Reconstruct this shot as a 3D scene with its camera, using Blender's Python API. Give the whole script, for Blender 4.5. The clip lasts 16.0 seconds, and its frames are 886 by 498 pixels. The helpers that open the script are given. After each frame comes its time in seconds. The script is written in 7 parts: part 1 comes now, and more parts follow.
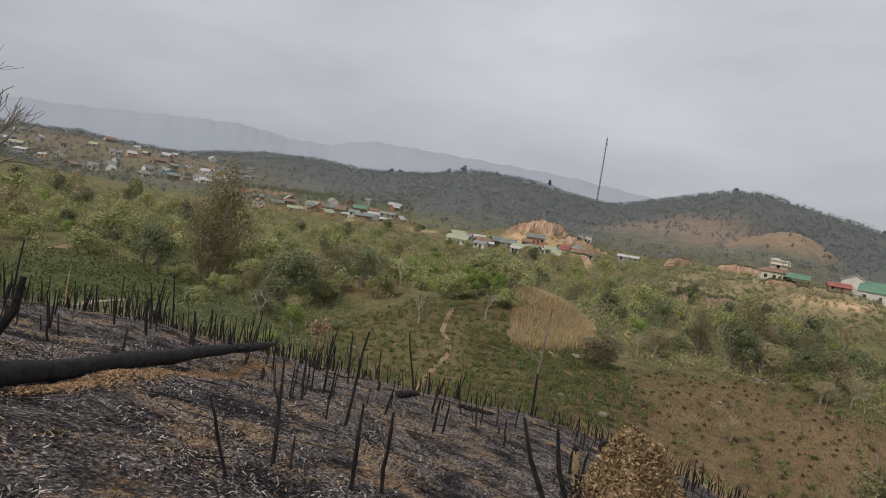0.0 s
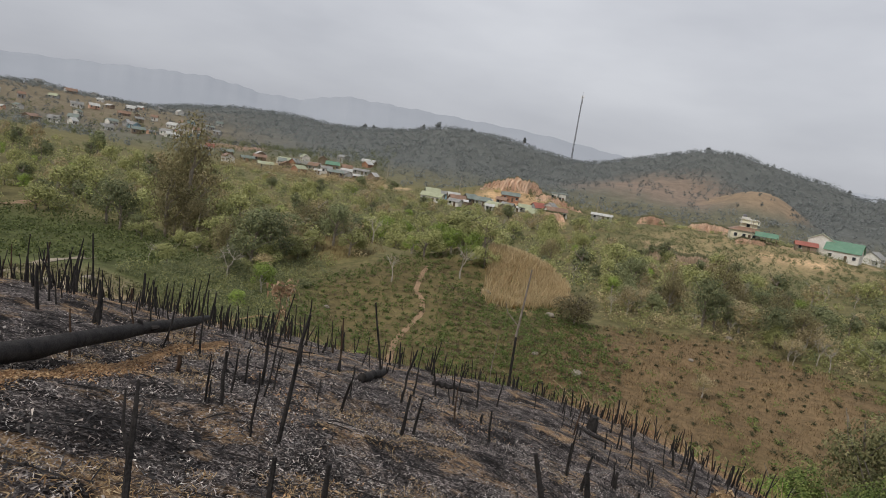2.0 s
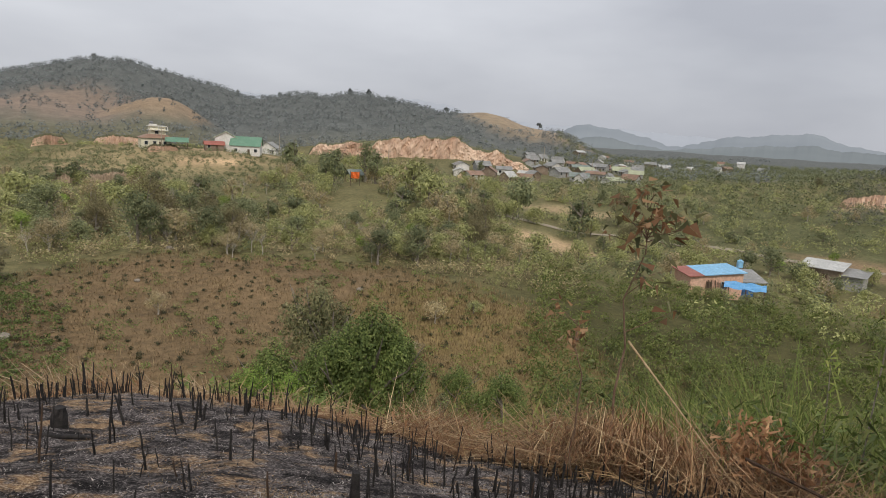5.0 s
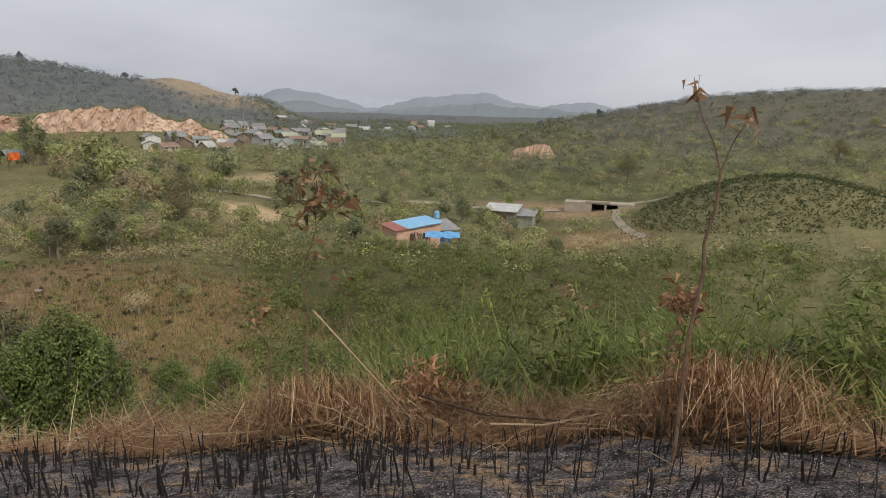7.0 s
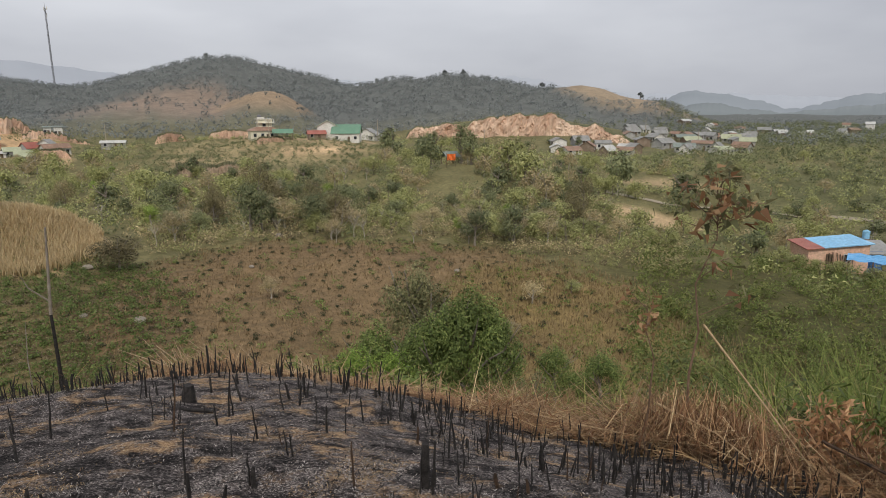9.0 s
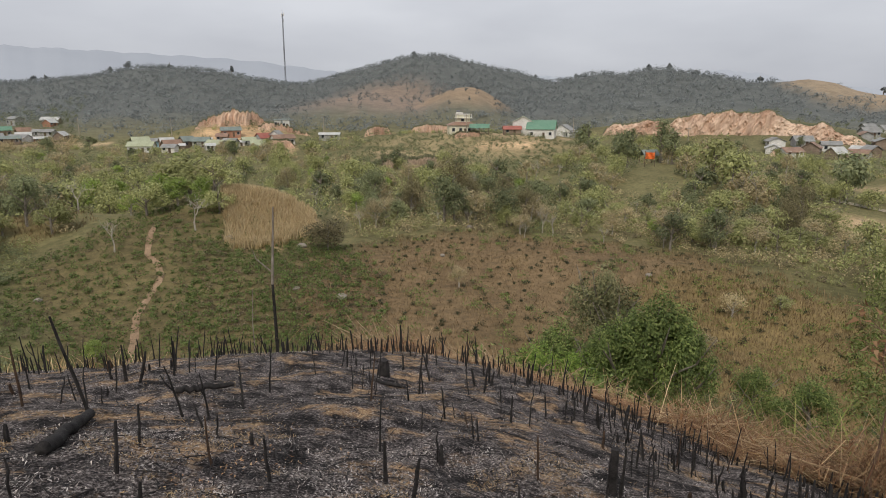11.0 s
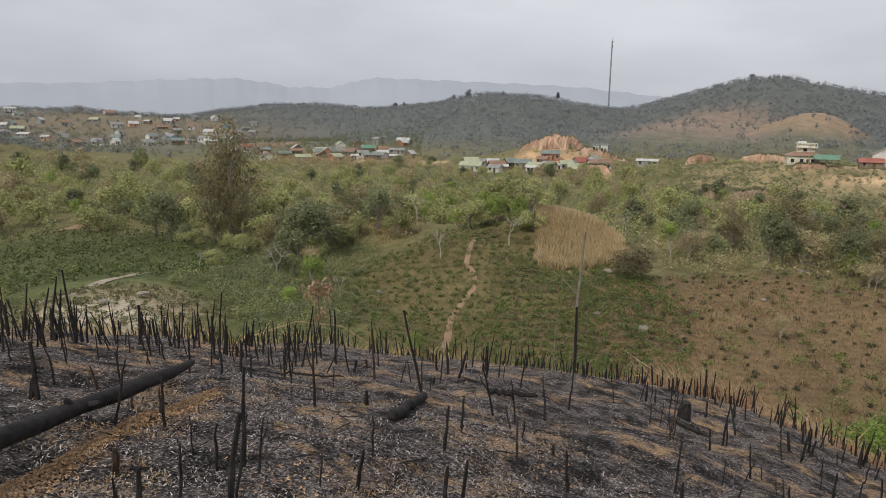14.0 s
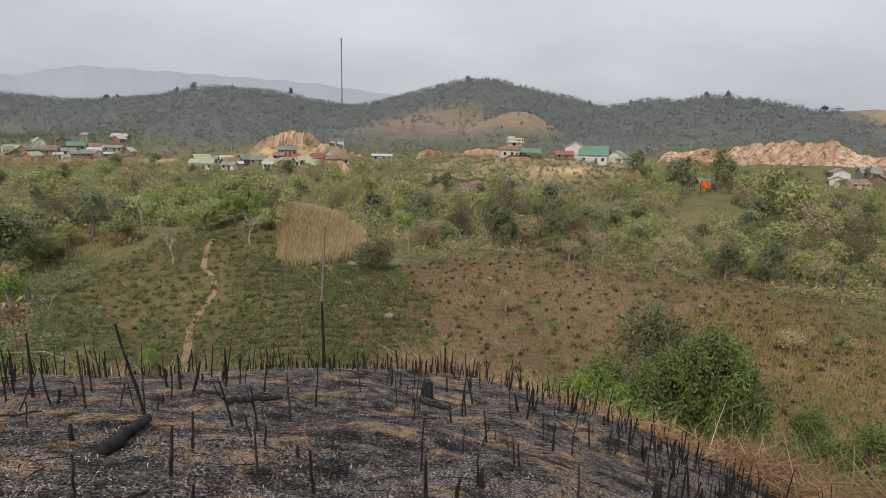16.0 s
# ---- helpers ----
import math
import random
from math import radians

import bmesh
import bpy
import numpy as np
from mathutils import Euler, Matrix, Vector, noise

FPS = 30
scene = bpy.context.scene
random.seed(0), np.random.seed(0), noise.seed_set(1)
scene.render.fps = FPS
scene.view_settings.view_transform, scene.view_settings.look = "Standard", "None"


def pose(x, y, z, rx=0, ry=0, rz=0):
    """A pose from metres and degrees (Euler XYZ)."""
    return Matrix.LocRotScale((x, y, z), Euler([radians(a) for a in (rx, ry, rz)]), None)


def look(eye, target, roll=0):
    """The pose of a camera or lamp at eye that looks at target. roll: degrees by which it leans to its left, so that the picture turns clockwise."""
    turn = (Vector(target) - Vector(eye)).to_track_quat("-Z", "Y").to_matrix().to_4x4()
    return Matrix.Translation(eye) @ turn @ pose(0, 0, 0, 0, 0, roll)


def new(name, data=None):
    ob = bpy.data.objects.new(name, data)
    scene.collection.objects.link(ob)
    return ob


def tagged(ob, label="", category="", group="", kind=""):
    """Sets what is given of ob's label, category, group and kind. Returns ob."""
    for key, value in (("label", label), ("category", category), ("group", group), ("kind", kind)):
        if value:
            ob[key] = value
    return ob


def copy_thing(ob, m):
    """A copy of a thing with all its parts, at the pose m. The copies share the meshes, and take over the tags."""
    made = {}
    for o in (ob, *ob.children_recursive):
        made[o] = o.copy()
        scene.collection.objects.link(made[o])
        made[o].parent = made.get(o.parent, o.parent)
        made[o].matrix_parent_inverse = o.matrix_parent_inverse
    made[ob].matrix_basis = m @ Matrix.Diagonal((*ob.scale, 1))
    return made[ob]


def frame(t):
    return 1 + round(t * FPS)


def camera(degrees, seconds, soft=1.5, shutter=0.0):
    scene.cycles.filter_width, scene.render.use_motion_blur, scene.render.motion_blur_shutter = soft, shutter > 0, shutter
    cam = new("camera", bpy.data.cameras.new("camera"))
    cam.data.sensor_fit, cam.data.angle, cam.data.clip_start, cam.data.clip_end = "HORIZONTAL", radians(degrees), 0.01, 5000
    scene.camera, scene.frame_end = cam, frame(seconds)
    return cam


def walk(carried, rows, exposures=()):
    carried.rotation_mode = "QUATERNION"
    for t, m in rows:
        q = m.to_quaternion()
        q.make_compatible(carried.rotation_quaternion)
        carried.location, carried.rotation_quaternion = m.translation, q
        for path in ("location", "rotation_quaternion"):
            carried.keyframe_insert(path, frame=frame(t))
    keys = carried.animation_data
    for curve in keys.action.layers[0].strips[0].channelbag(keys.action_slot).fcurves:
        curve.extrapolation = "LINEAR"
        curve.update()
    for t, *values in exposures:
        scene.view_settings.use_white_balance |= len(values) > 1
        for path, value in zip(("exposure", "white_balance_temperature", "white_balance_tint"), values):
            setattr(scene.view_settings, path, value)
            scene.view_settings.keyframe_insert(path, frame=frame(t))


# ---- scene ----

# camera and its walk
cam = camera(69.6, 16.0, soft=0.9)
ROWS = [
    (0.0, 0.632, -3.434, 1.875, 85.52, -8.49, 17.35),
    (0.5, 0.481, -3.027, 1.765, 84.04, -9.84, 21.50),
    (1.0, 0.412, -2.664, 1.711, 83.80, -5.64, 26.16),
    (1.5, 0.359, -2.338, 1.716, 79.17, -7.77, 21.47),
    (2.0, 0.218, -1.955, 1.714, 82.08, -8.93, 15.03),
    (2.5, 0.226, -1.561, 1.622, 82.57, -1.44, 13.08),
    (3.0, 0.191, -1.271, 1.622, 80.20, -2.29, 8.28),
    (3.5, 0.070, -0.734, 1.568, 81.78, -3.33, -2.70),
    (4.0, 0.099, 0.018, 1.511, 80.19, -4.00, -11.50),
    (4.5, 0.136, 0.248, 1.435, 79.10, -4.20, -19.96),
    (5.0, 0.132, 0.713, 1.275, 79.66, -3.18, -35.06),
    (5.2, 0.142, 0.754, 1.287, 80.10, -2.67, -40.38),
    (5.7, 0.150, 0.600, 1.330, 79.30, -2.00, -52.50),
    (6.4, 0.180, 0.260, 1.470, 78.00, -1.50, -63.50),
    (7.0, 0.200, -0.020, 1.590, 77.60, -1.40, -61.00),
    (7.3, 0.198, -0.089, 1.613, 77.86, -1.15, -56.13),
    (7.5, 0.179, -0.104, 1.623, 78.50, -0.49, -51.46),
    (8.0, 0.165, -0.066, 1.615, 78.80, 0.39, -43.27),
    (8.5, 0.124, -0.039, 1.611, 78.07, 0.59, -34.60),
    (9.0, 0.111, 0.012, 1.594, 77.58, 0.16, -26.64),
    (9.5, 0.095, 0.062, 1.568, 77.06, 0.56, -20.50),
    (9.7, 0.117, 0.091, 1.567, 77.08, 0.97, -18.01),
    (12.0, -0.045, 0.098, 1.524, 77.69, -1.13, -4.68),
    (12.5, -0.000, 0.000, 1.600, 78.50, -0.70, 0.02),
    (13.0, -0.038, -0.242, 1.653, 78.36, -0.89, 6.05),
    (13.5, -0.033, -0.244, 1.655, 78.37, -0.52, 11.89),
    (14.0, -0.076, -0.245, 1.665, 79.19, -0.77, 18.09),
    (14.5, -0.068, -0.254, 1.671, 79.29, -0.78, 19.00),
    (15.0, -0.077, -0.232, 1.642, 79.65, -0.55, 14.30),
    (15.5, -0.040, -0.069, 1.580, 79.61, -1.08, 4.25),
    (16.0, 0.009, -0.002, 1.571, 79.22, -1.07, -4.93),
]

walk(cam, [(t, pose(x, y, z, rx, ry, rz)) for t, x, y, z, rx, ry, rz in ROWS], exposures=[(0.0, -0.25), (1.0, -0.02), (1.5, -0.05), (2.0, -0.16), (2.5, -0.05), (3.0, 0.0), (16.0, 0.0)])

# ---------------------------------------------------------------- light: hazy overcast daylight
SUN_EL, SUN_AZ = 48.0, 205.0      # degrees; azimuth clockwise from +y
world = bpy.data.worlds.new("world")
scene.world = world
world.use_nodes = True


def make_sky():
    nt = world.node_tree
    nt.nodes.clear()
    out = nt.nodes.new("ShaderNodeOutputWorld")
    bg = nt.nodes.new("ShaderNodeBackground")
    sky = nt.nodes.new("ShaderNodeTexSky")
    sky.sky_type = "NISHITA"
    sky.sun_disc = False
    sky.sun_elevation, sky.sun_rotation = radians(SUN_EL), radians(SUN_AZ)
    sky.dust_density = 4.0
    dim = nt.nodes.new("ShaderNodeVectorMath")
    dim.operation = "SCALE"
    dim.inputs["Scale"].default_value = 0.055
    # overcast deck: slow grey cloud noise
    tc = nt.nodes.new("ShaderNodeTexCoord")
    mp = nt.nodes.new("ShaderNodeMapping")
    mp.inputs["Scale"].default_value = (1.0, 1.0, 3.2)
    nz = nt.nodes.new("ShaderNodeTexNoise")
    nz.inputs["Scale"].default_value = 1.6
    nz.inputs["Detail"].default_value = 5.0
    nz.inputs["Roughness"].default_value = 0.5
    ramp = nt.nodes.new("ShaderNodeValToRGB")
    ramp.color_ramp.elements[0].position, ramp.color_ramp.elements[0].color = 0.33, (0.40, 0.415, 0.46, 1)
    ramp.color_ramp.elements[1].position, ramp.color_ramp.elements[1].color = 0.72, (0.60, 0.615, 0.655, 1)
    # the deck is duller towards the hazy horizon
    sep = nt.nodes.new("ShaderNodeSeparateXYZ")
    rise = nt.nodes.new("ShaderNodeMapRange")
    rise.inputs["From Min"].default_value, rise.inputs["From Max"].default_value = 0.0, 0.42
    rise.inputs["To Min"].default_value, rise.inputs["To Max"].default_value = 0.82, 1.12
    mul = nt.nodes.new("ShaderNodeVectorMath")
    mul.operation = "SCALE"
    mix = nt.nodes.new("ShaderNodeMix")
    mix.data_type = "RGBA"
    mix.inputs["Factor"].default_value = 0.93
    L = nt.links.new
    L(tc.outputs["Generated"], mp.inputs["Vector"])
    L(mp.outputs["Vector"], nz.inputs["Vector"])
    L(nz.outputs["Fac"], ramp.inputs["Fac"])
    L(tc.outputs["Generated"], sep.inputs["Vector"])
    L(sep.outputs["Z"], rise.inputs["Value"])
    L(ramp.outputs["Color"], mul.inputs[0])
    L(rise.outputs["Result"], mul.inputs["Scale"])
    L(sky.outputs["Color"], dim.inputs[0])
    L(dim.outputs["Vector"], mix.inputs["A"])
    L(mul.outputs["Vector"], mix.inputs["B"])
    L(mix.outputs["Result"], bg.inputs["Color"])
    bg.inputs["Strength"].default_value = 1.3
    L(bg.outputs["Background"], out.inputs["Surface"])


make_sky()
sun_data = bpy.data.lights.new("sun", "SUN")
sun_data.energy, sun_data.angle, sun_data.color = 2.1, radians(12), (1.0, 0.93, 0.82)
sun = new("sun", sun_data)
_a, _e = radians(SUN_AZ), radians(SUN_EL)
sun.matrix_world = look((math.sin(_a) * math.cos(_e) * 50, math.cos(_a) * math.cos(_e) * 50, math.sin(_e) * 50), (0, 0, 0))

# ---------------------------------------------------------------- materials


def nodes_of(name, rough=0.9, spec=0.2):
    m = bpy.data.materials.new(name)
    m.use_nodes = True
    b = m.node_tree.nodes["Principled BSDF"]
    b.inputs["Roughness"].default_value = rough
    b.inputs["Specular IOR Level"].default_value = spec
    return m, m.node_tree, b


def noise_node(nt, scale, detail=4.0, rough=0.6, space="Object"):
    tc = nt.nodes.new("ShaderNodeTexCoord")
    n = nt.nodes.new("ShaderNodeTexNoise")
    n.inputs["Scale"].default_value, n.inputs["Detail"].default_value, n.inputs["Roughness"].default_value = scale, detail, rough
    nt.links.new(tc.outputs[space], n.inputs["Vector"])
    return n


def ramp_node(nt, src, stops):
    r = nt.nodes.new("ShaderNodeValToRGB")
    while len(r.color_ramp.elements) < len(stops):
        r.color_ramp.elements.new(0.5)
    for e, (p, c) in zip(r.color_ramp.elements, stops):
        e.position, e.color = p, (*c, 1)
    nt.links.new(src, r.inputs["Fac"])
    return r


def mix_node(nt, fac, a, b, mode="MIX"):
    m = nt.nodes.new("ShaderNodeMix")
    m.data_type, m.blend_type = "RGBA", mode
    for sock, v in (("Factor", fac), ("A", a), ("B", b)):
        if isinstance(v, (int, float)):
            m.inputs[sock].default_value = v
        elif isinstance(v, tuple):
            m.inputs[sock].default_value = (*v, 1)
        else:
            nt.links.new(v, m.inputs[sock])
    return m.outputs["Result"]


def bump_to(nt, b, height, strength=0.5, dist=0.05):
    bp = nt.nodes.new("ShaderNodeBump")
    bp.inputs["Strength"].default_value, bp.inputs["Distance"].default_value = strength, dist
    nt.links.new(height, bp.inputs["Height"])
    nt.links.new(bp.outputs["Normal"], b.inputs["Normal"])


def plain_mat(name, c1, c2, scale=3.0, rough=0.85, bump=0.3, dist=0.02, metallic=0.0, fine=7.0, squash=1.0):
    """A surface that wanders between two colours at two scales."""
    m, nt, b = nodes_of(name, rough)
    n1, n2 = noise_node(nt, scale), noise_node(nt, scale * fine)
    if squash != 1.0:      # streaks that run down the face
        mp = nt.nodes.new("ShaderNodeMapping")
        mp.inputs["Scale"].default_value = (1.0, 1.0, squash)
        nt.links.new(n2.inputs["Vector"].links[0].from_socket, mp.inputs["Vector"])
        nt.links.new(mp.outputs["Vector"], n2.inputs["Vector"])
    r1 = ramp_node(nt, n1.outputs["Fac"], [(0.3, c1), (0.7, c2)])
    r2 = ramp_node(nt, n2.outputs["Fac"], [(0.3, (0.7, 0.7, 0.7)), (0.7, (1.15, 1.15, 1.15))])
    nt.links.new(mix_node(nt, 1.0, r1.outputs["Color"], r2.outputs["Color"], "MULTIPLY"), b.inputs["Base Color"])
    b.inputs["Metallic"].default_value = metallic
    if bump:
        bump_to(nt, b, n2.outputs["Fac"], bump, dist)
    return m


def leaf_mat(name, stops, rough=0.65, trans=0.25):
    """Leaves: each island takes its own shade, each plant another."""
    m, nt, b = nodes_of(name, rough, 0.25)
    g = nt.nodes.new("ShaderNodeNewGeometry")
    oi = nt.nodes.new("ShaderNodeObjectInfo")
    r = ramp_node(nt, g.outputs["Random Per Island"], stops)
    hv = nt.nodes.new("ShaderNodeMapRange")
    hv.inputs["To Min"].default_value, hv.inputs["To Max"].default_value = 0.75, 1.25
    nt.links.new(oi.outputs["Random"], hv.inputs["Value"])
    sc = nt.nodes.new("ShaderNodeVectorMath")
    sc.operation = "SCALE"
    nt.links.new(r.outputs["Color"], sc.inputs[0])
    nt.links.new(hv.outputs["Result"], sc.inputs["Scale"])
    nt.links.new(sc.outputs["Vector"], b.inputs["Base Color"])
    if trans:
        tr = nt.nodes.new("ShaderNodeBsdfTranslucent")
        nt.links.new(sc.outputs["Vector"], tr.inputs["Color"])
        ms = nt.nodes.new("ShaderNodeMixShader")
        ms.inputs["Fac"].default_value = trans
        nt.links.new(b.outputs["BSDF"], ms.inputs[1])
        nt.links.new(tr.outputs["BSDF"], ms.inputs[2])
        nt.links.new(ms.outputs["Shader"], nt.nodes["Material Output"].inputs["Surface"])
    return m


M_LEAF = leaf_mat("leaf_green", [(0.0, (0.070, 0.100, 0.028)), (0.5, (0.142, 0.192, 0.052)), (1.0, (0.260, 0.305, 0.096))])
M_LEAF_DARK = leaf_mat("leaf_dark", [(0.0, (0.045, 0.060, 0.022)), (0.6, (0.090, 0.112, 0.038)), (1.0, (0.160, 0.175, 0.066))])
M_LEAF_BRIGHT = leaf_mat("leaf_bright", [(0.0, (0.090, 0.150, 0.026)), (0.5, (0.180, 0.275, 0.050)), (1.0, (0.300, 0.395, 0.088))])
M_LEAF_OLIVE = leaf_mat("leaf_olive", [(0.0, (0.090, 0.098, 0.045)), (0.5, (0.180, 0.178, 0.084)), (1.0, (0.290, 0.270, 0.135))])
M_LEAF_DRY = leaf_mat("leaf_dry", [(0.0, (0.180, 0.088, 0.042)), (0.5, (0.310, 0.170, 0.086)), (1.0, (0.450, 0.285, 0.155))])
M_LEAF_BROWN = leaf_mat("leaf_brown", [(0.0, (0.09, 0.075, 0.045)), (0.5, (0.18, 0.14, 0.085)), (1.0, (0.27, 0.22, 0.14))])
# hill forest: haze painted in as pale blue-grey leaf tones
M_HAZED_WOOD = leaf_mat("hazed_woodland", [(0.0, (0.160, 0.175, 0.175)), (0.6, (0.186, 0.200, 0.197)), (1.0, (0.222, 0.232, 0.220))], 0.9, 0.3)
# valley foliage: paler and greyer, with haze worked into the colours
M_HAZED_GREEN = leaf_mat("hazed_green", [(0.0, (0.200, 0.212, 0.088)), (0.5, (0.315, 0.325, 0.130)), (1.0, (0.450, 0.450, 0.195))])
M_HAZED_DARK = leaf_mat("hazed_dark", [(0.0, (0.122, 0.142, 0.075)), (0.6, (0.198, 0.216, 0.108)), (1.0, (0.300, 0.308, 0.155))])
M_HAZED_BRIGHT = leaf_mat("hazed_bright", [(0.0, (0.150, 0.215, 0.045)), (0.5, (0.245, 0.330, 0.075)), (1.0, (0.360, 0.435, 0.115))])
M_HAZED_OLIVE = leaf_mat("hazed_olive", [(0.0, (0.240, 0.200, 0.112)), (0.5, (0.380, 0.312, 0.175)), (1.0, (0.530, 0.435, 0.250))])
M_STRAW = leaf_mat("straw", [(0.0, (0.19, 0.11, 0.05)), (0.5, (0.36, 0.24, 0.12)), (1.0, (0.58, 0.45, 0.27))], 0.7, 0.2)
M_DRYGRASS = leaf_mat("dry_grass", [(0.0, (0.146, 0.099, 0.052)), (0.5, (0.249, 0.176, 0.090)), (1.0, (0.361, 0.275, 0.146))], 0.8, 0.15)
M_REED = leaf_mat("dry_reed", [(0.0, (0.454, 0.341, 0.190)), (0.5, (0.594, 0.473, 0.280)), (1.0, (0.734, 0.605, 0.381))], 0.8, 0.5)
M_RIM = leaf_mat("scorched_straw", [(0.0, (0.070, 0.031, 0.015)), (0.5, (0.167, 0.087, 0.042)), (0.85, (0.265, 0.174, 0.094)), (1.0, (0.418, 0.327, 0.202))], 0.75, 0.2)
M_GRASS = leaf_mat("green_grass", [(0.0, (0.080, 0.112, 0.022)), (0.6, (0.180, 0.235, 0.052)), (1.0, (0.340, 0.355, 0.105))], 0.6, 0.3)
M_BARK = plain_mat("bark", (0.16, 0.13, 0.10), (0.30, 0.27, 0.23), 6.0, 0.9, 0.4)
M_PALE_BARK = plain_mat("pale_bark", (0.34, 0.30, 0.25), (0.5, 0.46, 0.40), 5.0, 0.9, 0.3)
M_CHAR = plain_mat("charred_wood", (0.010, 0.009, 0.009), (0.045, 0.040, 0.038), 14.0, 0.75, 0.8, 0.01)
M_CHAR_BROWN = plain_mat("scorched_wood", (0.018, 0.014, 0.012), (0.11, 0.065, 0.04), 9.0, 0.8, 0.7, 0.01)
M_TWIG = plain_mat("brown_twig", (0.12, 0.075, 0.05), (0.24, 0.16, 0.11), 9.0, 0.85, 0.3)
M_CUT = plain_mat("bare_wood", (0.30, 0.20, 0.11), (0.52, 0.38, 0.23), 9.0, 0.8, 0.4, 0.01)
M_DIRT = plain_mat("orange_earth", (0.40, 0.25, 0.17), (0.76, 0.58, 0.44), 0.07, 0.95, 0.8, 0.5, fine=6, squash=0.25)
M_EARTH_RED = plain_mat("red_earth", (0.28, 0.14, 0.075), (0.46, 0.27, 0.15), 3.0, 0.95, 0.6, 0.05)
M_STONE = plain_mat("stone", (0.22, 0.19, 0.155), (0.34, 0.30, 0.25), 2.0, 0.9, 0.5, 0.05)


def ash_ground():
    """One sheet of land: ash, burnt straw and soil inside the burn, the land cover outside it."""
    m, nt, b = nodes_of("ground", 0.95, 0.15)
    L = nt.links.new
    cover = nt.nodes.new("ShaderNodeAttribute")
    cover.attribute_name = "cover"
    ash = nt.nodes.new("ShaderNodeAttribute")
    ash.attribute_name = "burnt"
    # ash: dark char, grey flakes, straw and orange earth showing through
    n_big, n_mid, n_fine = noise_node(nt, 1.3, 5, 0.62), noise_node(nt, 5.0, 6, 0.7), noise_node(nt, 38.0, 6, 0.78)
    base = ramp_node(nt, n_fine.outputs["Fac"], [(0.38, (0.010, 0.008, 0.008)), (0.48, (0.050, 0.043, 0.042)), (0.57, (0.19, 0.170, 0.165)), (0.67, (0.54, 0.50, 0.47))])
    brown = ramp_node(nt, n_fine.outputs["Fac"], [(0.33, (0.08, 0.045, 0.025)), (0.50, (0.32, 0.20, 0.11)), (0.64, (0.66, 0.50, 0.31))])
    patch = ramp_node(nt, n_big.outputs["Fac"], [(0.52, (0, 0, 0)), (0.60, (1, 1, 1))])
    # soot where the fire burnt hottest, and paler drifts
    n_soot = noise_node(nt, 3.0, 5, 0.68)
    soot = ramp_node(nt, n_soot.outputs["Fac"], [(0.40, (0.16, 0.15, 0.15)), (0.50, (0.80, 0.78, 0.77)), (0.62, (1.6, 1.55, 1.50))])
    patch2 = ramp_node(nt, n_mid.outputs["Fac"], [(0.40, (0, 0, 0)), (0.56, (1, 1, 1))])
    both = mix_node(nt, 1.0, patch.outputs["Color"], patch2.outputs["Color"], "MULTIPLY")
    ashc = mix_node(nt, both, mix_node(nt, 1.0, base.outputs["Color"], soot.outputs["Color"], "MULTIPLY"), brown.outputs["Color"])
    # land cover with grain at three scales
    g1, g2, g3 = noise_node(nt, 0.12, 5), noise_node(nt, 1.1, 6, 0.7), noise_node(nt, 9.0, 5, 0.7)
    v1 = ramp_node(nt, g1.outputs["Fac"], [(0.3, (0.78, 0.78, 0.78)), (0.7, (1.2, 1.2, 1.2))])
    v2 = ramp_node(nt, g2.outputs["Fac"], [(0.3, (0.6, 0.62, 0.6)), (0.7, (1.35, 1.3, 1.25))])
    v3 = ramp_node(nt, g3.outputs["Fac"], [(0.3, (0.7, 0.7, 0.7)), (0.7, (1.2, 1.2, 1.2))])
    c = mix_node(nt, 1.0, cover.outputs["Color"], v1.outputs["Color"], "MULTIPLY")
    c = mix_node(nt, 1.0, c, v2.outputs["Color"], "MULTIPLY")
    c = mix_node(nt, 1.0, c, v3.outputs["Color"], "MULTIPLY")
    # ragged edge of the burn
    add = nt.nodes.new("ShaderNodeMath")
    add.operation = "ADD"
    L(ash.outputs["Fac"], add.inputs[0])
    mid = nt.nodes.new("ShaderNodeMapRange")
    mid.inputs["To Min"].default_value, mid.inputs["To Max"].default_value = -0.3, 0.3
    L(n_mid.outputs["Fac"], mid.inputs["Value"])
    L(mid.outputs["Result"], add.inputs[1])
    edge = nt.nodes.new("ShaderNodeMapRange")
    edge.inputs["From Min"].default_value, edge.inputs["From Max"].default_value = 0.4, 0.6
    L(add.outputs["Value"], edge.inputs["Value"])
    L(mix_node(nt, edge.outputs["Result"], c, ashc), b.inputs["Base Color"])
    bump_to(nt, b, n_fine.outputs["Fac"], 0.9, 0.03)
    return m


M_GROUND = ash_ground()

# ---------------------------------------------------------------- shape of the land


def polar(az, r):
    """A place by compass bearing from +y, clockwise, and distance."""
    return r * math.sin(radians(az)), r * math.cos(radians(az))


def wave(x, y, size, seed=0.0):
    """Smooth wandering between -1 and 1."""
    k = 6.283 / size
    return (np.sin(k * x + 1.3 * np.sin(k * 0.7 * y + seed) + seed * 2.1) + np.sin(k * 0.9 * y + 1.7 * np.sin(k * 0.6 * x - seed) + seed)
            + 0.6 * np.sin(k * 1.7 * (x + y) + seed * 3.3) + 0.6 * np.sin(k * 1.9 * (x - y) - seed)) / 3.2


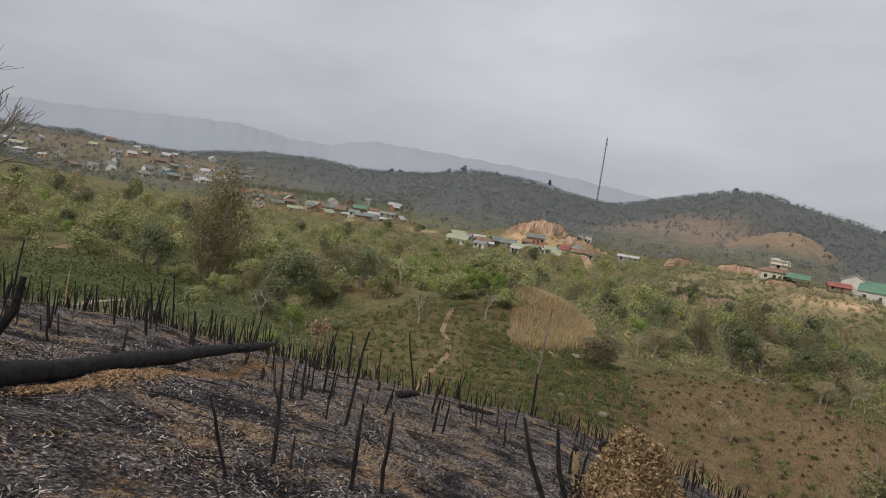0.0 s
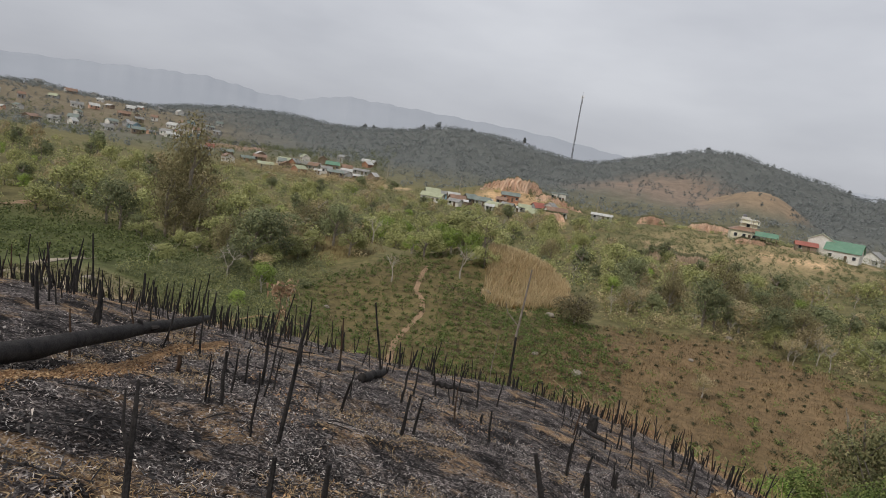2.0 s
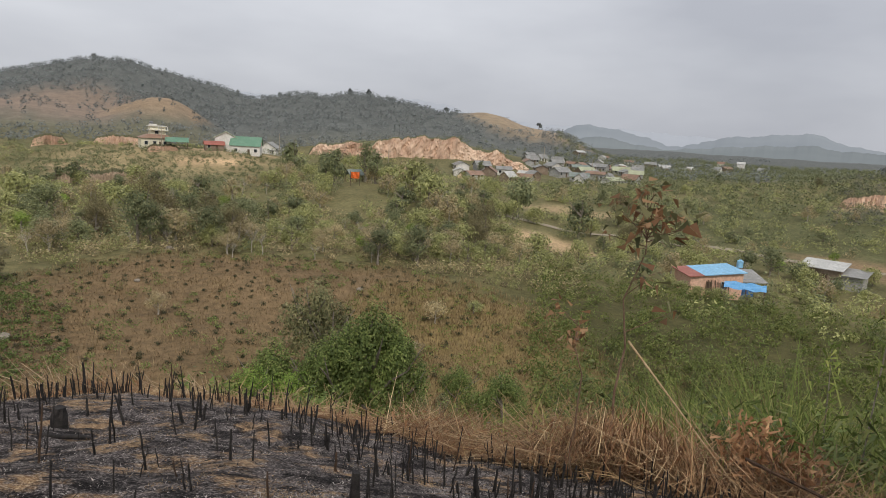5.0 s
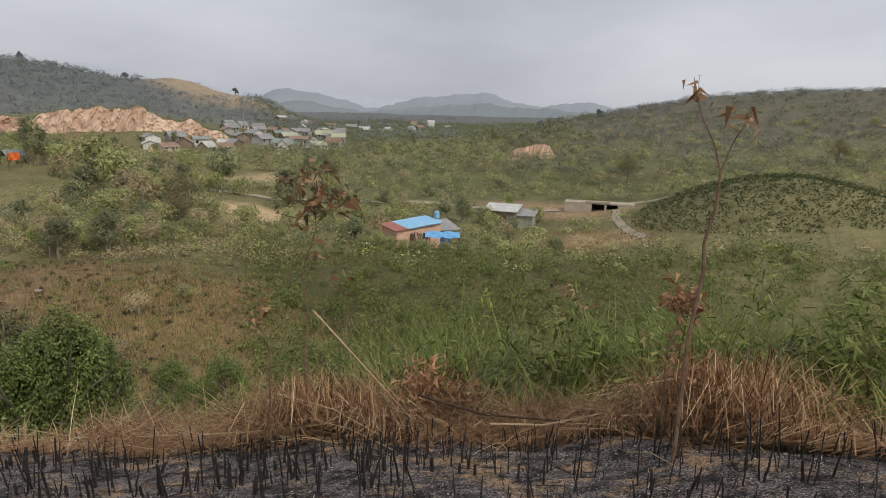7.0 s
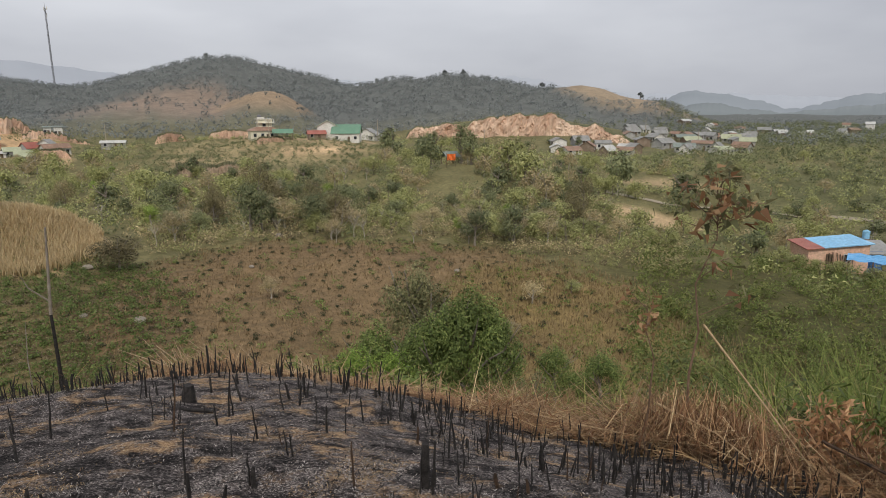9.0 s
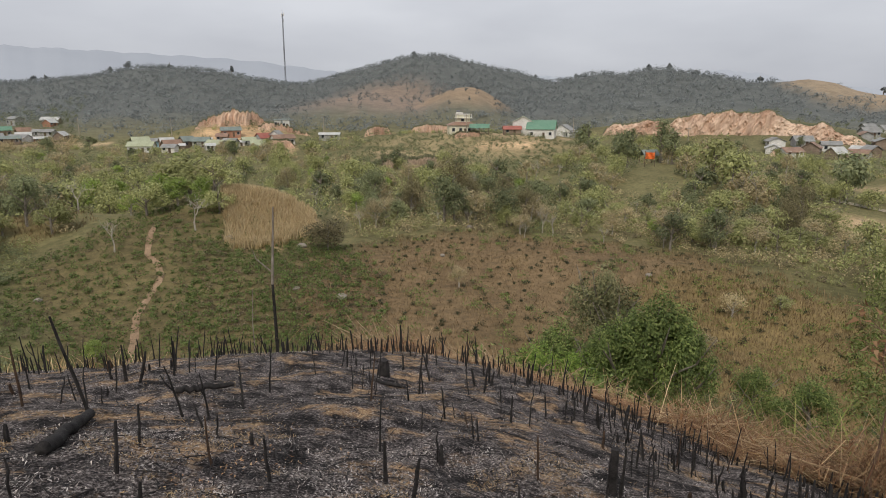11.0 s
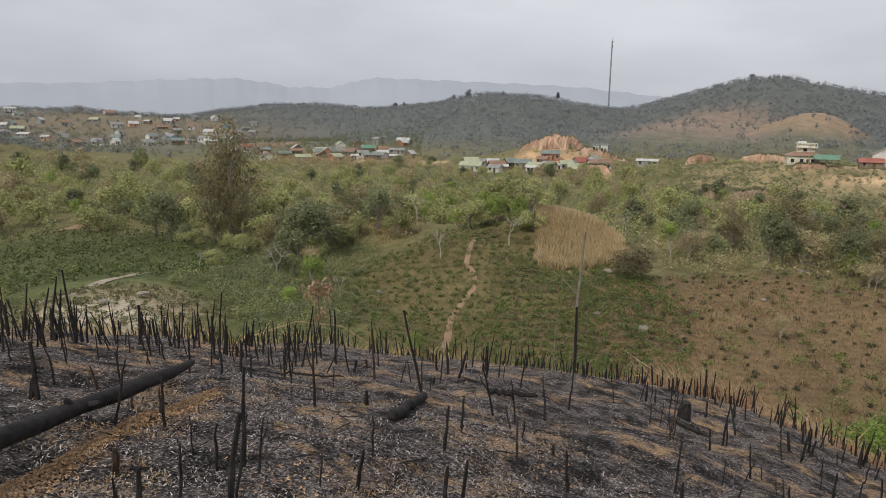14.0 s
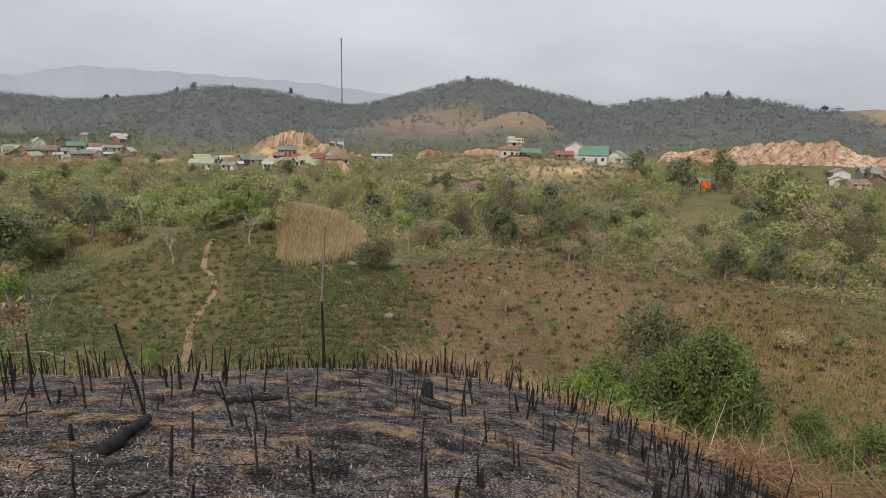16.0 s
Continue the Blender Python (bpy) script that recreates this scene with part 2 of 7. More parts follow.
# bearing, distance, height over the valley, spread along and across the line of sight
NEAR_RISES = [(-8.8, 92, 6.6, 8, 9.0), (-13, 84, 4.5, 14, 16), (-24, 96, 4.0, 8, 9), (22, 84, 2.5, 20, 30), (-45, 62, 3.0, 14, 14),
              (13, 262, 7.0, 34, 48), (-8.5, 322, 9.0, 22, 24), (89, 138, 8.2, 26, 15), (30, 175, 4.0, 30, 20), (-27, 425, 6.0, 45, 62)]
DIPS = [(66, 118, 4.4, 48, 42), (75.5, 152, 1.9, 26, 22)]
HILLS = [(-13.7, 700, 50, 140, 70), (-7.7, 730, 43, 120, 74), (-30.7, 900, 46, 160, 128), (-20.3, 800, 42, 150, 92), (8, 780, 73, 150, 78),
         (15.2, 800, 54, 140, 62), (1.5, 800, 48, 140, 72), (2.5, 520, 23, 100, 55), (11.5, 500, 31, 70, 26), (28.4, 650, 49, 120, 88),
         (21.7, 700, 38, 110, 48), (39, 620, 36, 90, 46), (44, 600, 22, 80, 34), (33, 340, 13.5, 32, 52), (-48.4, 760, 30, 160, 144), (86, 370, 26, 80, 74),
         (-79, 430, 44, 120, 105), (-64, 1100, 40, 200, 160), (68, 900, 4, 150, 160), (100, 420, 34, 110, 110)]
BURN_SLOPE, BURN_FALL = 0.24, 0.0065


def rises(x, y, table, p):
    total = np.zeros_like(x)
    for az, r, h, sr, st in table:
        s, c = math.sin(radians(az)), math.cos(radians(az))
        u, v = x * s + y * c - r, x * c - y * s
        total += (h * np.exp(-0.5 * ((u / sr) ** 2 + (v / st) ** 2))) ** p
    return total ** (1.0 / p)


def height(x, y):
    """The land's height."""
    x, y = np.asarray(x, float), np.asarray(y, float)
    r = np.hypot(x, y)
    slope = BURN_SLOPE * (x + y)
    near = -slope - BURN_FALL * r * r - 0.06 * (np.sqrt(x * x + 1.0) - x - 1.0)
    # the brow of the burn swells out down the slope
    s, c = math.sin(radians(11)), math.cos(radians(11))
    near = near + 0.85 * np.exp(-0.5 * (((x * s + y * c - 14.0) / 3.9) ** 2 + ((x * c - y * s) / 4.0) ** 2))
    near = near - 1.1 * (1 - np.exp(-0.018 * np.maximum(0, -x - 4.5) ** 2))
    near = near + 0.05 * wave(x, y, 1.9, 1) * np.minimum(1, r / 3) + 0.13 * wave(x, y, 5.0, 2) * np.minimum(1, r / 6)
    valley = -17.3 + 0.8 * wave(x, y, 60, 3) + 0.5 * wave(x, y, 23, 4) + rises(x, y, NEAR_RISES, 2.0) + rises(x, y, HILLS, 3.0) - rises(x, y, DIPS, 1.0)
    valley = valley + np.minimum(1, np.maximum(0, r - 300) / 300) * (2.5 * wave(x, y, 170, 5) + 1.2 * wave(x, y, 70, 6))
    d, k = near - valley, 2.0
    return valley + np.where(d > 20, d, k * np.log1p(np.exp(np.clip(d / k, -30, 20))))


def ground_at(x, y):
    return float(height(np.array([x]), np.array([y]))[0])


def bearing(x, y):
    return np.degrees(np.arctan2(x, y))


# reach of the burn by bearing
BURN_AZ = [-180, -110, -70, -52, -40, -26, -6, 3, 9, 16, 25, 34, 45, 58, 73, 88, 105, 180]
BURN_R = [9, 12, 13, 13.5, 14, 15.5, 17.5, 17, 16, 14.5, 12.5, 10.9, 9.8, 9.2, 8.8, 8.4, 8.0, 9]


def burn_reach(x, y):
    return np.interp(bearing(x, y), BURN_AZ, BURN_R)


def inside(x, y, az, r, sr, st):
    """How far inside an oval patch: 1 at its middle, 0 at its rim."""
    s, c = math.sin(radians(az)), math.cos(radians(az))
    u, v = x * s + y * c - r, x * c - y * s
    return 1 - np.hypot(u / sr, v / st)


GREEN, BROWN, REED, DIRT, FLOOR, YELLOW, RED, HAZED_WOOD = ((0.150, 0.124, 0.060), (0.185, 0.130, 0.073), (0.44, 0.33, 0.19), (0.52, 0.36, 0.21), (0.17, 0.155, 0.075),
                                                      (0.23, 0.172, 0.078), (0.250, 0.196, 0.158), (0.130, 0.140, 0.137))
# bearing, distance, half length along and across the sight, colour, softness
# (80, 36) is darkened as the shade beneath the slope growth
PATCHES = [(-13, 66, 24, 17, GREEN, 0.15), (-5, 62, 20, 10, GREEN, 0.15), (20, 62, 24, 27, BROWN, 0.15), (66, 45, 40, 40, (0.17, 0.145, 0.065), 0.5), (80, 36, 34, 36, (0.075, 0.07, 0.027), 0.5), (62, 72, 32, 40, (0.085, 0.08, 0.033), 0.5), (72, 185, 60, 90, (0.12, 0.122, 0.058), 0.4), (37, 55, 24, 14, YELLOW, 0.3), (30, 40, 9, 9, YELLOW, 0.3),
           (-24, 93, 6, 6, (0.22, 0.18, 0.085), 0.6), (-42, 66, 30, 22, (0.11, 0.125, 0.05), 0.4), (-49, 95, 26, 24, (0.10, 0.115, 0.045), 0.3), (-46, 58, 11, 9, (0.30, 0.25, 0.16), 0.4), (-48, 58, 5, 5, (0.48, 0.43, 0.34), 0.5), (-45, 55, 6, 3.0, (0.46, 0.41, 0.32), 0.5),
           (-8, 300, 30, 26, DIRT, 0.5), (-4.3, 248, 22, 5, DIRT, 0.4), (-27, 362, 46, 46, (0.30, 0.245, 0.15), 0.8), (-25, 334, 6, 16, (0.5, 0.39, 0.24), 0.3), (-19.5, 318, 5, 12, (0.48, 0.36, 0.22), 0.3), (-33, 440, 30, 26, (0.34, 0.22, 0.16), 0.4), (6.5, 218, 12, 14, (0.42, 0.31, 0.19), 0.2), (11.5, 250, 9, 12, DIRT, 0.3),
           (12, 238, 44, 46, (0.31, 0.25, 0.14), 0.4), (15.0, 230, 6, 12, (0.62, 0.44, 0.27), 0.3), (18.2, 244, 5, 16, (0.62, 0.45, 0.28), 0.3), (23.4, 254, 4, 6, (0.6, 0.42, 0.26), 0.3), (15.5, 256, 8, 34, (0.42, 0.32, 0.2), 0.4), (45, 128, 8, 10, (0.45, 0.33, 0.2), 0.2), (46, 175, 8, 14, (0.4, 0.3, 0.18), 0.2), (43, 300, 70, 70, (0.16, 0.15, 0.08), 0.4),
           (75.5, 117, 11, 9, (0.30, 0.235, 0.13), 0.4), (71, 150, 12, 22, (0.28, 0.2, 0.12), 0.4), (69, 235, 12, 12, (0.42, 0.32, 0.2), 0.4),
           # the (86, 340) hill is greyed to stand for haze
           (4.5, 520, 120, 88, RED, 0.5), (11.5, 500, 80, 38, (0.30, 0.225, 0.155), 0.3), (42.5, 600, 95, 66, (0.31, 0.245, 0.175), 0.3), (86, 340, 130, 105, (0.125, 0.120, 0.088), 0.3), (-44, 620, 220, 190, (0.2, 0.17, 0.12), 0.6)]


def cover_at(x, y):
    r = np.hypot(x, y)
    # haze put into the cover: it fades to grey past 330 m
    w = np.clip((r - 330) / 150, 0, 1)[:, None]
    col = np.array(FLOOR) * (1 - w) + np.array(HAZED_WOOD) * w
    wob = 0.12 * wave(x, y, 14, 7) + 0.05 * wave(x, y, 5, 8)
    for az, d, sr, st, c, soft in PATCHES:
        k = np.clip((inside(x, y, az, d, sr, st) + wob) / soft, 0, 1)[:, None]
        col = col * (1 - k) + np.array(c) * k
    k = np.clip(np.minimum(inside(x, y, -7.0, 85, 10.5, 8.0) / 0.05, (bearing(x, y) + 9.6) / 0.3), 0, 1)[:, None]
    col = col * (1 - k) + np.array(REED) * k
    near = np.clip((r - burn_reach(x, y)) / 4, 0, 1)[:, None]
    col = np.array((0.24, 0.17, 0.085)) * (1 - near) + col * near
    return col


def mesh_object(name, verts, faces, mats, parent=None, smooth=False):
    me = bpy.data.meshes.new(name)
    me.from_pydata([tuple(v) for v in verts], [], [tuple(int(i) for i in f) for f in faces])
    for m in mats if isinstance(mats, (list, tuple)) else [mats]:
        me.materials.append(m)
    if smooth:
        me.polygons.foreach_set("use_smooth", [True] * len(me.polygons))
    ob = new(name, me)
    ob.parent = parent
    return ob


def build_ground():
    nr, na = 250, 560
    rr = 0.25 * (4900 / 0.25) ** (np.arange(nr) / (nr - 1))
    aa = np.linspace(0, 2 * np.pi, na, endpoint=False)
    R, A = np.meshgrid(rr, aa, indexing="ij")
    X, Y = (R * np.sin(A)).ravel(), (R * np.cos(A)).ravel()
    Z = height(X, Y)
    verts = np.vstack([np.column_stack([X, Y, Z]), [[0, 0, ground_at(0, 0)]]])
    i, j = np.meshgrid(np.arange(nr - 1), np.arange(na), indexing="ij")
    a, b = (i * na + j).ravel(), (i * na + (j + 1) % na).ravel()
    faces = np.column_stack([a, a + na, b + na, b]).tolist()
    c = len(verts) - 1
    faces += [[c, k, (k + 1) % na] for k in range(na)]
    ob = mesh_object("ground", verts, faces, M_GROUND, smooth=True)
    me = ob.data
    col = np.ones((len(verts), 4))
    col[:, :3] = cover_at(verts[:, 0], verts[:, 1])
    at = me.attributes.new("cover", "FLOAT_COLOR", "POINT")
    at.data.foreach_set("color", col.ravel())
    k = np.clip(0.5 + (burn_reach(verts[:, 0], verts[:, 1]) - np.hypot(verts[:, 0], verts[:, 1])) / 2.4, 0, 1)
    at = me.attributes.new("burnt", "FLOAT", "POINT")
    at.data.foreach_set("value", k)
    tagged(ob, "hillside of burnt ash falling into a green farmed valley", "ground", kind="structure")


build_ground()


# far ridges: haze painted into their colour and glow
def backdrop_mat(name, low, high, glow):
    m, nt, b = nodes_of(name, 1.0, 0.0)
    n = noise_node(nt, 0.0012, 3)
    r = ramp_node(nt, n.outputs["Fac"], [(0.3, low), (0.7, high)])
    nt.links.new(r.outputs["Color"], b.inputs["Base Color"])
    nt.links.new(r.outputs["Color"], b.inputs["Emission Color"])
    # emission lifts the colour as hazy air would
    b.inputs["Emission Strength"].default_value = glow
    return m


def ridge(name, dist, az0, az1, line, mat, seed):
    """A far line of hills: the skyline is given by bearing and degrees high."""
    n = 260
    az = np.linspace(az0, az1, n)
    el = np.interp(az, [p[0] for p in line], [p[1] for p in line])
    el = np.convolve(np.pad(el, 4, mode="edge"), np.hanning(11)[1:-1] / np.hanning(11).sum(), mode="valid")
    el = el + 0.05 * np.sin(az * 2.1 + seed) + 0.03 * np.sin(az * 5.3 + seed * 2) + 0.02 * np.sin(az * 13.7)
    fade = np.clip(np.minimum(az - az0, az1 - az) / 4.0, 0, 1)
    el = -1.0 + (el + 1.0) * fade
    rows = 6
    verts, faces = [], []
    for k in range(rows):
        f = k / (rows - 1)
        d = dist * (1 - 0.22 * (1 - f))
        z = -30 + (np.tan(np.radians(el)) * dist + 30) * f ** 0.8
        verts += list(zip(d * np.sin(np.radians(az)), d * np.cos(np.radians(az)), z))
    for k in range(rows - 1):
        for i in range(n - 1):
            a = k * n + i
            faces.append((a, a + 1, a + n + 1, a + n))
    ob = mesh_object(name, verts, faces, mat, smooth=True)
    return tagged(ob, "pale blue-grey mountain ridge with the haze in its colour", "hill", kind="structure")


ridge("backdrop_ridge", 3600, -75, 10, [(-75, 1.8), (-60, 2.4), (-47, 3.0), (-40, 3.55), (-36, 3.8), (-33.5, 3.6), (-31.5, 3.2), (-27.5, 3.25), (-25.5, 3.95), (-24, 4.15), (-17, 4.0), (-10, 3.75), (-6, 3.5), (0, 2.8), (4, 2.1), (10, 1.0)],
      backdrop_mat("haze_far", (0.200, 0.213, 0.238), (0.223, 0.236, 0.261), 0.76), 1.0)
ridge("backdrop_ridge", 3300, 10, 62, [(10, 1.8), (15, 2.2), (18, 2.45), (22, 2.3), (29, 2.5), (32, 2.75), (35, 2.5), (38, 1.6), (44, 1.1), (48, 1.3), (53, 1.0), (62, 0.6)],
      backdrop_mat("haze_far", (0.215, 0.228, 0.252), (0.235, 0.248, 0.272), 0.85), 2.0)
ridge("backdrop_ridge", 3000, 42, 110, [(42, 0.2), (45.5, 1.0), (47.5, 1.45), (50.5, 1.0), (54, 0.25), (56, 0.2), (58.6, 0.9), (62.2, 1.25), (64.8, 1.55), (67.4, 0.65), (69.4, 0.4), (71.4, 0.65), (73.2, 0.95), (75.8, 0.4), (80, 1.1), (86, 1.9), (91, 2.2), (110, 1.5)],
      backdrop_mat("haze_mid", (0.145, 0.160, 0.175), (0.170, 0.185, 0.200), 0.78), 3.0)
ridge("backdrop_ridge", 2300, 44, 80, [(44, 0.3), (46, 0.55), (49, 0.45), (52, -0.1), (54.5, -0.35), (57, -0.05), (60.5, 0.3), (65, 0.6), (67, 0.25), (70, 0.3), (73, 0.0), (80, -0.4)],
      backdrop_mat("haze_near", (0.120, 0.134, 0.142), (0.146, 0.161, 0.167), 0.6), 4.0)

# ---------------------------------------------------------------- building blocks
rng = np.random.default_rng(7)


def quads_object(name, verts, per, mat, parent=None):
    """An object of loose quads out of arrays; per is the list of corner rows for each repeat of the vertices."""
    n = len(verts) // (max(max(q) for q in per) + 1)
    step, sides = max(max(q) for q in per) + 1, len(per[0])
    faces = (np.array(per)[None] + (np.arange(n) * step)[:, None, None]).reshape(-1, sides)
    me = bpy.data.meshes.new(name)
    me.vertices.add(len(verts))
    me.vertices.foreach_set("co", np.asarray(verts, float).ravel())
    me.loops.add(faces.size)
    me.loops.foreach_set("vertex_index", faces.ravel())
    me.polygons.add(len(faces))
    me.polygons.foreach_set("loop_start", np.arange(0, faces.size, sides))
    me.polygons.foreach_set("loop_total", np.full(len(faces), sides))
    me.materials.append(mat)
    me.update()
    me.validate()
    ob = new(name, me)
    ob.parent = parent
    return ob


def unit(v):
    return v / np.linalg.norm(v, axis=-1, keepdims=True)


def leaves(centres, length, width, g, droop=0.0, facing=None):
    """Pointed leaves, three corners each, turned every way or roughly facing a direction."""
    n = len(centres)
    t = unit(g.normal(size=(n, 3)) + np.array([0, 0, -droop]))
    if facing is not None:
        f = unit(facing + np.array([0, 0, 0.55]) + 0.42 * g.normal(size=(n, 3)))
        t = unit(t - f * (t * f).sum(1, keepdims=True))
        b = np.cross(f, t)
    else:
        b = unit(np.cross(t, g.normal(size=(n, 3))))
    s = g.uniform(0.65, 1.35, (n, 1))
    tip, foot, half = t * s * length * 0.6, t * s * length * 0.4, b * s * width / 2
    return np.stack([centres - foot - half, centres - foot + half, centres + tip], 1).reshape(-1, 3)


LEAF = [(0, 1, 2)]
BLADE = [(0, 1, 3, 2), (2, 3, 5, 4)]


def blades(base, tall, width, lean, g):
    """Grass blades: two lengths each, bent over towards their lean."""
    n = len(base)
    a = g.uniform(0, 2 * np.pi, n)
    side = np.stack([np.cos(a), np.sin(a), np.zeros(n)], 1)
    out = np.stack([-np.sin(a), np.cos(a), np.zeros(n)], 1) * (lean * g.uniform(0.2, 1.2, n) * tall)[:, None]
    up = np.array([0, 0, 1.0]) * tall[:, None]
    w = (width * g.uniform(0.6, 1.3, n))[:, None]
    p1, p2 = base + 0.55 * up + 0.35 * out, base + 0.9 * up + out
    return np.stack([base - side * w / 2, base + side * w / 2, p1 - side * w * 0.4, p1 + side * w * 0.4, p2 - side * w * 0.06, p2 + side * w * 0.06], 1).reshape(-1, 3)


def tube(path, radii, sides=7, g=None, rough=0.0):
    """Vertices and faces of a tapered round limb along a path, closed at both ends."""
    path = [Vector(p) for p in path]
    verts, faces = [], []
    ref = Vector((0.31, 0.95, 0.05))
    for i, p in enumerate(path):
        d = (path[min(i + 1, len(path) - 1)] - path[max(i - 1, 0)]).normalized()
        u = d.cross(ref if abs(d.dot(ref)) < 0.93 else Vector((1, 0, 0))).normalized()
        v = d.cross(u)
        for k in range(sides):
            a = 2 * math.pi * k / sides
            r = radii[i] * (1 + (g.uniform(-rough, rough) if g is not None else 0))
            verts.append(p + u * math.cos(a) * r + v * math.sin(a) * r)
    for i in range(len(path) - 1):
        for k in range(sides):
            a, b = i * sides + k, i * sides + (k + 1) % sides
            faces.append((a, b, b + sides, a + sides))
    faces.append(tuple(range(sides - 1, -1, -1)))
    faces.append(tuple(range((len(path) - 1) * sides, len(path) * sides)))
    return verts, faces


def joined(pieces):
    verts, faces = [], []
    for v, f in pieces:
        o = len(verts)
        verts += list(v)
        faces += [tuple(i + o for i in q) for q in f]
    return verts, faces


def box(x0, x1, y0, y1, z0, z1):
    v = [(x, y, z) for z in (z0, z1) for x, y in ((x0, y0), (x1, y0), (x1, y1), (x0, y1))]
    return v, [(3, 2, 1, 0), (4, 5, 6, 7), (0, 1, 5, 4), (1, 2, 6, 5), (2, 3, 7, 6), (3, 0, 4, 7)]


def thing(name, label, category, group="", kind=""):
    return tagged(new(name), label, category, group, kind)


def part(name, geo, mat, parent, label="", smooth=False):
    ob = mesh_object(name, geo[0], geo[1], mat, parent, smooth)
    return tagged(ob, label) if label else ob


def placed(x, y, turn=0.0, size=1.0, sink=0.0, tall=1.0):
    return pose(x, y, ground_at(x, y) - sink, 0, 0, turn) @ Matrix.Diagonal((size, size, size * tall, 1))


def stuff(ob, label, category):
    return tagged(ob, label, category, kind="stuff")


# ---------------------------------------------------------------- trees


def crown_points(g, n, wide, tall, base, lumps, inner=0.45, small=0.24, large=0.46):
    """Places for leaves: on and in a heap of uneven lumps, with gaps between."""
    th, ph = g.uniform(0, 2 * np.pi, lumps), g.uniform(-0.55, 1.0, lumps)
    k = np.sqrt(np.clip(1 - ph ** 2, 0, 1)) * g.uniform(0.45, 1.0, lumps)
    mid = np.stack([wide * 0.68 * k * np.cos(th), wide * 0.68 * k * np.sin(th), base + tall * (0.45 + 0.40 * ph * g.uniform(0.7, 1.1, lumps))], 1)
    rad = g.uniform(small, large, lumps)
    w = g.choice(lumps, n, p=rad ** 2 / (rad ** 2).sum())
    d = unit(g.normal(size=(n, 3))) * (g.uniform(inner, 1.0, n) ** 0.6)[:, None]
    out = mid[w] + d * rad[w][:, None] * np.array([wide, wide, tall * 0.62])
    return out, unit(d + 0.6 * (out - np.array([0, 0, base + tall * 0.4])) / max(wide, 0.1))


def make_tree(name, label, leafmat, barkmat, tall, wide, count, leaf, seed, clear=0.28, lumps=14, small=0.24, large=0.46):
    """A tree at the origin: tapered trunk with limbs, and a crown of leaves in lumps."""
    g = np.random.default_rng(seed)
    t = thing(name, label, "tree")
    bend = [(0, 0, -0.3)] + [(g.normal() * 0.05 * tall * f, g.normal() * 0.05 * tall * f, tall * f) for f in (0.2, 0.4, 0.62, 0.85)]
    r0 = 0.028 * tall
    limbs = [tube(bend, [r0 * 1.3, r0, r0 * 0.8, r0 * 0.55, r0 * 0.2], 7, g, 0.12)]
    for k in range(7):
        a, z0 = g.uniform(0, 6.28), tall * g.uniform(max(0.15, clear - 0.05), 0.62)
        ln = wide * g.uniform(0.5, 0.95)
        p0 = Vector((0, 0, z0))
        p1 = p0 + Vector((math.cos(a) * ln * 0.45, math.sin(a) * ln * 0.45, ln * 0.35))
        p2 = p0 + Vector((math.cos(a) * ln * 0.85, math.sin(a) * ln * 0.85, ln * g.uniform(0.5, 0.9)))
        limbs.append(tube([p0, p1, p2], [r0 * 0.5, r0 * 0.34, r0 * 0.1], 5, g, 0.1))
    part("trunk", joined(limbs), barkmat, t)
    pts, face = crown_points(g, count, wide, tall * (1 - clear), tall * clear, lumps, 0.45, small, large)
    quads_object("crown", leaves(pts, leaf, leaf * 0.62, g, 0.3, face), LEAF, leafmat, t)
    return t


def make_bare_tree(name, label, barkmat, tall, seed, spread=0.55, depth=4, leafmat=None):
    """A leafless tree: trunk and forking twigs."""
    g = np.random.default_rng(seed)
    t = thing(name, label, "tree")
    twigs = []

    def grow(p, d, ln, r, left):
        e = p + d * ln
        m = p + d * ln * 0.5 + Vector(g.normal(size=3)) * ln * 0.06
        twigs.append(tube([p, m, e], [r, r * 0.82, r * 0.6], 5 if left > 1 else 4))
        if left:
            for _ in range(3 if left > 1 else 2):
                n = (d + Vector(g.normal(size=3)) * spread + Vector((0, 0, 0.18))).normalized()
                grow(e, n, ln * g.uniform(0.55, 0.85), r * 0.55, left - 1)

    r0 = tall * 0.02
    twigs.append(tube([(0, 0, -0.3), (0.02 * tall, 0, tall * 0.2), (0, 0.02 * tall, tall * 0.38)], [r0 * 1.3, r0, r0 * 0.85], 7, g, 0.1))
    for k in range(3):
        a = g.uniform(0, 6.28)
        grow(Vector((0, 0.02 * tall, tall * 0.36)), Vector((math.cos(a) * 0.5, math.sin(a) * 0.5, 0.9)).normalized(), tall * 0.24, r0 * 0.62, depth - 1)
    part("trunk", joined(twigs), barkmat, t)
    if leafmat:
        tips = np.array([v for tv, _ in twigs[len(twigs) // 3:] for v in tv[-4:]])
        pts = tips[g.choice(len(tips), min(len(tips), 900))] + g.normal(size=(min(len(tips), 900), 3)) * tall * 0.035
        quads_object("crown", leaves(pts, tall * 0.045, tall * 0.03, g), LEAF, leafmat, t)
    return t


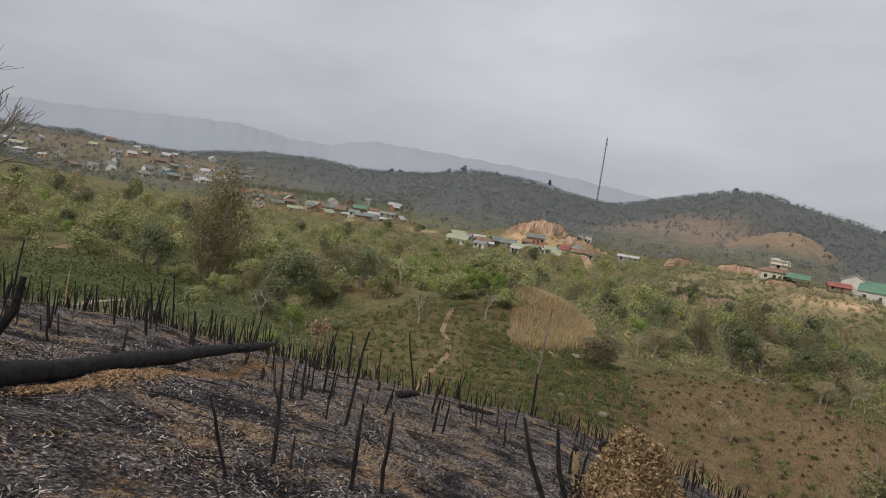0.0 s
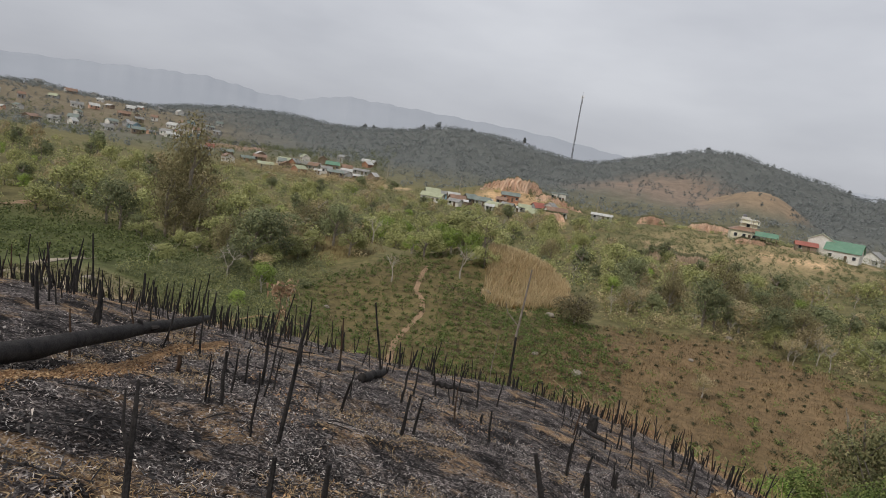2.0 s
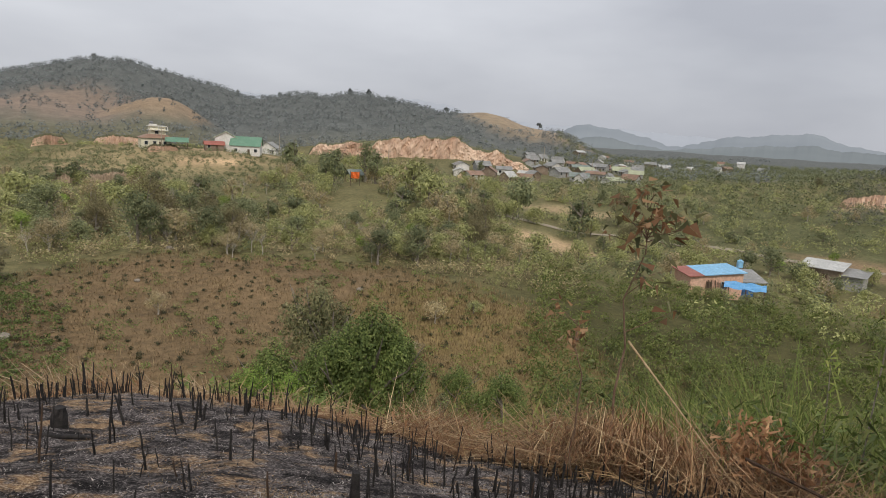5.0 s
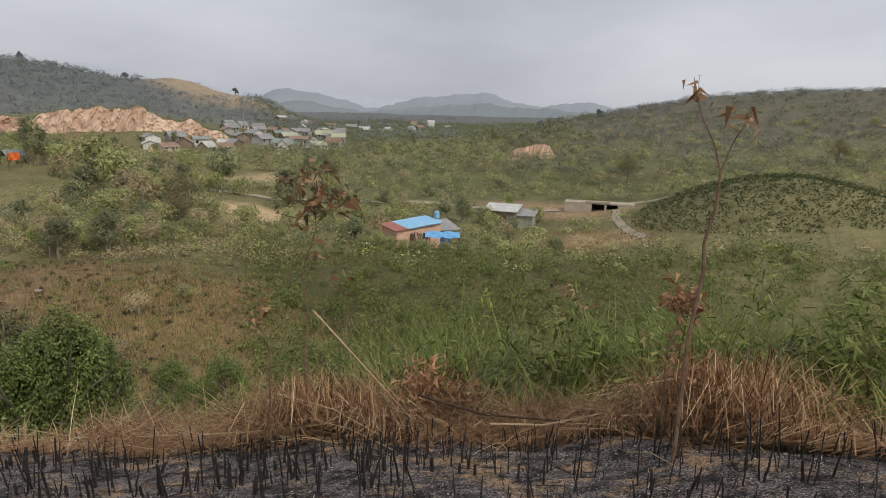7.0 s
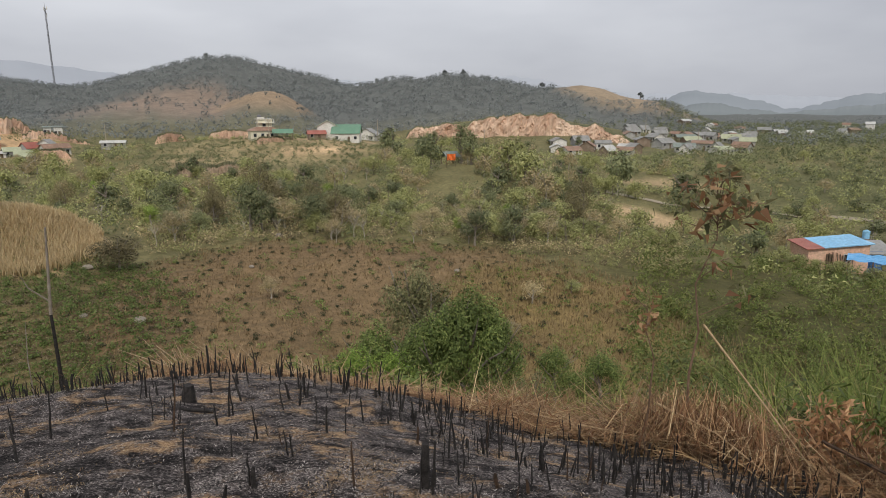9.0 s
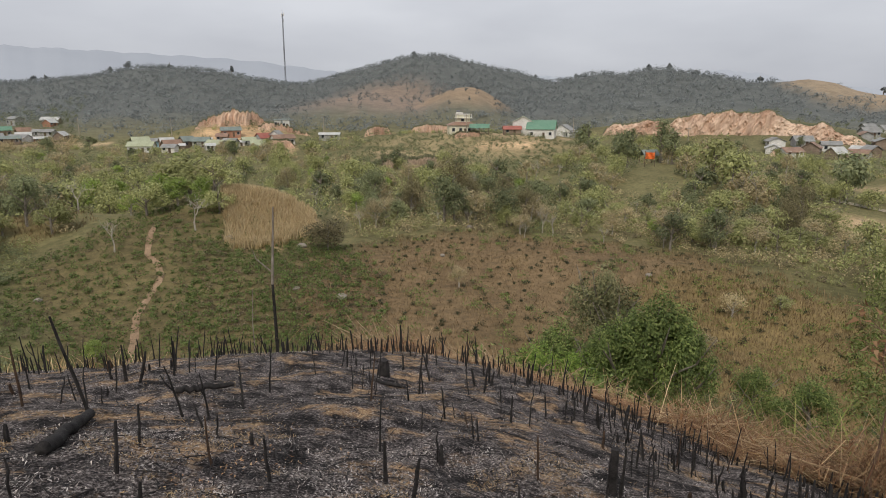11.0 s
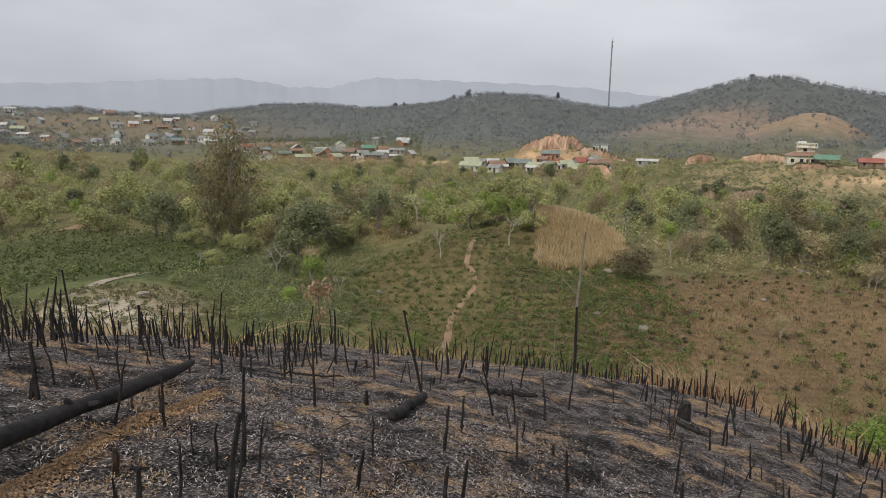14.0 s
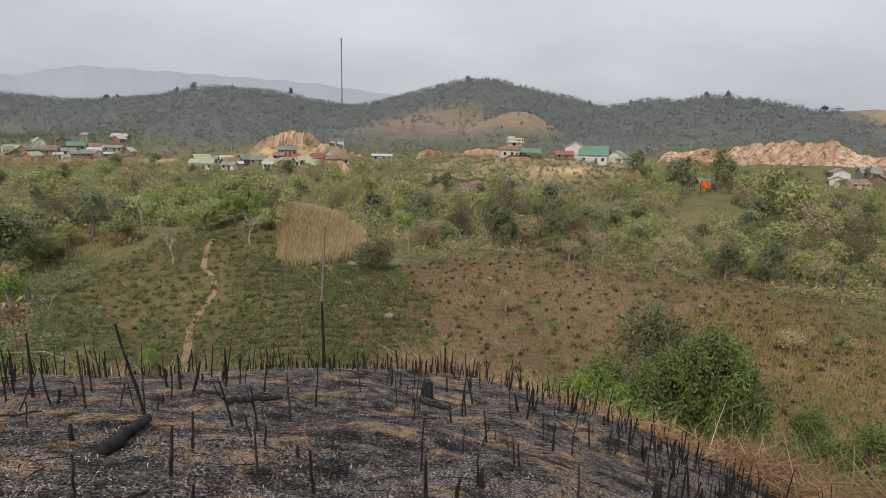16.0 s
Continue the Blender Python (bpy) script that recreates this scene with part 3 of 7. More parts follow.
M_ROUND = leaf_mat("brown_green", [(0.0, (0.06, 0.055, 0.03)), (0.5, (0.11, 0.095, 0.05)), (1.0, (0.18, 0.15, 0.08))])
M_OLIVE_BROWN = leaf_mat("olive_brown", [(0.0, (0.11, 0.095, 0.05)), (0.5, (0.19, 0.165, 0.085)), (1.0, (0.28, 0.245, 0.13))], 0.7, 0.35)
TREES = {
    "green": make_tree("tree", "green broad-leaved tree with an uneven crown in the valley scrub", M_HAZED_GREEN, M_BARK, 5.2, 3.4, 2300, 0.26, 11, 0.1, 20, 0.16, 0.36),
    "dark": make_tree("tree", "dark green dense tree standing among valley shrubs", M_HAZED_DARK, M_BARK, 5.6, 3.1, 2300, 0.26, 12, 0.1, 20, 0.16, 0.36),
    "olive": make_tree("tree", "olive green thin-crowned tree among valley shrubs", M_HAZED_OLIVE, M_PALE_BARK, 5.4, 3.2, 1700, 0.25, 13, 0.15, 13),
    "bright": make_tree("tree", "bright green young tree with fresh leaves", M_HAZED_BRIGHT, M_PALE_BARK, 5.5, 2.9, 2200, 0.26, 14, 0.12, 20, 0.16, 0.36),
    "brown": make_tree("tree", "brownish half-bare tree with dull dry leaves", M_OLIVE_BROWN, M_BARK, 6.5, 3.2, 3600, 0.19, 15, 0.08, 20),
    "tall": make_tree("tree", "tall slender green tree with a narrow crown", M_HAZED_DARK, M_BARK, 9.5, 2.4, 2400, 0.30, 16, 0.2, 18),
    "round": make_tree("tree", "low round dark brown-green tree at the field's rim", M_ROUND, M_BARK, 4.6, 3.6, 3200, 0.24, 17, 0.08, 18),
    "bush_green": make_tree("young_tree", "bushy green young tree below the burnt slope", M_LEAF, M_BARK, 6.0, 3.2, 7600, 0.15, 18, 0.04, 42, 0.12, 0.30),
    "bush_dark": make_tree("young_tree", "dense bushy green young tree below the burnt slope", M_LEAF, M_BARK, 6.0, 2.8, 7600, 0.15, 19, 0.04, 40, 0.12, 0.30),
    "bush_olive": make_tree("young_tree", "thin-leaved grey-green young tree below the burn", M_LEAF_OLIVE, M_BARK, 6.0, 3.0, 3600, 0.16, 20, 0.1, 34, 0.10, 0.26),
    "bush_bright": make_tree("young_tree", "bright green leafy young tree below the burn", M_LEAF_BRIGHT, M_BARK, 6.0, 3.0, 7000, 0.15, 24, 0.03, 42, 0.12, 0.28),
    "bare": make_bare_tree("bare_tree", "leafless pale grey tree in the crop field", M_PALE_BARK, 5.0, 21),
    "bare2": make_bare_tree("bare_tree", "leafless forked grey tree among shrubs", M_PALE_BARK, 5.0, 22, 0.7),
}
# the same kinds seen from far off, with fewer and larger leaves
FAR_TREES = {
    "green": make_tree("tree", "green broad-leaved tree far off in the valley", M_HAZED_GREEN, M_BARK, 5.2, 3.4, 800, 0.44, 31, 0.12),
    "dark": make_tree("tree", "dark green dense tree far off in the valley", M_HAZED_DARK, M_BARK, 5.6, 3.1, 800, 0.44, 32, 0.12),
    "olive": make_tree("tree", "olive green thin-crowned tree far off in the valley", M_HAZED_OLIVE, M_PALE_BARK, 5.4, 3.2, 650, 0.42, 33, 0.15, 13),
    "tall": make_tree("tree", "tall slender dark tree far off in the valley", M_HAZED_DARK, M_BARK, 9.5, 2.4, 850, 0.5, 34, 0.2, 18),
}
USED = set()


def tree(kind, x, y, size=1.0, tall=1.0, turn=None):
    m = placed(x, y, rng.uniform(0, 360) if turn is None else turn, size, 0.0, tall)
    far = kind in FAR_TREES and math.hypot(x, y) > 135
    first = (FAR_TREES if far else TREES)[kind]
    if (kind, far) in USED:
        return copy_thing(first, m)
    USED.add((kind, far))
    first.matrix_basis = m
    return first


POOL = []


def wild_tree(kind, x, y, size, tall, keep):
    """A tree of the open woodland: its own thing when near, else one of the pool that is joined below."""
    if math.hypot(x, y) < keep or kind not in FAR_TREES:
        return tree(kind, x, y, size, tall)
    POOL.append((kind, placed(x, y, rng.uniform(0, 360), size, 0.0, tall)))


def tree_at(kind, az, r, size=1.0, tall=1.0):
    return tree(kind, *polar(az, r), size, tall)


for spec in [("brown", -38.2, 104, 1.45, 1.3), ("brown", -36.6, 107, 1.35, 1.25), ("dark", -41.6, 110, 1.25, 1.1), ("dark", -42.6, 113, 1.0, 1.0), ("dark", -31.0, 82, 1.0, 1.0), ("dark", -29.6, 84, 1.05, 1.0), ("bright", -30.0, 70, 0.7, 0.95), ("olive", -28.6, 92, 1.0, 0.9), ("dark", -43.3, 250, 1.5, 1.1), ("bright", -19.3, 125, 1.6, 1.1),
             ("bright", -17.6, 127, 1.5, 1.05), ("bright", -16.8, 92, 1.0, 0.8), ("green", -15.6, 88, 1.1, 0.85), ("bright", -14.4, 93, 1.35, 0.95), ("bright", -13.2, 89, 1.2, 0.9), ("bright", -11.2, 86, 1.15, 1.0), ("green", -12.2, 95, 1.4, 1.0), ("green", -10.0, 84, 0.75, 0.9), ("green", -10.2, 90, 1.0, 1.0), ("olive", -10.4, 92, 0.9, 0.95), ("round", -0.9, 73, 0.92, 0.95),
             ("bare", -18.3, 76, 0.75, 1), ("bare2", -12.0, 80, 0.95, 1), ("bare", 2.0, 86, 0.8, 1), ("bare2", -25, 130, 1.0, 1), ("bare2", -33, 72, 1.0, 1), ("bare", -27.5, 66, 0.7, 1),
             ("bare2", -20.5, 96, 1.0, 1), ("bare", -4.5, 128, 0.9, 0.8), ("bright", -20.6, 50, 0.5, 0.95), ("bright", -32, 60, 0.6, 1), ("green", -30, 84, 0.9, 1), ("green", -27, 88, 0.9, 0.9),
             ("green", -34, 100, 1.1, 1), ("dark", 9.6, 90, 0.85, 1.15), ("dark", 10.6, 91, 0.7, 1.1), ("olive", 12.5, 94, 0.95, 1), ("olive", 15, 96, 1, 1), ("olive", 17.5, 92, 0.9, 0.9),
             ("bare2", 19.5, 86, 0.7, 1), ("bare", 24, 84, 0.6, 1), ("bare2", 29, 86, 0.7, 0.9), ("bare", 17, 84, 0.6, 1), ("olive", 33, 88, 0.9, 1), ("green", 30, 100, 1.1, 1), ("green", 36, 95, 1.1, 0.9),
             ("tall", 24.8, 178, 1.05, 0.95), ("tall", 28.3, 180, 1.25, 1.05), ("dark", 25.6, 172, 1.1, 1.1), ("tall", 29.2, 176, 1.1, 0.9), ("dark", 22.2, 215, 1.2, 1.2), ("dark", 42.0, 152, 1.15, 1.1),
             ("dark", 47.5, 140, 1.0, 1.1), ("green", 34, 140, 1.5, 1.1), ("green", 32.5, 150, 1.1, 1.1), ("olive", 11, 62, 0.42, 1.15), ("olive", 35, 62, 0.5, 1.0), ("green", 38.5, 66, 0.4, 0.8), ("olive", 33, 52, 0.4, 1.0),
             ("dark", 63, 128, 0.8, 0.9), ("dark", 71.5, 105, 0.6, 0.6), ("green", -8.6, 250, 0.8, 0.8), ("dark", -22, 300, 0.9, 0.8), ("dark", -19.2, 296, 0.9, 0.7)]:
    tree_at(*spec)

# clump of small trees below the burn: low and bright at one end, tall and dark at the other
for kind, az, r, wide, tl in [("bush_bright", 16.4, 36.0, 0.8, 4.8), ("bush_bright", 18.6, 35.5, 0.95, 7.0), ("bush_green", 20.4, 37.5, 0.95, 7.0), ("bush_bright", 22.2, 35.5, 0.95, 6.8), ("bush_green", 24.2, 36.8, 0.85, 6.0),
                              ("bush_green", 25.8, 36.0, 0.9, 6.8), ("bush_dark", 27.4, 37.5, 1.05, 8.0), ("bush_green", 29.2, 36.4, 1.1, 8.1), ("bush_green", 30.8, 37.0, 0.95, 7.2), ("bush_dark", 32.2, 36.4, 0.8, 5.2),
                              ("bush_olive", 25.4, 42.5, 1.1, 8.2), ("bush_olive", 23.6, 43.5, 0.95, 7.0), ("bush_bright", 33.0, 33.0, 0.6, 3.4), ("bush_bright", 34.6, 32.0, 0.6, 3.2), ("bush_bright", 24.4, 32.0, 0.6, 3.2),
                              ("bush_olive", 35.4, 30.0, 0.5, 3.0), ("bush_bright", 28.5, 31.0, 0.55, 3.0), ("bush_bright", 19.6, 32.6, 0.65, 3.6), ("bush_green", 37.4, 40.0, 0.7, 3.6), ("bush_green", 41.5, 38.0, 0.8, 4.2)]:
    tree_at(kind, az, r, wide, tl / 6.0 / wide)
for az, r, size in [(56.4, 101, 0.62), (58.0, 98, 0.55), (59.6, 97, 0.6), (61.6, 96, 0.55), (63.5, 100, 0.6), (55.0, 104, 0.7), (65.4, 112, 0.6), (67.4, 120, 0.65), (69.8, 122, 0.6)]:
    tree_at("green", az, r, size, 0.85)

tr = np.random.default_rng(67)
for i in range(13):
    wild_tree(str(tr.choice(["green", "dark", "olive", "tall"])), *polar(tr.uniform(24, 39), tr.uniform(255, 288)), tr.uniform(0.6, 1.0), tr.uniform(0.8, 1.05), 104)
for i in range(16):
    wild_tree(str(tr.choice(["green", "dark", "olive"])), *polar(tr.uniform(-34, -2), tr.uniform(240, 262)), tr.uniform(0.6, 1.0), tr.uniform(0.7, 0.95), 104)

# belt of thin trees above the fallow field
br = np.random.default_rng(61)
for i in range(52):
    kind = str(br.choice(["olive", "bare2", "green", "olive", "bare", "brown", "dark"]))
    tree_at(kind, br.uniform(2.5, 41), br.uniform(85, 116), br.uniform(0.5, 0.9), br.uniform(0.85, 1.15))
for i in range(26):
    kind = str(br.choice(["olive", "green", "dark", "green", "brown", "bare2"]))
    tree_at(kind, br.uniform(-41, -25), br.uniform(74, 116), br.uniform(0.4, 0.75), br.uniform(0.8, 1.0))


def free_land(x, y):
    """Land open to trees: not a field, patch of earth or village."""
    open_ = True
    for az, d, sr, st in [(-13, 66, 24, 18), (-5, 62, 20, 11), (20, 62, 24, 27), (37, 55, 22, 13), (-6.2, 89, 11, 8), (-46, 58, 10, 10), (-8, 296, 34, 30), (-27, 345, 50, 45), (12, 230, 44, 44),
                          (6.5, 218, 13, 15), (45, 128, 9, 11), (46, 175, 9, 15), (43, 330, 90, 60), (60, 112, 9, 8), (76, 120, 18, 14), (32, 300, 16, 52), (-49, 50, 26, 18), (-49, 95, 26, 24), (66, 60, 55, 36), (89, 138, 44, 30), (75, 150, 16, 20), (27.4, 148, 26, 7)]:
        open_ &= bool(inside(np.array([x]), np.array([y]), az, d, sr, st)[0] < 0)
    return open_


count = 0
while count < 150:
    az, r = rng.uniform(-66, 98), 92 * (300 / 92) ** rng.uniform(0, 1)
    x, y = polar(az, r)
    if not free_land(x, y) or (r > 215 and (-54 < az < -19 or -17 < az < 23 or 35 < az < 53)):
        continue
    kind = rng.choice(["green", "dark", "olive", "bright", "brown", "bare", "tall"], p=[0.30, 0.24, 0.22, 0.08, 0.06, 0.05, 0.05])
    wild_tree(str(kind), x, y, rng.uniform(0.45, 0.85), rng.uniform(0.75, 1.05), 104)
    count += 1

# open woodland of young trees between the fields and the villages
for n, az0, az1, r0, r1, low, high in ((95, 1, 44, 88, 150, 0.45, 0.85), (70, 4, 46, 120, 205, 0.6, 1.0), (60, -60, -22, 84, 150, 0.5, 0.95), (45, -24, 2, 98, 190, 0.5, 0.9), (40, -44, 0, 150, 240, 0.6, 1.0), (36, 46, 72, 92, 145, 0.5, 0.9), (110, -62, -1, 112, 250, 0.75, 1.25), (60, 0, 40, 118, 215, 0.7, 1.2)):
    made = 0
    while made < n:
        x, y = polar(br.uniform(az0, az1), math.sqrt(br.uniform(r0 * r0, r1 * r1)))
        if not free_land(x, y) or wave(np.array([x]), np.array([y]), 31, 19)[0] < -0.35:
            continue
        kind = str(br.choice(["green", "dark", "olive", "green", "olive", "bright", "bare2"], p=[0.27, 0.2, 0.18, 0.15, 0.08, 0.07, 0.05]))
        wild_tree(kind, x, y, br.uniform(low, high), br.uniform(0.85, 1.2), 104)
        made += 1



def plant_pool():
    """The far trees of each kind, too many to count, as one mesh of crowns and one of trunks."""
    for kind, first in FAR_TREES.items():
        mats = [m for k, m in POOL if k == kind]
        if (kind, True) not in USED:
            USED.add((kind, True))
            first.matrix_basis = mats.pop()
        for piece in first.children:
            co = np.empty(len(piece.data.vertices) * 3)
            piece.data.vertices.foreach_get("co", co)
            co = np.column_stack([co.reshape(-1, 3), np.ones(len(co) // 3)])
            verts = np.vstack([co @ np.array(m).T[:, :3] for m in mats])
            if piece.name.startswith("crown"):
                stuff(quads_object("open_woodland", verts, LEAF, piece.data.materials[0]), "scattered crowns of %s young trees across the valley" % ("slender" if kind == "tall" else kind), "trees")
            else:
                one = [tuple(p.vertices) for p in piece.data.polygons]
                faces = [tuple(i + k * len(co) for i in f) for k in range(len(mats)) for f in one]
                stuff(mesh_object("open_woodland_trunks", verts, faces, piece.data.materials[0]), "thin trunks of young trees across the valley", "trunks")


plant_pool()
for kind, first in TREES.items():      # kinds that only grow far off
    if (kind, False) not in USED:
        for piece in (*first.children, first):
            bpy.data.objects.remove(piece)
M_FALLOW = leaf_mat("fallow_grass", [(0.0, (0.130, 0.088, 0.046)), (0.6, (0.190, 0.132, 0.070)), (1.0, (0.300, 0.222, 0.125))], 0.9, 0.2)
# ---------------------------------------------------------------- scrub, crops and woods that nobody could count


def scatter(n, az0, az1, r0, r1, keep, seed):
    g = np.random.default_rng(seed)
    a, r = np.radians(g.uniform(az0, az1, n * 4)), np.sqrt(g.uniform(r0 * r0, r1 * r1, n * 4))
    x, y = r * np.sin(a), r * np.cos(a)
    k = keep(x, y, g)
    x, y = x[k][:n], y[k][:n]
    return x, y, height(x, y), g


def clumps(name, x, y, z, g, per, wide, tall, leaf, mat, label, category="shrubs", droop=0.2, inner=0.25, slim=0.6):
    """Leafy clumps at the given places, all one mesh."""
    n = len(x)
    s = np.repeat(g.uniform(0.55, 1.4, n), per)
    d = unit(g.normal(size=(n * per, 3))) * (g.uniform(inner, 1, n * per) ** 0.5)[:, None]
    c = np.column_stack([np.repeat(x, per), np.repeat(y, per), np.repeat(z, per)]) + np.column_stack([d[:, 0] * wide * s, d[:, 1] * wide * s, (d[:, 2] * 0.5 + 0.5) * tall * s])
    ob = quads_object(name, leaves(c, leaf, leaf * slim, g, droop, d), LEAF, mat)
    return stuff(ob, label, category)


def tufts(name, x, y, z, g, per, spread, tall, width, mat, label, category="grass"):
    """Grass tufts at the given places, all one mesh."""
    b = np.repeat(np.column_stack([x, y, z]), per, 0)
    b[:, :2] += g.normal(0, spread, (len(b), 2))
    b[:, 2] = height(b[:, 0], b[:, 1])
    return stuff(quads_object(name, blades(b, tall * g.uniform(0.5, 1.3, len(b)), width, 0.9, g), BLADE, mat), label, category)


def cut_out(*names):
    """A test that keeps places outside the given ovals."""
    def keep(x, y, g):
        k = np.hypot(x, y) > burn_reach(x, y) + 2
        for o in names:
            k &= inside(x, y, *o) < 0.1 * wave(x, y, 9, 9)
        return k
    return keep


def within(*names):
    def keep(x, y, g):
        k = np.zeros(len(x), bool)
        for o in names:
            k |= inside(x, y, *o) > 0.1 * wave(x, y, 9, 9)
        return k
    return keep


M_SLOPE = leaf_mat("slope_leaf", [(0.0, (0.068, 0.082, 0.020)), (0.5, (0.135, 0.165, 0.042)), (1.0, (0.245, 0.255, 0.085))])
FIELD_A, FIELD_B, FIELD_C = (-13, 66, 24, 17), (-5, 62, 20, 10), (20, 62, 24, 27)
YELLOW_1, REEDS, SAND, KNOLL, COFFEE = (37, 55, 24, 14), (-7.6, 85, 11, 8.6), (-46.5, 55, 16, 10), (-24, 93, 5, 6), (-49, 95, 26, 24)
VILLAGES = [(-9, 278, 24, 30), (-4.3, 248, 22, 5), (13, 250, 16, 44), (6.5, 218, 12, 14), (45, 128, 8, 10), (46, 175, 8, 14), (76, 117, 11, 9), (60, 110, 6, 6), (43, 330, 70, 60), (32, 302, 8, 52), (11.5, 224, 44, 42), (72, 150, 11, 24), (91, 138, 36, 30), (27.4, 156, 18, 4)]

x, y, z, g = scatter(3200, -72, 100, 84, 310, cut_out(FIELD_A, FIELD_B, FIELD_C, YELLOW_1, REEDS, SAND, KNOLL, COFFEE, *VILLAGES), 31)
w = wave(x, y, 44, 24) + 0.5 * wave(x, y, 17, 25) + g.normal(0, 0.16, len(x))
k1, k3 = w < -0.15, w > 0.42
k2 = ~(k1 | k3)
clumps("scrub", x[k2], y[k2], z[k2], g, 58, 1.6, 1.8, 0.42, M_HAZED_GREEN, "green leafy scrub covering the valley floor", inner=0.6)
clumps("scrub", x[k1], y[k1], z[k1], g, 66, 1.7, 2.6, 0.42, M_HAZED_DARK, "dark green scrub covering the valley floor", inner=0.6)
clumps("scrub", x[k3], y[k3], z[k3], g, 60, 1.3, 1.3, 0.36, M_HAZED_OLIVE, "dull olive scrub covering the valley floor", inner=0.6)
x, y, z, g = scatter(1100, -72, 100, 92, 250, cut_out(FIELD_A, FIELD_B, FIELD_C, YELLOW_1, REEDS, SAND, KNOLL, COFFEE, *VILLAGES), 38)
w = wave(x, y, 44, 24) + 0.5 * wave(x, y, 17, 25) + g.normal(0, 0.2, len(x))
o = np.argsort(w)[:len(x) * 9 // 10]
x, y, z = x[o], y[o], z[o]
h = len(x) // 2
clumps("thicket", x[:h], y[:h], z[:h], g, 130, 2.2, 3.7, 0.36, M_HAZED_GREEN, "tall green thickets in the valley")
clumps("thicket", x[h:], y[h:], z[h:], g, 130, 2.2, 3.5, 0.36, M_HAZED_DARK, "tall dark thickets in the valley")
x, y, z, g = scatter(2000, 1, 48, 80, 132, cut_out(FIELD_B, FIELD_C, YELLOW_1, REEDS, (45, 128, 8, 10)), 63)
h = len(x) // 3
clumps("scrub", x[:h], y[:h], z[:h], g, 60, 1.0, 1.6, 0.22, M_HAZED_GREEN, "low green shrubs above the fallow field", inner=0.5)
clumps("scrub", x[h:2 * h], y[h:2 * h], z[h:2 * h], g, 60, 1.0, 1.4, 0.22, M_HAZED_OLIVE, "low olive shrubs above the fallow field", inner=0.5)
clumps("scrub", x[2 * h:], y[2 * h:], z[2 * h:], g, 48, 1.0, 1.0, 0.20, M_LEAF_BROWN, "dry brown shrubs above the fallow field", inner=0.5)
x, y, z, g = scatter(160, -30, -18, 84, 102, within((-24, 93, 6, 7)), 66)
tufts("dry_grass", x, y, z, g, 8, 0.6, 0.5, 0.07, M_DRYGRASS, "half-dry grass on a low knoll")
x, y, z, g = scatter(2100, -72, -24, 34, 90, cut_out(FIELD_A, SAND, KNOLL, COFFEE), 32)
h = len(x) // 3
clumps("scrub", x[:h], y[:h], z[:h], g, 60, 1.0, 1.2, 0.18, M_HAZED_GREEN, "yellow-green bushes on the lower valley slope")
x, y, z = x[h:], y[h:], z[h:]
clumps("scrub", x, y, z, g, 66, 1.0, 1.3, 0.18, M_HAZED_DARK, "green bushes on the lower valley slope")
x, y, z, g = scatter(950, -60, -36, 44, 72, within((-46, 58, 10, 10), (-51, 57, 7, 8)), 39)
clumps("low_weeds", x, y, z, g, 20, 0.36, 0.36, 0.17, M_LEAF_OLIVE, "low weeds on pale sandy soil", "weeds")
x, y, z, g = scatter(900, 44, 100, 30, 100, cut_out((76, 117, 13, 10), (60, 110, 6, 6), (89, 138, 36, 27)), 33)
clumps("scrub", x, y, z, g, 56, 1.3, 1.7, 0.44, M_SLOPE, "green leafy bushes on the slope below the burn", droop=0.8, slim=0.26)
x, y, z, g = scatter(420, 44, 100, 30, 100, cut_out((76, 117, 13, 10), (60, 110, 6, 6), (89, 138, 36, 27)), 34)
clumps("scrub", x, y, z, g, 60, 1.2, 2.0, 0.3, M_LEAF, "fresh green bushes on the slope below the burn", droop=0.8, slim=0.3)
x, y, z, g = scatter(150, -30, 42, 28, 46, cut_out(FIELD_C), 35)
clumps("scrub", x, y, z, g, 60, 0.8, 0.8, 0.28, M_LEAF, "low green bushes at the foot of the burnt slope")
# orchard on the slope under the white houses
x, y, z, g = scatter(1500, -2, 26, 180, 270, within((11.5, 226, 42, 46)), 36)
clumps("coffee_bushes", x, y, z, g, 34, 0.8, 1.2, 0.3, M_HAZED_DARK, "rows of dark green bushes on the terraced slope")


def rows_of(field, pitch_r, pitch_a, seed, drop=0.25, stray=0.16):
    """Places in crop rows across a field."""
    az, d, sr, st = field
    g = np.random.default_rng(seed)
    u, v = np.meshgrid(np.arange(-sr, sr, pitch_r), np.arange(-st, st, pitch_a), indexing="ij")
    u, v = u.ravel() + g.normal(0, stray, u.size), v.ravel() + g.normal(0, 0.3 + stray, u.size)
    k = (np.hypot(u / sr, v / st) < 1) & (g.uniform(size=u.size) > drop)
    u, v = u[k] + d, v[k]
    s, c = math.sin(radians(az)), math.cos(radians(az))
    x, y = u * s + v * c, u * c - v * s
    return x, y, height(x, y), g


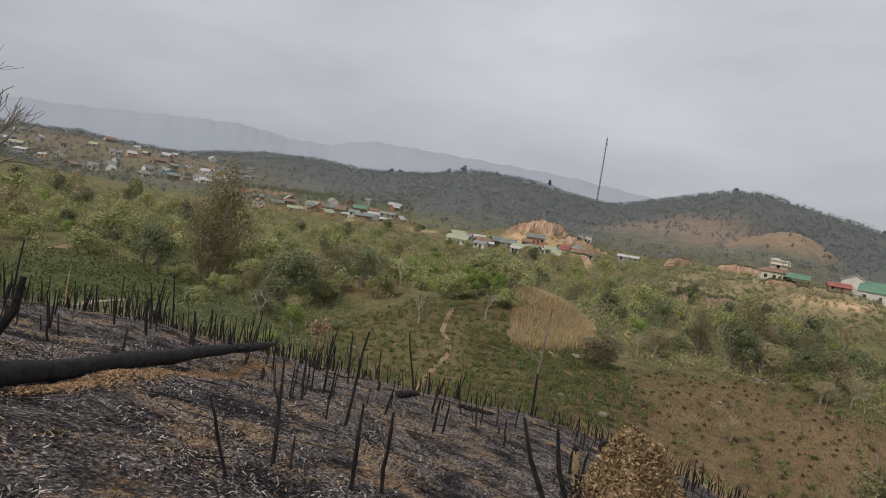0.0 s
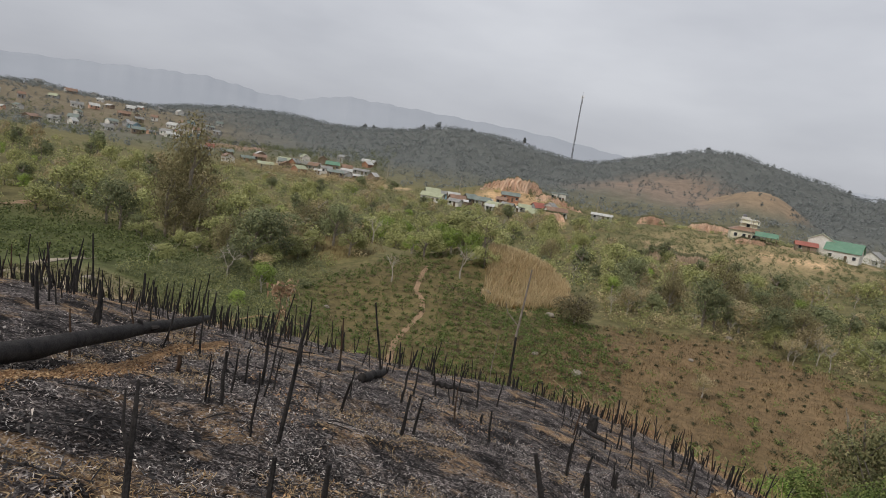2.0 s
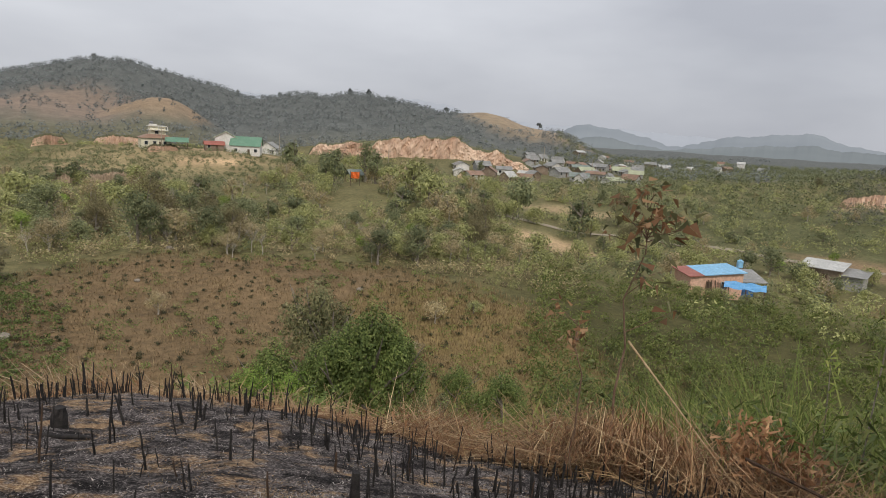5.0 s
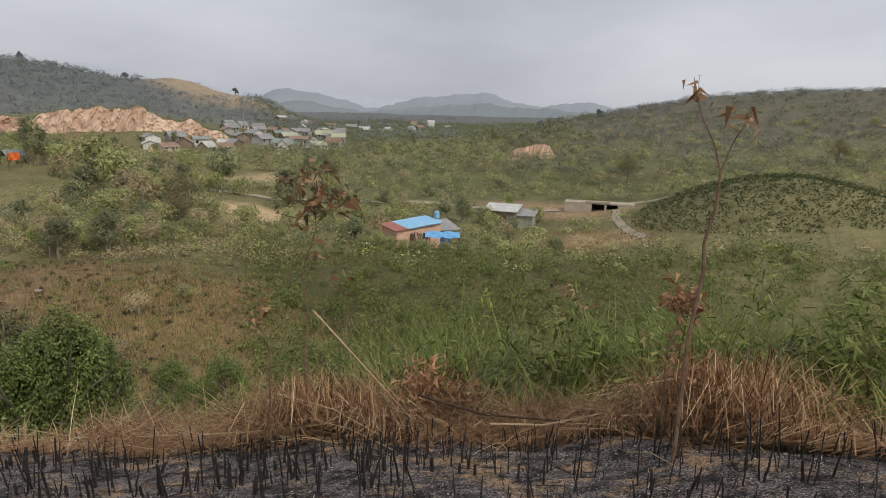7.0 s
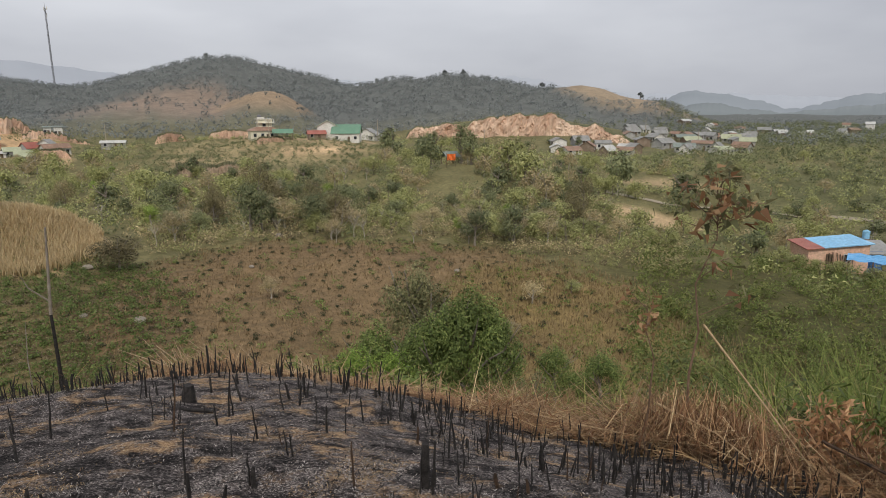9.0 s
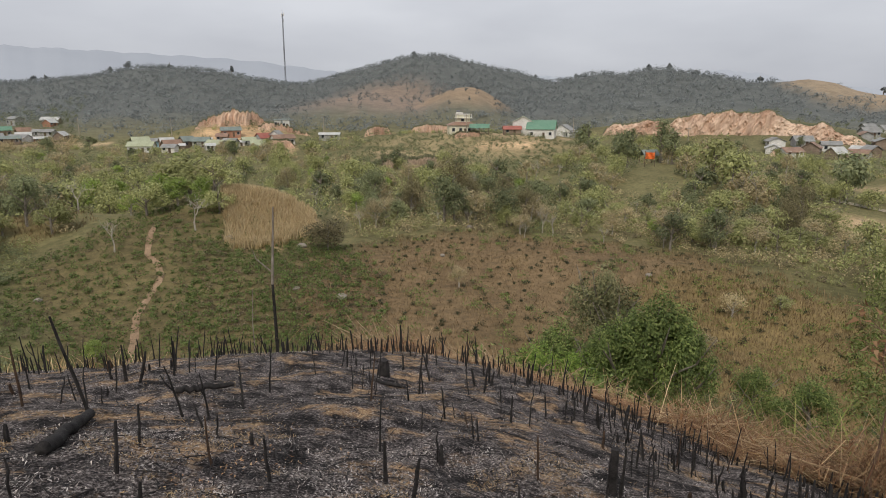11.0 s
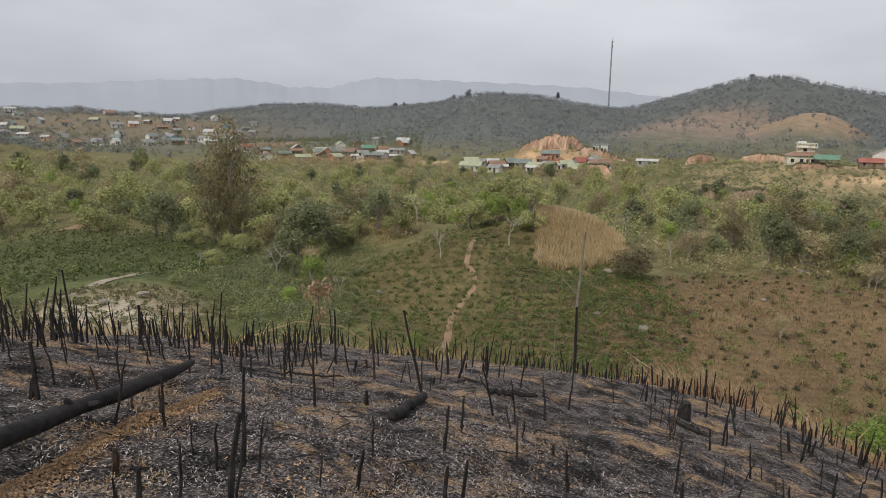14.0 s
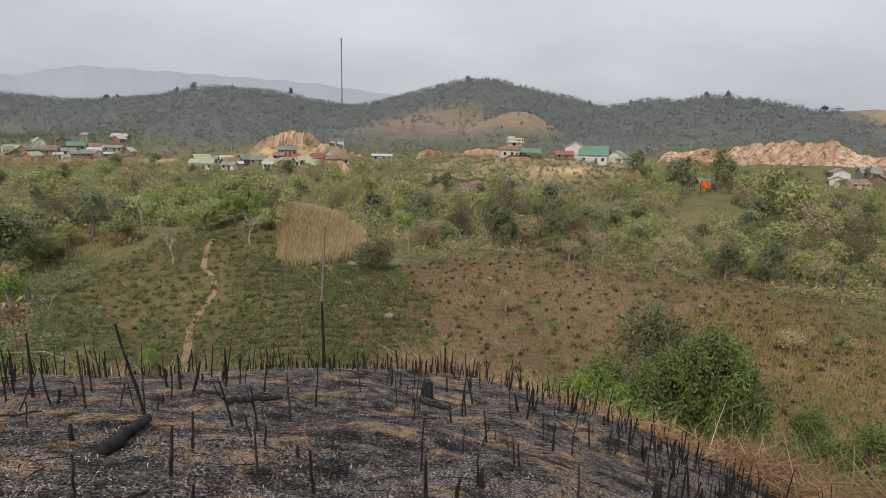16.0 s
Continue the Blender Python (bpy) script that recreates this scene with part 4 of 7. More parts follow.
x, y, z, g = rows_of(COFFEE, 1.9, 1.25, 64, 0.05)
k = inside(x, y, -46.5, 55, 18, 12) < 0
clumps("coffee_bushes", x[k], y[k], z[k], g, 22, 0.85, 1.1, 0.32, M_LEAF_DARK, "dense dark green coffee bushes in rows", "shrubs")
M_CROP = leaf_mat("crop_leaf", [(0.0, (0.060, 0.088, 0.024)), (0.5, (0.120, 0.165, 0.045)), (1.0, (0.200, 0.245, 0.080))])
for field, seed in ((FIELD_A, 41), (FIELD_B, 42)):
    x, y, z, g = rows_of(field, 1.55, 0.62, seed, 0.1)
    clumps("crop_rows", x, y, z, g, 30, 0.44, 0.6, 0.18, M_CROP, "rows of low green crop bushes with soil between", "crop")
    x, y, z, g = scatter(1100, field[0] - 22, field[0] + 22, 40, 92, within(field), seed + 5)
    clumps("dry_weeds", x, y, z, g, 14, 0.6, 0.28, 0.16, M_LEAF_BROWN, "dry brown weeds between the crop rows", "weeds")
M_BUSH = leaf_mat("field_bush", [(0.0, (0.045, 0.050, 0.024)), (0.5, (0.075, 0.080, 0.038)), (1.0, (0.125, 0.125, 0.060))])
x, y, z, g = rows_of(FIELD_C, 2.1, 1.3, 43, 0.4, 0.34)
clumps("young_bushes", x, y, z, g, 56, 0.36, 0.42, 0.13, M_BUSH, "rows of small dark bushes in a brown field", "shrubs", inner=0.0)
x, y, z, g = scatter(240, -12, 48, 38, 92, within(FIELD_C), 48)
clumps("green_weeds", x, y, z, g, 60, 0.7, 0.7, 0.15, M_LEAF, "scattered green weeds in the brown field", "weeds")
x, y, z, g = scatter(420, -12, 48, 38, 92, within(FIELD_C), 49)
tufts("pale_grass", x, y, z, g, 16, 0.5, 0.45, 0.04, M_DRYGRASS, "pale dry grass tufts in the fallow field", "grass")
x, y, z, g = scatter(5200, -12, 48, 38, 92, within(FIELD_C), 44)
tufts("dry_grass", x, y, z, g, 5, 0.5, 0.2, 0.05, M_FALLOW, "brown dry grass covering the fallow field", "grass")
x, y, z, g = scatter(2300, 18, 60, 26, 82, within(YELLOW_1, (30, 40, 9, 9)), 45)
tufts("yellow_grass", x, y, z, g, 8, 0.5, 0.5, 0.05, M_DRYGRASS, "yellowing grass at the fallow field's end", "grass")
x, y, z, g = scatter(260, 18, 60, 26, 82, within(YELLOW_1, (30, 40, 9, 9)), 46)
clumps("green_weeds", x, y, z, g, 24, 0.6, 0.6, 0.16, M_GRASS, "green weeds among yellowing grass", "weeds")
# tall dry reeds on the knoll
x, y, z, g = scatter(4200, -9.6, 1, 74, 101, within(REEDS), 47)
b = np.column_stack([x, y, z])
b = np.repeat(b, 3, 0) + g.normal(0, 0.12, (len(b) * 3, 3)) * (1, 1, 0)
stuff(quads_object("dry_reeds", blades(b, g.uniform(0.7, 1.3, len(b)), 0.12, 0.5, g), BLADE, M_REED), "tall pale brown dry reeds covering a knoll", "reeds")
# woods on the hills
x, y = [], []
g = np.random.default_rng(51)
a, r = np.radians(g.uniform(-72, 62, 90000)), g.uniform(330, 960, 90000)
x, y = r * np.sin(a), r * np.cos(a)
hill = rises(x, y, HILLS, 3.0)
bare = np.maximum.reduce([inside(x, y, *o) for o in ((2.5, 500, 110, 60), (11.5, 490, 80, 34), (40.5, 600, 60, 44), (-40, 520, 160, 150), (43, 330, 70, 60), (32, 310, 20, 55), (-8, 300, 40, 34), (-27, 345, 60, 50))])
k = (bare < 0.08 * wave(x, y, 60, 11)) & (g.uniform(size=len(x)) < np.clip(0.15 + hill / 34, 0, 1))
x, y = x[k][:14500], y[k][:14500]
clumps("woodland", x, y, height(x, y), g, 19, 2.7, 4.0, 1.1, M_HAZED_WOOD, "forest on the hills across the valley, greyed as if by haze", "forest", 0.0)
# scattered trees on the bare hills
x, y, z, g = scatter(420, -60, 62, 430, 700, within((2.5, 500, 110, 60), (11.5, 490, 80, 34), (-40, 520, 160, 150)), 52)
clumps("woodland", x, y, z, g, 16, 2.0, 4.4, 1.2, M_HAZED_WOOD, "scattered trees on bare brown hills", "forest", 0.0)
x, y, z, g = scatter(520, -54, -19, 335, 560, lambda x, y, g: np.ones(len(x), bool), 54)
clumps("scrub", x, y, z, g, 60, 2.0, 3.8, 0.55, M_HAZED_DARK, "green garden trees among the village houses")
x, y, z, g = scatter(260, 34, 58, 250, 480, lambda x, y, g: np.ones(len(x), bool), 55)
clumps("scrub", x, y, z, g, 60, 1.8, 3.4, 0.48, M_HAZED_DARK, "green garden trees among the village houses")
x, y, z, g = scatter(90, -17, 2, 272, 330, lambda x, y, g: np.ones(len(x), bool), 56)
clumps("scrub", x, y, z, g, 60, 1.6, 2.8, 0.42, M_HAZED_DARK, "green garden trees among the village houses")
x, y, z, g = scatter(2600, 45, 74, 190, 760, cut_out((43, 330, 60, 60), (72, 200, 30, 30), (69, 235, 14, 14)), 59)
clumps("woodland", x, y, z, g, 46, 2.5, 3.6, 0.72, M_HAZED_DARK, "dark green trees filling the flat valley", "forest", inner=0.5)
# leaf tones greyed in place of haze over this hill
M_HILL_SCRUB = leaf_mat("hill_scrub", [(0.0, (0.125, 0.126, 0.102)), (0.6, (0.165, 0.165, 0.132)), (1.0, (0.210, 0.208, 0.165))])
x, y, z, g = scatter(1700, 66, 104, 190, 440, lambda x, y, g: np.ones(len(x), bool), 57)
clumps("woodland", x, y, z, g, 44, 2.2, 2.4, 0.5, M_HILL_SCRUB, "low scrub on the dark hill beyond the road", "shrubs")
x, y, z, g = scatter(260, -34, -20, 300, 345, lambda x, y, g: np.ones(len(x), bool), 58)
clumps("scrub", x, y, z, g, 60, 1.9, 2.6, 0.5, M_HAZED_OLIVE, "dull green garden bushes below the upper village", inner=0.5)
x, y, z, g = scatter(190, -34, -20, 345, 440, lambda x, y, g: np.ones(len(x), bool), 65)
clumps("scrub", x, y, z, g, 60, 2.0, 4.4, 0.5, M_HAZED_DARK, "dark garden trees among the upper village houses", inner=0.5)
# tea on the knoll by the road
x, y, z, g = scatter(420, 66, 86, 92, 136, within((75.5, 117, 14, 12)), 68)
tufts("dry_grass", x, y, z, g, 14, 0.6, 0.4, 0.06, M_DRYGRASS, "dry grass and weeds on bare ground by the track")
x, y, z, g = rows_of((88, 138, 32, 24), 2.1, 1.1, 53, 0.06)
clumps("tea_bushes", x, y, z, g, 18, 0.85, 1.0, 0.36, M_LEAF_DARK, "dense dark green bushes in rows on a knoll", "shrubs")

# ---------------------------------------------------------------- the burn: charred stems, logs, ash and straw


def stem_mesh(tall, thick, bend, seed, snapped=True):
    g = np.random.default_rng(seed)
    n = 5
    path = [(bend * 0.6 * (i / n) ** 1.2 * tall + g.normal() * 0.0035 * (i > 0), g.normal() * 0.0035 * (i > 0), -0.08 + (tall + 0.08) * i / n) for i in range(n + 1)]
    rad = [thick * (1.15 - 0.4 * i / n) * g.uniform(0.88, 1.12) for i in range(n + 1)]
    rad = [0.72 * q for q in rad]
    rad[-1] *= 0.75
    v, f = tube(path, rad, 6, g, 0.18)
    if tall > 0.45 and seed % 5 == 0:
        z0 = tall * 0.55
        v2, f2 = tube([(bend * 0.4 * tall, 0, z0), (bend * 0.4 * tall + 0.05, 0.04, z0 + 0.1), (bend * 0.4 * tall + 0.08, 0.05, z0 + 0.22)], [thick * 0.5, thick * 0.4, thick * 0.2], 5, g, 0.1)
        v, f = joined([(v, f), (v2, f2)])
    return v, f


STEMS = []
for i in range(14):
    tl, th, bd = [(0.22, 0.014, 0.1), (0.3, 0.013, -0.15), (0.35, 0.018, 0.2), (0.42, 0.015, 0.05), (0.5, 0.017, -0.1), (0.58, 0.016, 0.22), (0.66, 0.019, 0.05),
                  (0.75, 0.018, -0.2), (0.85, 0.02, 0.1), (0.28, 0.03, 0.05), (0.38, 0.024, -0.05), (0.5, 0.028, 0.12), (0.18, 0.035, 0.0), (0.45, 0.012, 0.4)][i]
    v, f = stem_mesh(tl, th, bd, 60 + i)
    me = bpy.data.meshes.new("burnt_stem")
    me.from_pydata([tuple(p) for p in v], [], f)
    me.materials.append(M_CHAR if i % 3 else M_CHAR_BROWN)
    STEMS.append((me, tl))


def burnt_stem(x, y, k, turn, size=1.0, tip=0.0):
    ob = new("burnt_sapling", STEMS[k][0])
    ob.matrix_basis = pose(x, y, ground_at(x, y), tip, 0, turn) @ Matrix.Scale(size, 4)
    return tagged(ob, "blackened burnt sapling standing bare in ash", "burnt plant", "burnt saplings on the slope")


# stems that stand out: place, height, lean sideways
MARKED = [(-2.1, 2.4, 0.45, 0), (-2.46, 2.71, 0.32, 0), (-3.38, 3.27, 0.22, 0), (-2.32, 6.0, 1.0, -0.28), (-2.3, 5.9, 0.46, 0), (-4.06, 7.29, 0.78, 0.1), (-3.82, 6.58, 0.44, 0.1), (-1.72, 3.12, 0.34, 0.08),
          (-1.83, 3.6, 0.3, 0), (-1.47, 4.15, 0.36, 0), (-1.58, 6.36, 0.6, 0.06), (-0.94, 4.45, 0.4, 0), (-0.51, 4.25, 0.36, 0), (-1.06, 6.75, 0.36, 0.13), (2.18, 4.36, 0.5, 0), (0.82, 5.14, 0.32, 0),
          (1.63, 4.77, 0.42, 0), (-1.45, 1.43, 0.82, 0.06), (-1.6, 1.35, 0.44, 0), (-2.0, 1.65, 0.36, -0.09), (-1.03, -0.24, 0.2, 0), (-1.12, -0.72, 0.46, 0.04), (-0.58, 0.07, 0.5, 0.02), (-0.7, -0.1, 0.52, 0.02), (-1.11, -0.32, 0.6, 0.1)]
stem_spots = []
for x, y, tl, lean in MARKED:
    k = min(range(14), key=lambda i: abs(STEMS[i][1] - tl) + (0.2 if i in (9, 12) else 0))
    burnt_stem(x, y, k, 0, tl / STEMS[k][1], 0).rotation_euler = (0, math.atan2(lean, tl), rng.uniform(0, 6))
    stem_spots.append((x, y))

sg = np.random.default_rng(77)
PATH_XY = np.array([(0.63, -3.43), (0.45, -2.9), (0.36, -2.3), (0.22, -1.9), (0.2, -1.4), (0.1, -0.7), (0.0, 0.0), (0.13, 0.75)])
near_stems, far_stems = [], []
while len(near_stems) + len(far_stems) < 1500:
    az = sg.uniform(-88, 106)
    x0 = np.array([polar(az, 1.0)])
    reach = float(burn_reach(x0[:, 0], x0[:, 1])[0])
    f = sg.uniform(0, 1) ** 0.5
    if sg.uniform() < (0.4 if az < 20 else 0.2):
        f = sg.uniform(0.78, 1.03)
    r = 1.6 + (reach - 1.6) * f
    if sg.uniform() < 0.12:
        az, r = sg.uniform(-75, -30), sg.uniform(7.5, 13)
    if az < -55:
        r = min(r, 12)
    x, y = polar(az, r)
    if np.min(np.hypot(PATH_XY[:, 0] - x, PATH_XY[:, 1] - y)) < 1.5 or (wave(np.array([x]), np.array([y]), 3.1, 12)[0] < -0.35):
        continue
    (near_stems if len(near_stems) < 300 and sg.uniform() < 0.42 else far_stems).append((x, y, f))
pieces = []
for x, y, f in near_stems:
    k = int(sg.choice(14, p=np.array([9, 9, 9, 9, 8, 6, 5, 3, 2, 5, 6, 3, 4, 6]) / 84))
    if math.hypot(x, y) < 6.5:
        k = int(sg.choice([0, 1, 2, 3, 10, 12]))
    burnt_stem(x, y, k, sg.uniform(0, 360), sg.uniform(0.75, 1.25) * (0.72 if bearing(x, y) > 28 else 1), sg.normal() * 7)
for x, y, f in far_stems:
    k = int(sg.choice(14, p=np.array([9, 9, 9, 9, 8, 6, 5, 3, 2, 5, 6, 3, 4, 6]) / 84))
    m = pose(x, y, ground_at(x, y), sg.normal() * 7, 0, sg.uniform(0, 360)) @ Matrix.Scale(sg.uniform(0.6, 1.05) * (0.72 if bearing(x, y) > 28 else 1), 4)
    pieces.append(([m @ v.co for v in STEMS[k][0].vertices], [tuple(p.vertices) for p in STEMS[k][0].polygons]))
# the thick row of taller stems above the fallen log
for i in range(80):
    x, y = polar(sg.uniform(-78, -33), sg.uniform(6.2, 10.8))
    k = int(sg.choice([3, 4, 5, 6, 7, 8, 10, 11]))
    m = pose(x, y, ground_at(x, y), sg.normal() * 9, 0, sg.uniform(0, 360)) @ Matrix.Scale(sg.uniform(0.4, 0.75), 4)
    pieces.append(([m @ v.co for v in STEMS[k][0].vertices], [tuple(p.vertices) for p in STEMS[k][0].polygons]))
# short stubs on the brow of the burn
for i in range(240):
    az = sg.uniform(-8, 62)
    x0, y0 = polar(az, 1.0)
    x, y = polar(az, float(burn_reach(np.array([x0]), np.array([y0]))[0]) * sg.uniform(0.6, 1.0))
    k = int(sg.choice([0, 1, 2, 3, 9, 10, 12]))
    m = pose(x, y, ground_at(x, y), sg.normal() * 8, 0, sg.uniform(0, 360)) @ Matrix.Scale(sg.uniform(0.7, 1.15), 4)
    pieces.append(([m @ v.co for v in STEMS[k][0].vertices], [tuple(p.vertices) for p in STEMS[k][0].polygons]))
v, f = joined(pieces)
stuff(mesh_object("burnt_stubble", v, f, M_CHAR), "thicket of blackened stubble at the burn's rim", "stubble")


def charred_log(name, a, b, r0, r1, seed, label, knots=3):
    """A burnt trunk lying between two places, with lumps, a broken end and branch stubs."""
    g = np.random.default_rng(seed)
    a, b = Vector(a), Vector(b)
    t = thing(name, label, "log")
    n = 14
    path = [a.lerp(b, i / n) + Vector((g.normal() * 0.012, g.normal() * 0.012, g.normal() * 0.010)) for i in range(n + 1)]
    rad = [(r0 + (r1 - r0) * i / n) * g.uniform(0.92, 1.08) for i in range(n + 1)]
    rad[-1] *= 0.55
    part("trunk", tube(path, rad, 12, g, 0.07), M_CHAR, t, smooth=True)
    for k in range(knots):
        f = g.uniform(0.15, 0.9)
        p = a.lerp(b, f)
        d = Vector((g.normal(), g.normal(), abs(g.normal()) * 0.5)).normalized()
        r = r0 + (r1 - r0) * f
        part("branch_stub", tube([p, p + d * r * 1.5, p + d * r * 2.0], [r * 0.5, r * 0.4, r * 0.2], 7, g, 0.1), M_CHAR, t)
    return t


def on_ground(x, y, up=0.0):
    return (x, y, ground_at(x, y) + up)


charred_log("fallen_log", (-2.42, -1.15, 0.64), (-3.86, 4.22, -0.44), 0.07, 0.05, 71, "long charred tree trunk lying across the burnt ground", 5)
charred_log("fallen_log", on_ground(-2.06, 4.55, 0.05), on_ground(-2.2, 5.75, 0.09), 0.052, 0.042, 72, "short charred log lying in ash", 2)
charred_log("fallen_log", on_ground(-4.3, 6.0, 0.01), on_ground(-3.5, 6.4, 0.02), 0.015, 0.012, 73, "thin charred branch lying in ash", 1)
charred_log("fallen_log", on_ground(-0.6, 9.8, 0.02), on_ground(0.9, 8.6, 0.02), 0.034, 0.026, 74, "charred log lying down the burnt slope", 2)
charred_log("fallen_log", on_ground(-1.9, 7.4, 0.06), on_ground(-1.3, 7.7, 0.1), 0.04, 0.03, 75, "short charred log lying in ash", 1)


def stump(x, y, r, tall, seed, label):
    g = np.random.default_rng(seed)
    t = thing("tree_stump", label, "stump")
    z = ground_at(x, y)
    part("trunk", tube([(x, y, z - 0.1), (x, y, z + 0.03), (x, y, z + tall * 0.6), (x + 0.01, y, z + tall)], [r * 1.4, r * 1.15, r, r * 0.8], 11, g, 0.12), M_CHAR, t)
    return t


stump(0.66, 9.6, 0.09, 0.28, 81, "blackened tree stump on the burnt slope")
stump(2.2, 4.55, 0.04, 0.42, 82, "thin blackened stump on the burnt slope")
stump(-2.75, -0.75, 0.022, 0.6, 83, "charred broken stump beside the fallen log")


def forked_stump():
    """A burnt fork leaning over the log."""
    t = thing("forked_stump", "charred forked trunk leaning beside the fallen log", "stump")
    x, y = -2.53, -0.98
    z = ground_at(x, y)
    g = np.random.default_rng(84)
    part("trunk", tube([(x, y, z - 0.1), (x + 0.03, y, z + 0.2), (x + 0.14, y + 0.06, z + 0.42), (x + 0.17, y + 0.07, z + 0.6)], [0.034, 0.028, 0.024, 0.016], 9, g, 0.1), M_CHAR, t)
    part("branch", tube([(x + 0.05, y, z + 0.25), (x + 0.05, y - 0.02, z + 0.4), (x + 0.06, y - 0.02, z + 0.52)], [0.022, 0.018, 0.012], 8, g, 0.1), M_CHAR, t)


forked_stump()


def cut_trunk():
    """Leaning half-burnt trunk with bare wood above, and the charred fork beside it."""
    x, y = 0.50, 0.66
    z = ground_at(x, y)
    g = np.random.default_rng(85)
    t = thing("broken_trunk", "half-burnt broken trunk with bare pale wood", "stump")
    part("charred_base", tube([(x + 0.16, y, z - 0.05), (x + 0.10, y, z + 0.22), (x + 0.04, y, z + 0.36)], [0.034, 0.029, 0.025], 9, g, 0.16), M_CHAR, t)
    part("bare_wood", tube([(x + 0.045, y, z + 0.34), (x, y, z + 0.52), (x - 0.02, y, z + 0.68)], [0.025, 0.023, 0.018], 9, g, 0.16), M_CUT, t, "bare pale wood")
    part("charred_tip", tube([(x - 0.018, y, z + 0.665), (x - 0.022, y, z + 0.69), (x - 0.03, y, z + 0.715)], [0.0182, 0.015, 0.008], 7, g, 0.2), M_CHAR, t)
    for dx, lean, tl in ((-0.17, -0.22, 0.78), (-0.04, -0.12, 0.76)):
        o = thing("charred_sapling", "thin charred sapling leaning in the ash", "burnt plant")
        part("trunk", tube([(x + dx + 0.1, y + 0.1, z - 0.05), (x + dx + 0.06 + lean * 0.3, y + 0.1, z + tl * 0.33), (x + dx + lean * 0.62, y + 0.1, z + tl * 0.66), (x + dx + lean, y + 0.1, z + tl)], [0.024, 0.019, 0.016, 0.010], 8, g, 0.18), M_CHAR, o)


cut_trunk()


M_HEAP = leaf_mat("heap_leaves", [(0.0, (0.120, 0.072, 0.036)), (0.5, (0.285, 0.190, 0.102)), (1.0, (0.540, 0.410, 0.245))], 0.85, 0.1)


def straw_mound():
    """Unburnt heap of straw and leaves beside the way."""
    cx, cy = 0.84, 0.24
    g = np.random.default_rng(86)
    n = 26
    verts, faces = [(cx, cy, ground_at(cx, cy) + 0.98)], []
    for k in range(1, 8):
        for i in range(n):
            a = 2 * math.pi * i / n
            r = 0.42 * k / 7 * (1 + 0.12 * math.sin(3 * a + 1))
            x, y = cx + r * math.cos(a), cy + r * math.sin(a)
            verts.append((x, y, ground_at(x, y) + 0.98 * (1 - (k / 7) ** 2.2) + g.normal() * 0.02 - 0.03))
    for i in range(n):
        faces.append((0, 1 + i, 1 + (i + 1) % n))
        for k in range(6):
            a, b = 1 + k * n + i, 1 + k * n + (i + 1) % n
            faces.append((a, a + n, b + n, b))
    t = thing("straw_heap", "heap of dry leaves and straw beside the burn", "straw")
    part("core", (verts, faces), M_HEAP, t)
    vv = np.array(verts)
    one = g.integers(1, len(vv) - n - 1, 30000)
    f, h = g.uniform(0, 1, (30000, 1)), g.uniform(0, 1, (30000, 1))
    v = (vv[one] * (1 - f) + vv[one + 1] * f) * (1 - h) + vv[one + n] * h + g.normal(0, 0.014, (30000, 3))
    v = v[np.abs(vv[one + 1] - vv[one]).max(1) < 0.25]
    quads_object("dry_leaves", leaves(v, 0.030, 0.013, g), LEAF, M_HEAP, t)
    low = vv[(vv[:, 0] < cx - 0.08) & (vv[:, 2] < ground_at(cx, cy) + 0.62)]
    v = low[g.choice(len(low), 2600)] + g.normal(0, 0.05, (2600, 3)) + np.array([-0.03, 0, 0.01])
    quads_object("charred_leaves", leaves(v, 0.03, 0.01, g), LEAF, M_CHAR, t)


straw_mound()

# ash flakes and straw bits on the burnt ground
g = np.random.default_rng(91)


def burn_points(n, r1=17.0, drift=-9.0):
    """Places on the burn: thin far down the slope, thick round the upper part where it is trodden."""
    m = n * 2 // 5
    a, r = np.radians(g.uniform(-95, 108, n - m)), 1.0 + (r1 - 1.0) * g.uniform(0, 1, n - m) ** 0.8
    x, y = np.concatenate([r * np.sin(a), g.uniform(-4.2, 2.6, m)]), np.concatenate([r * np.cos(a), g.uniform(-3.0, 5.5, m)])
    k = (np.hypot(x, y) < burn_reach(x, y)) & (np.hypot(x - 0.5, y + 3.3) > 0.5)
    k &= wave(x, y, 1.7, 27) + 0.8 * wave(x, y, 0.6, 28) + g.normal(0, 0.35, len(x)) > drift
    x, y = x[k], y[k]
    return np.column_stack([x, y, height(x, y)])


def litter(name, pts, ln, wd, lift, mat, label, category):
    n = len(pts)
    a = g.uniform(0, 6.283, n)
    t = np.stack([np.cos(a), np.sin(a), g.normal(0, 0.35, n)], 1)
    b = np.stack([-np.sin(a), np.cos(a), g.normal(0, 0.35, n)], 1)
    s = g.uniform(0.5, 1.5, (n, 1))
    c = pts + np.array([0, 0, 1]) * (lift * g.uniform(0.3, 1.2, (n, 1)))
    v = np.stack([c - t * s * ln / 2 - b * s * wd / 2, c - t * s * ln / 2 + b * s * wd / 2, c + t * s * ln / 2], 1).reshape(-1, 3)
    return stuff(quads_object(name, v, LEAF, mat), label, category)


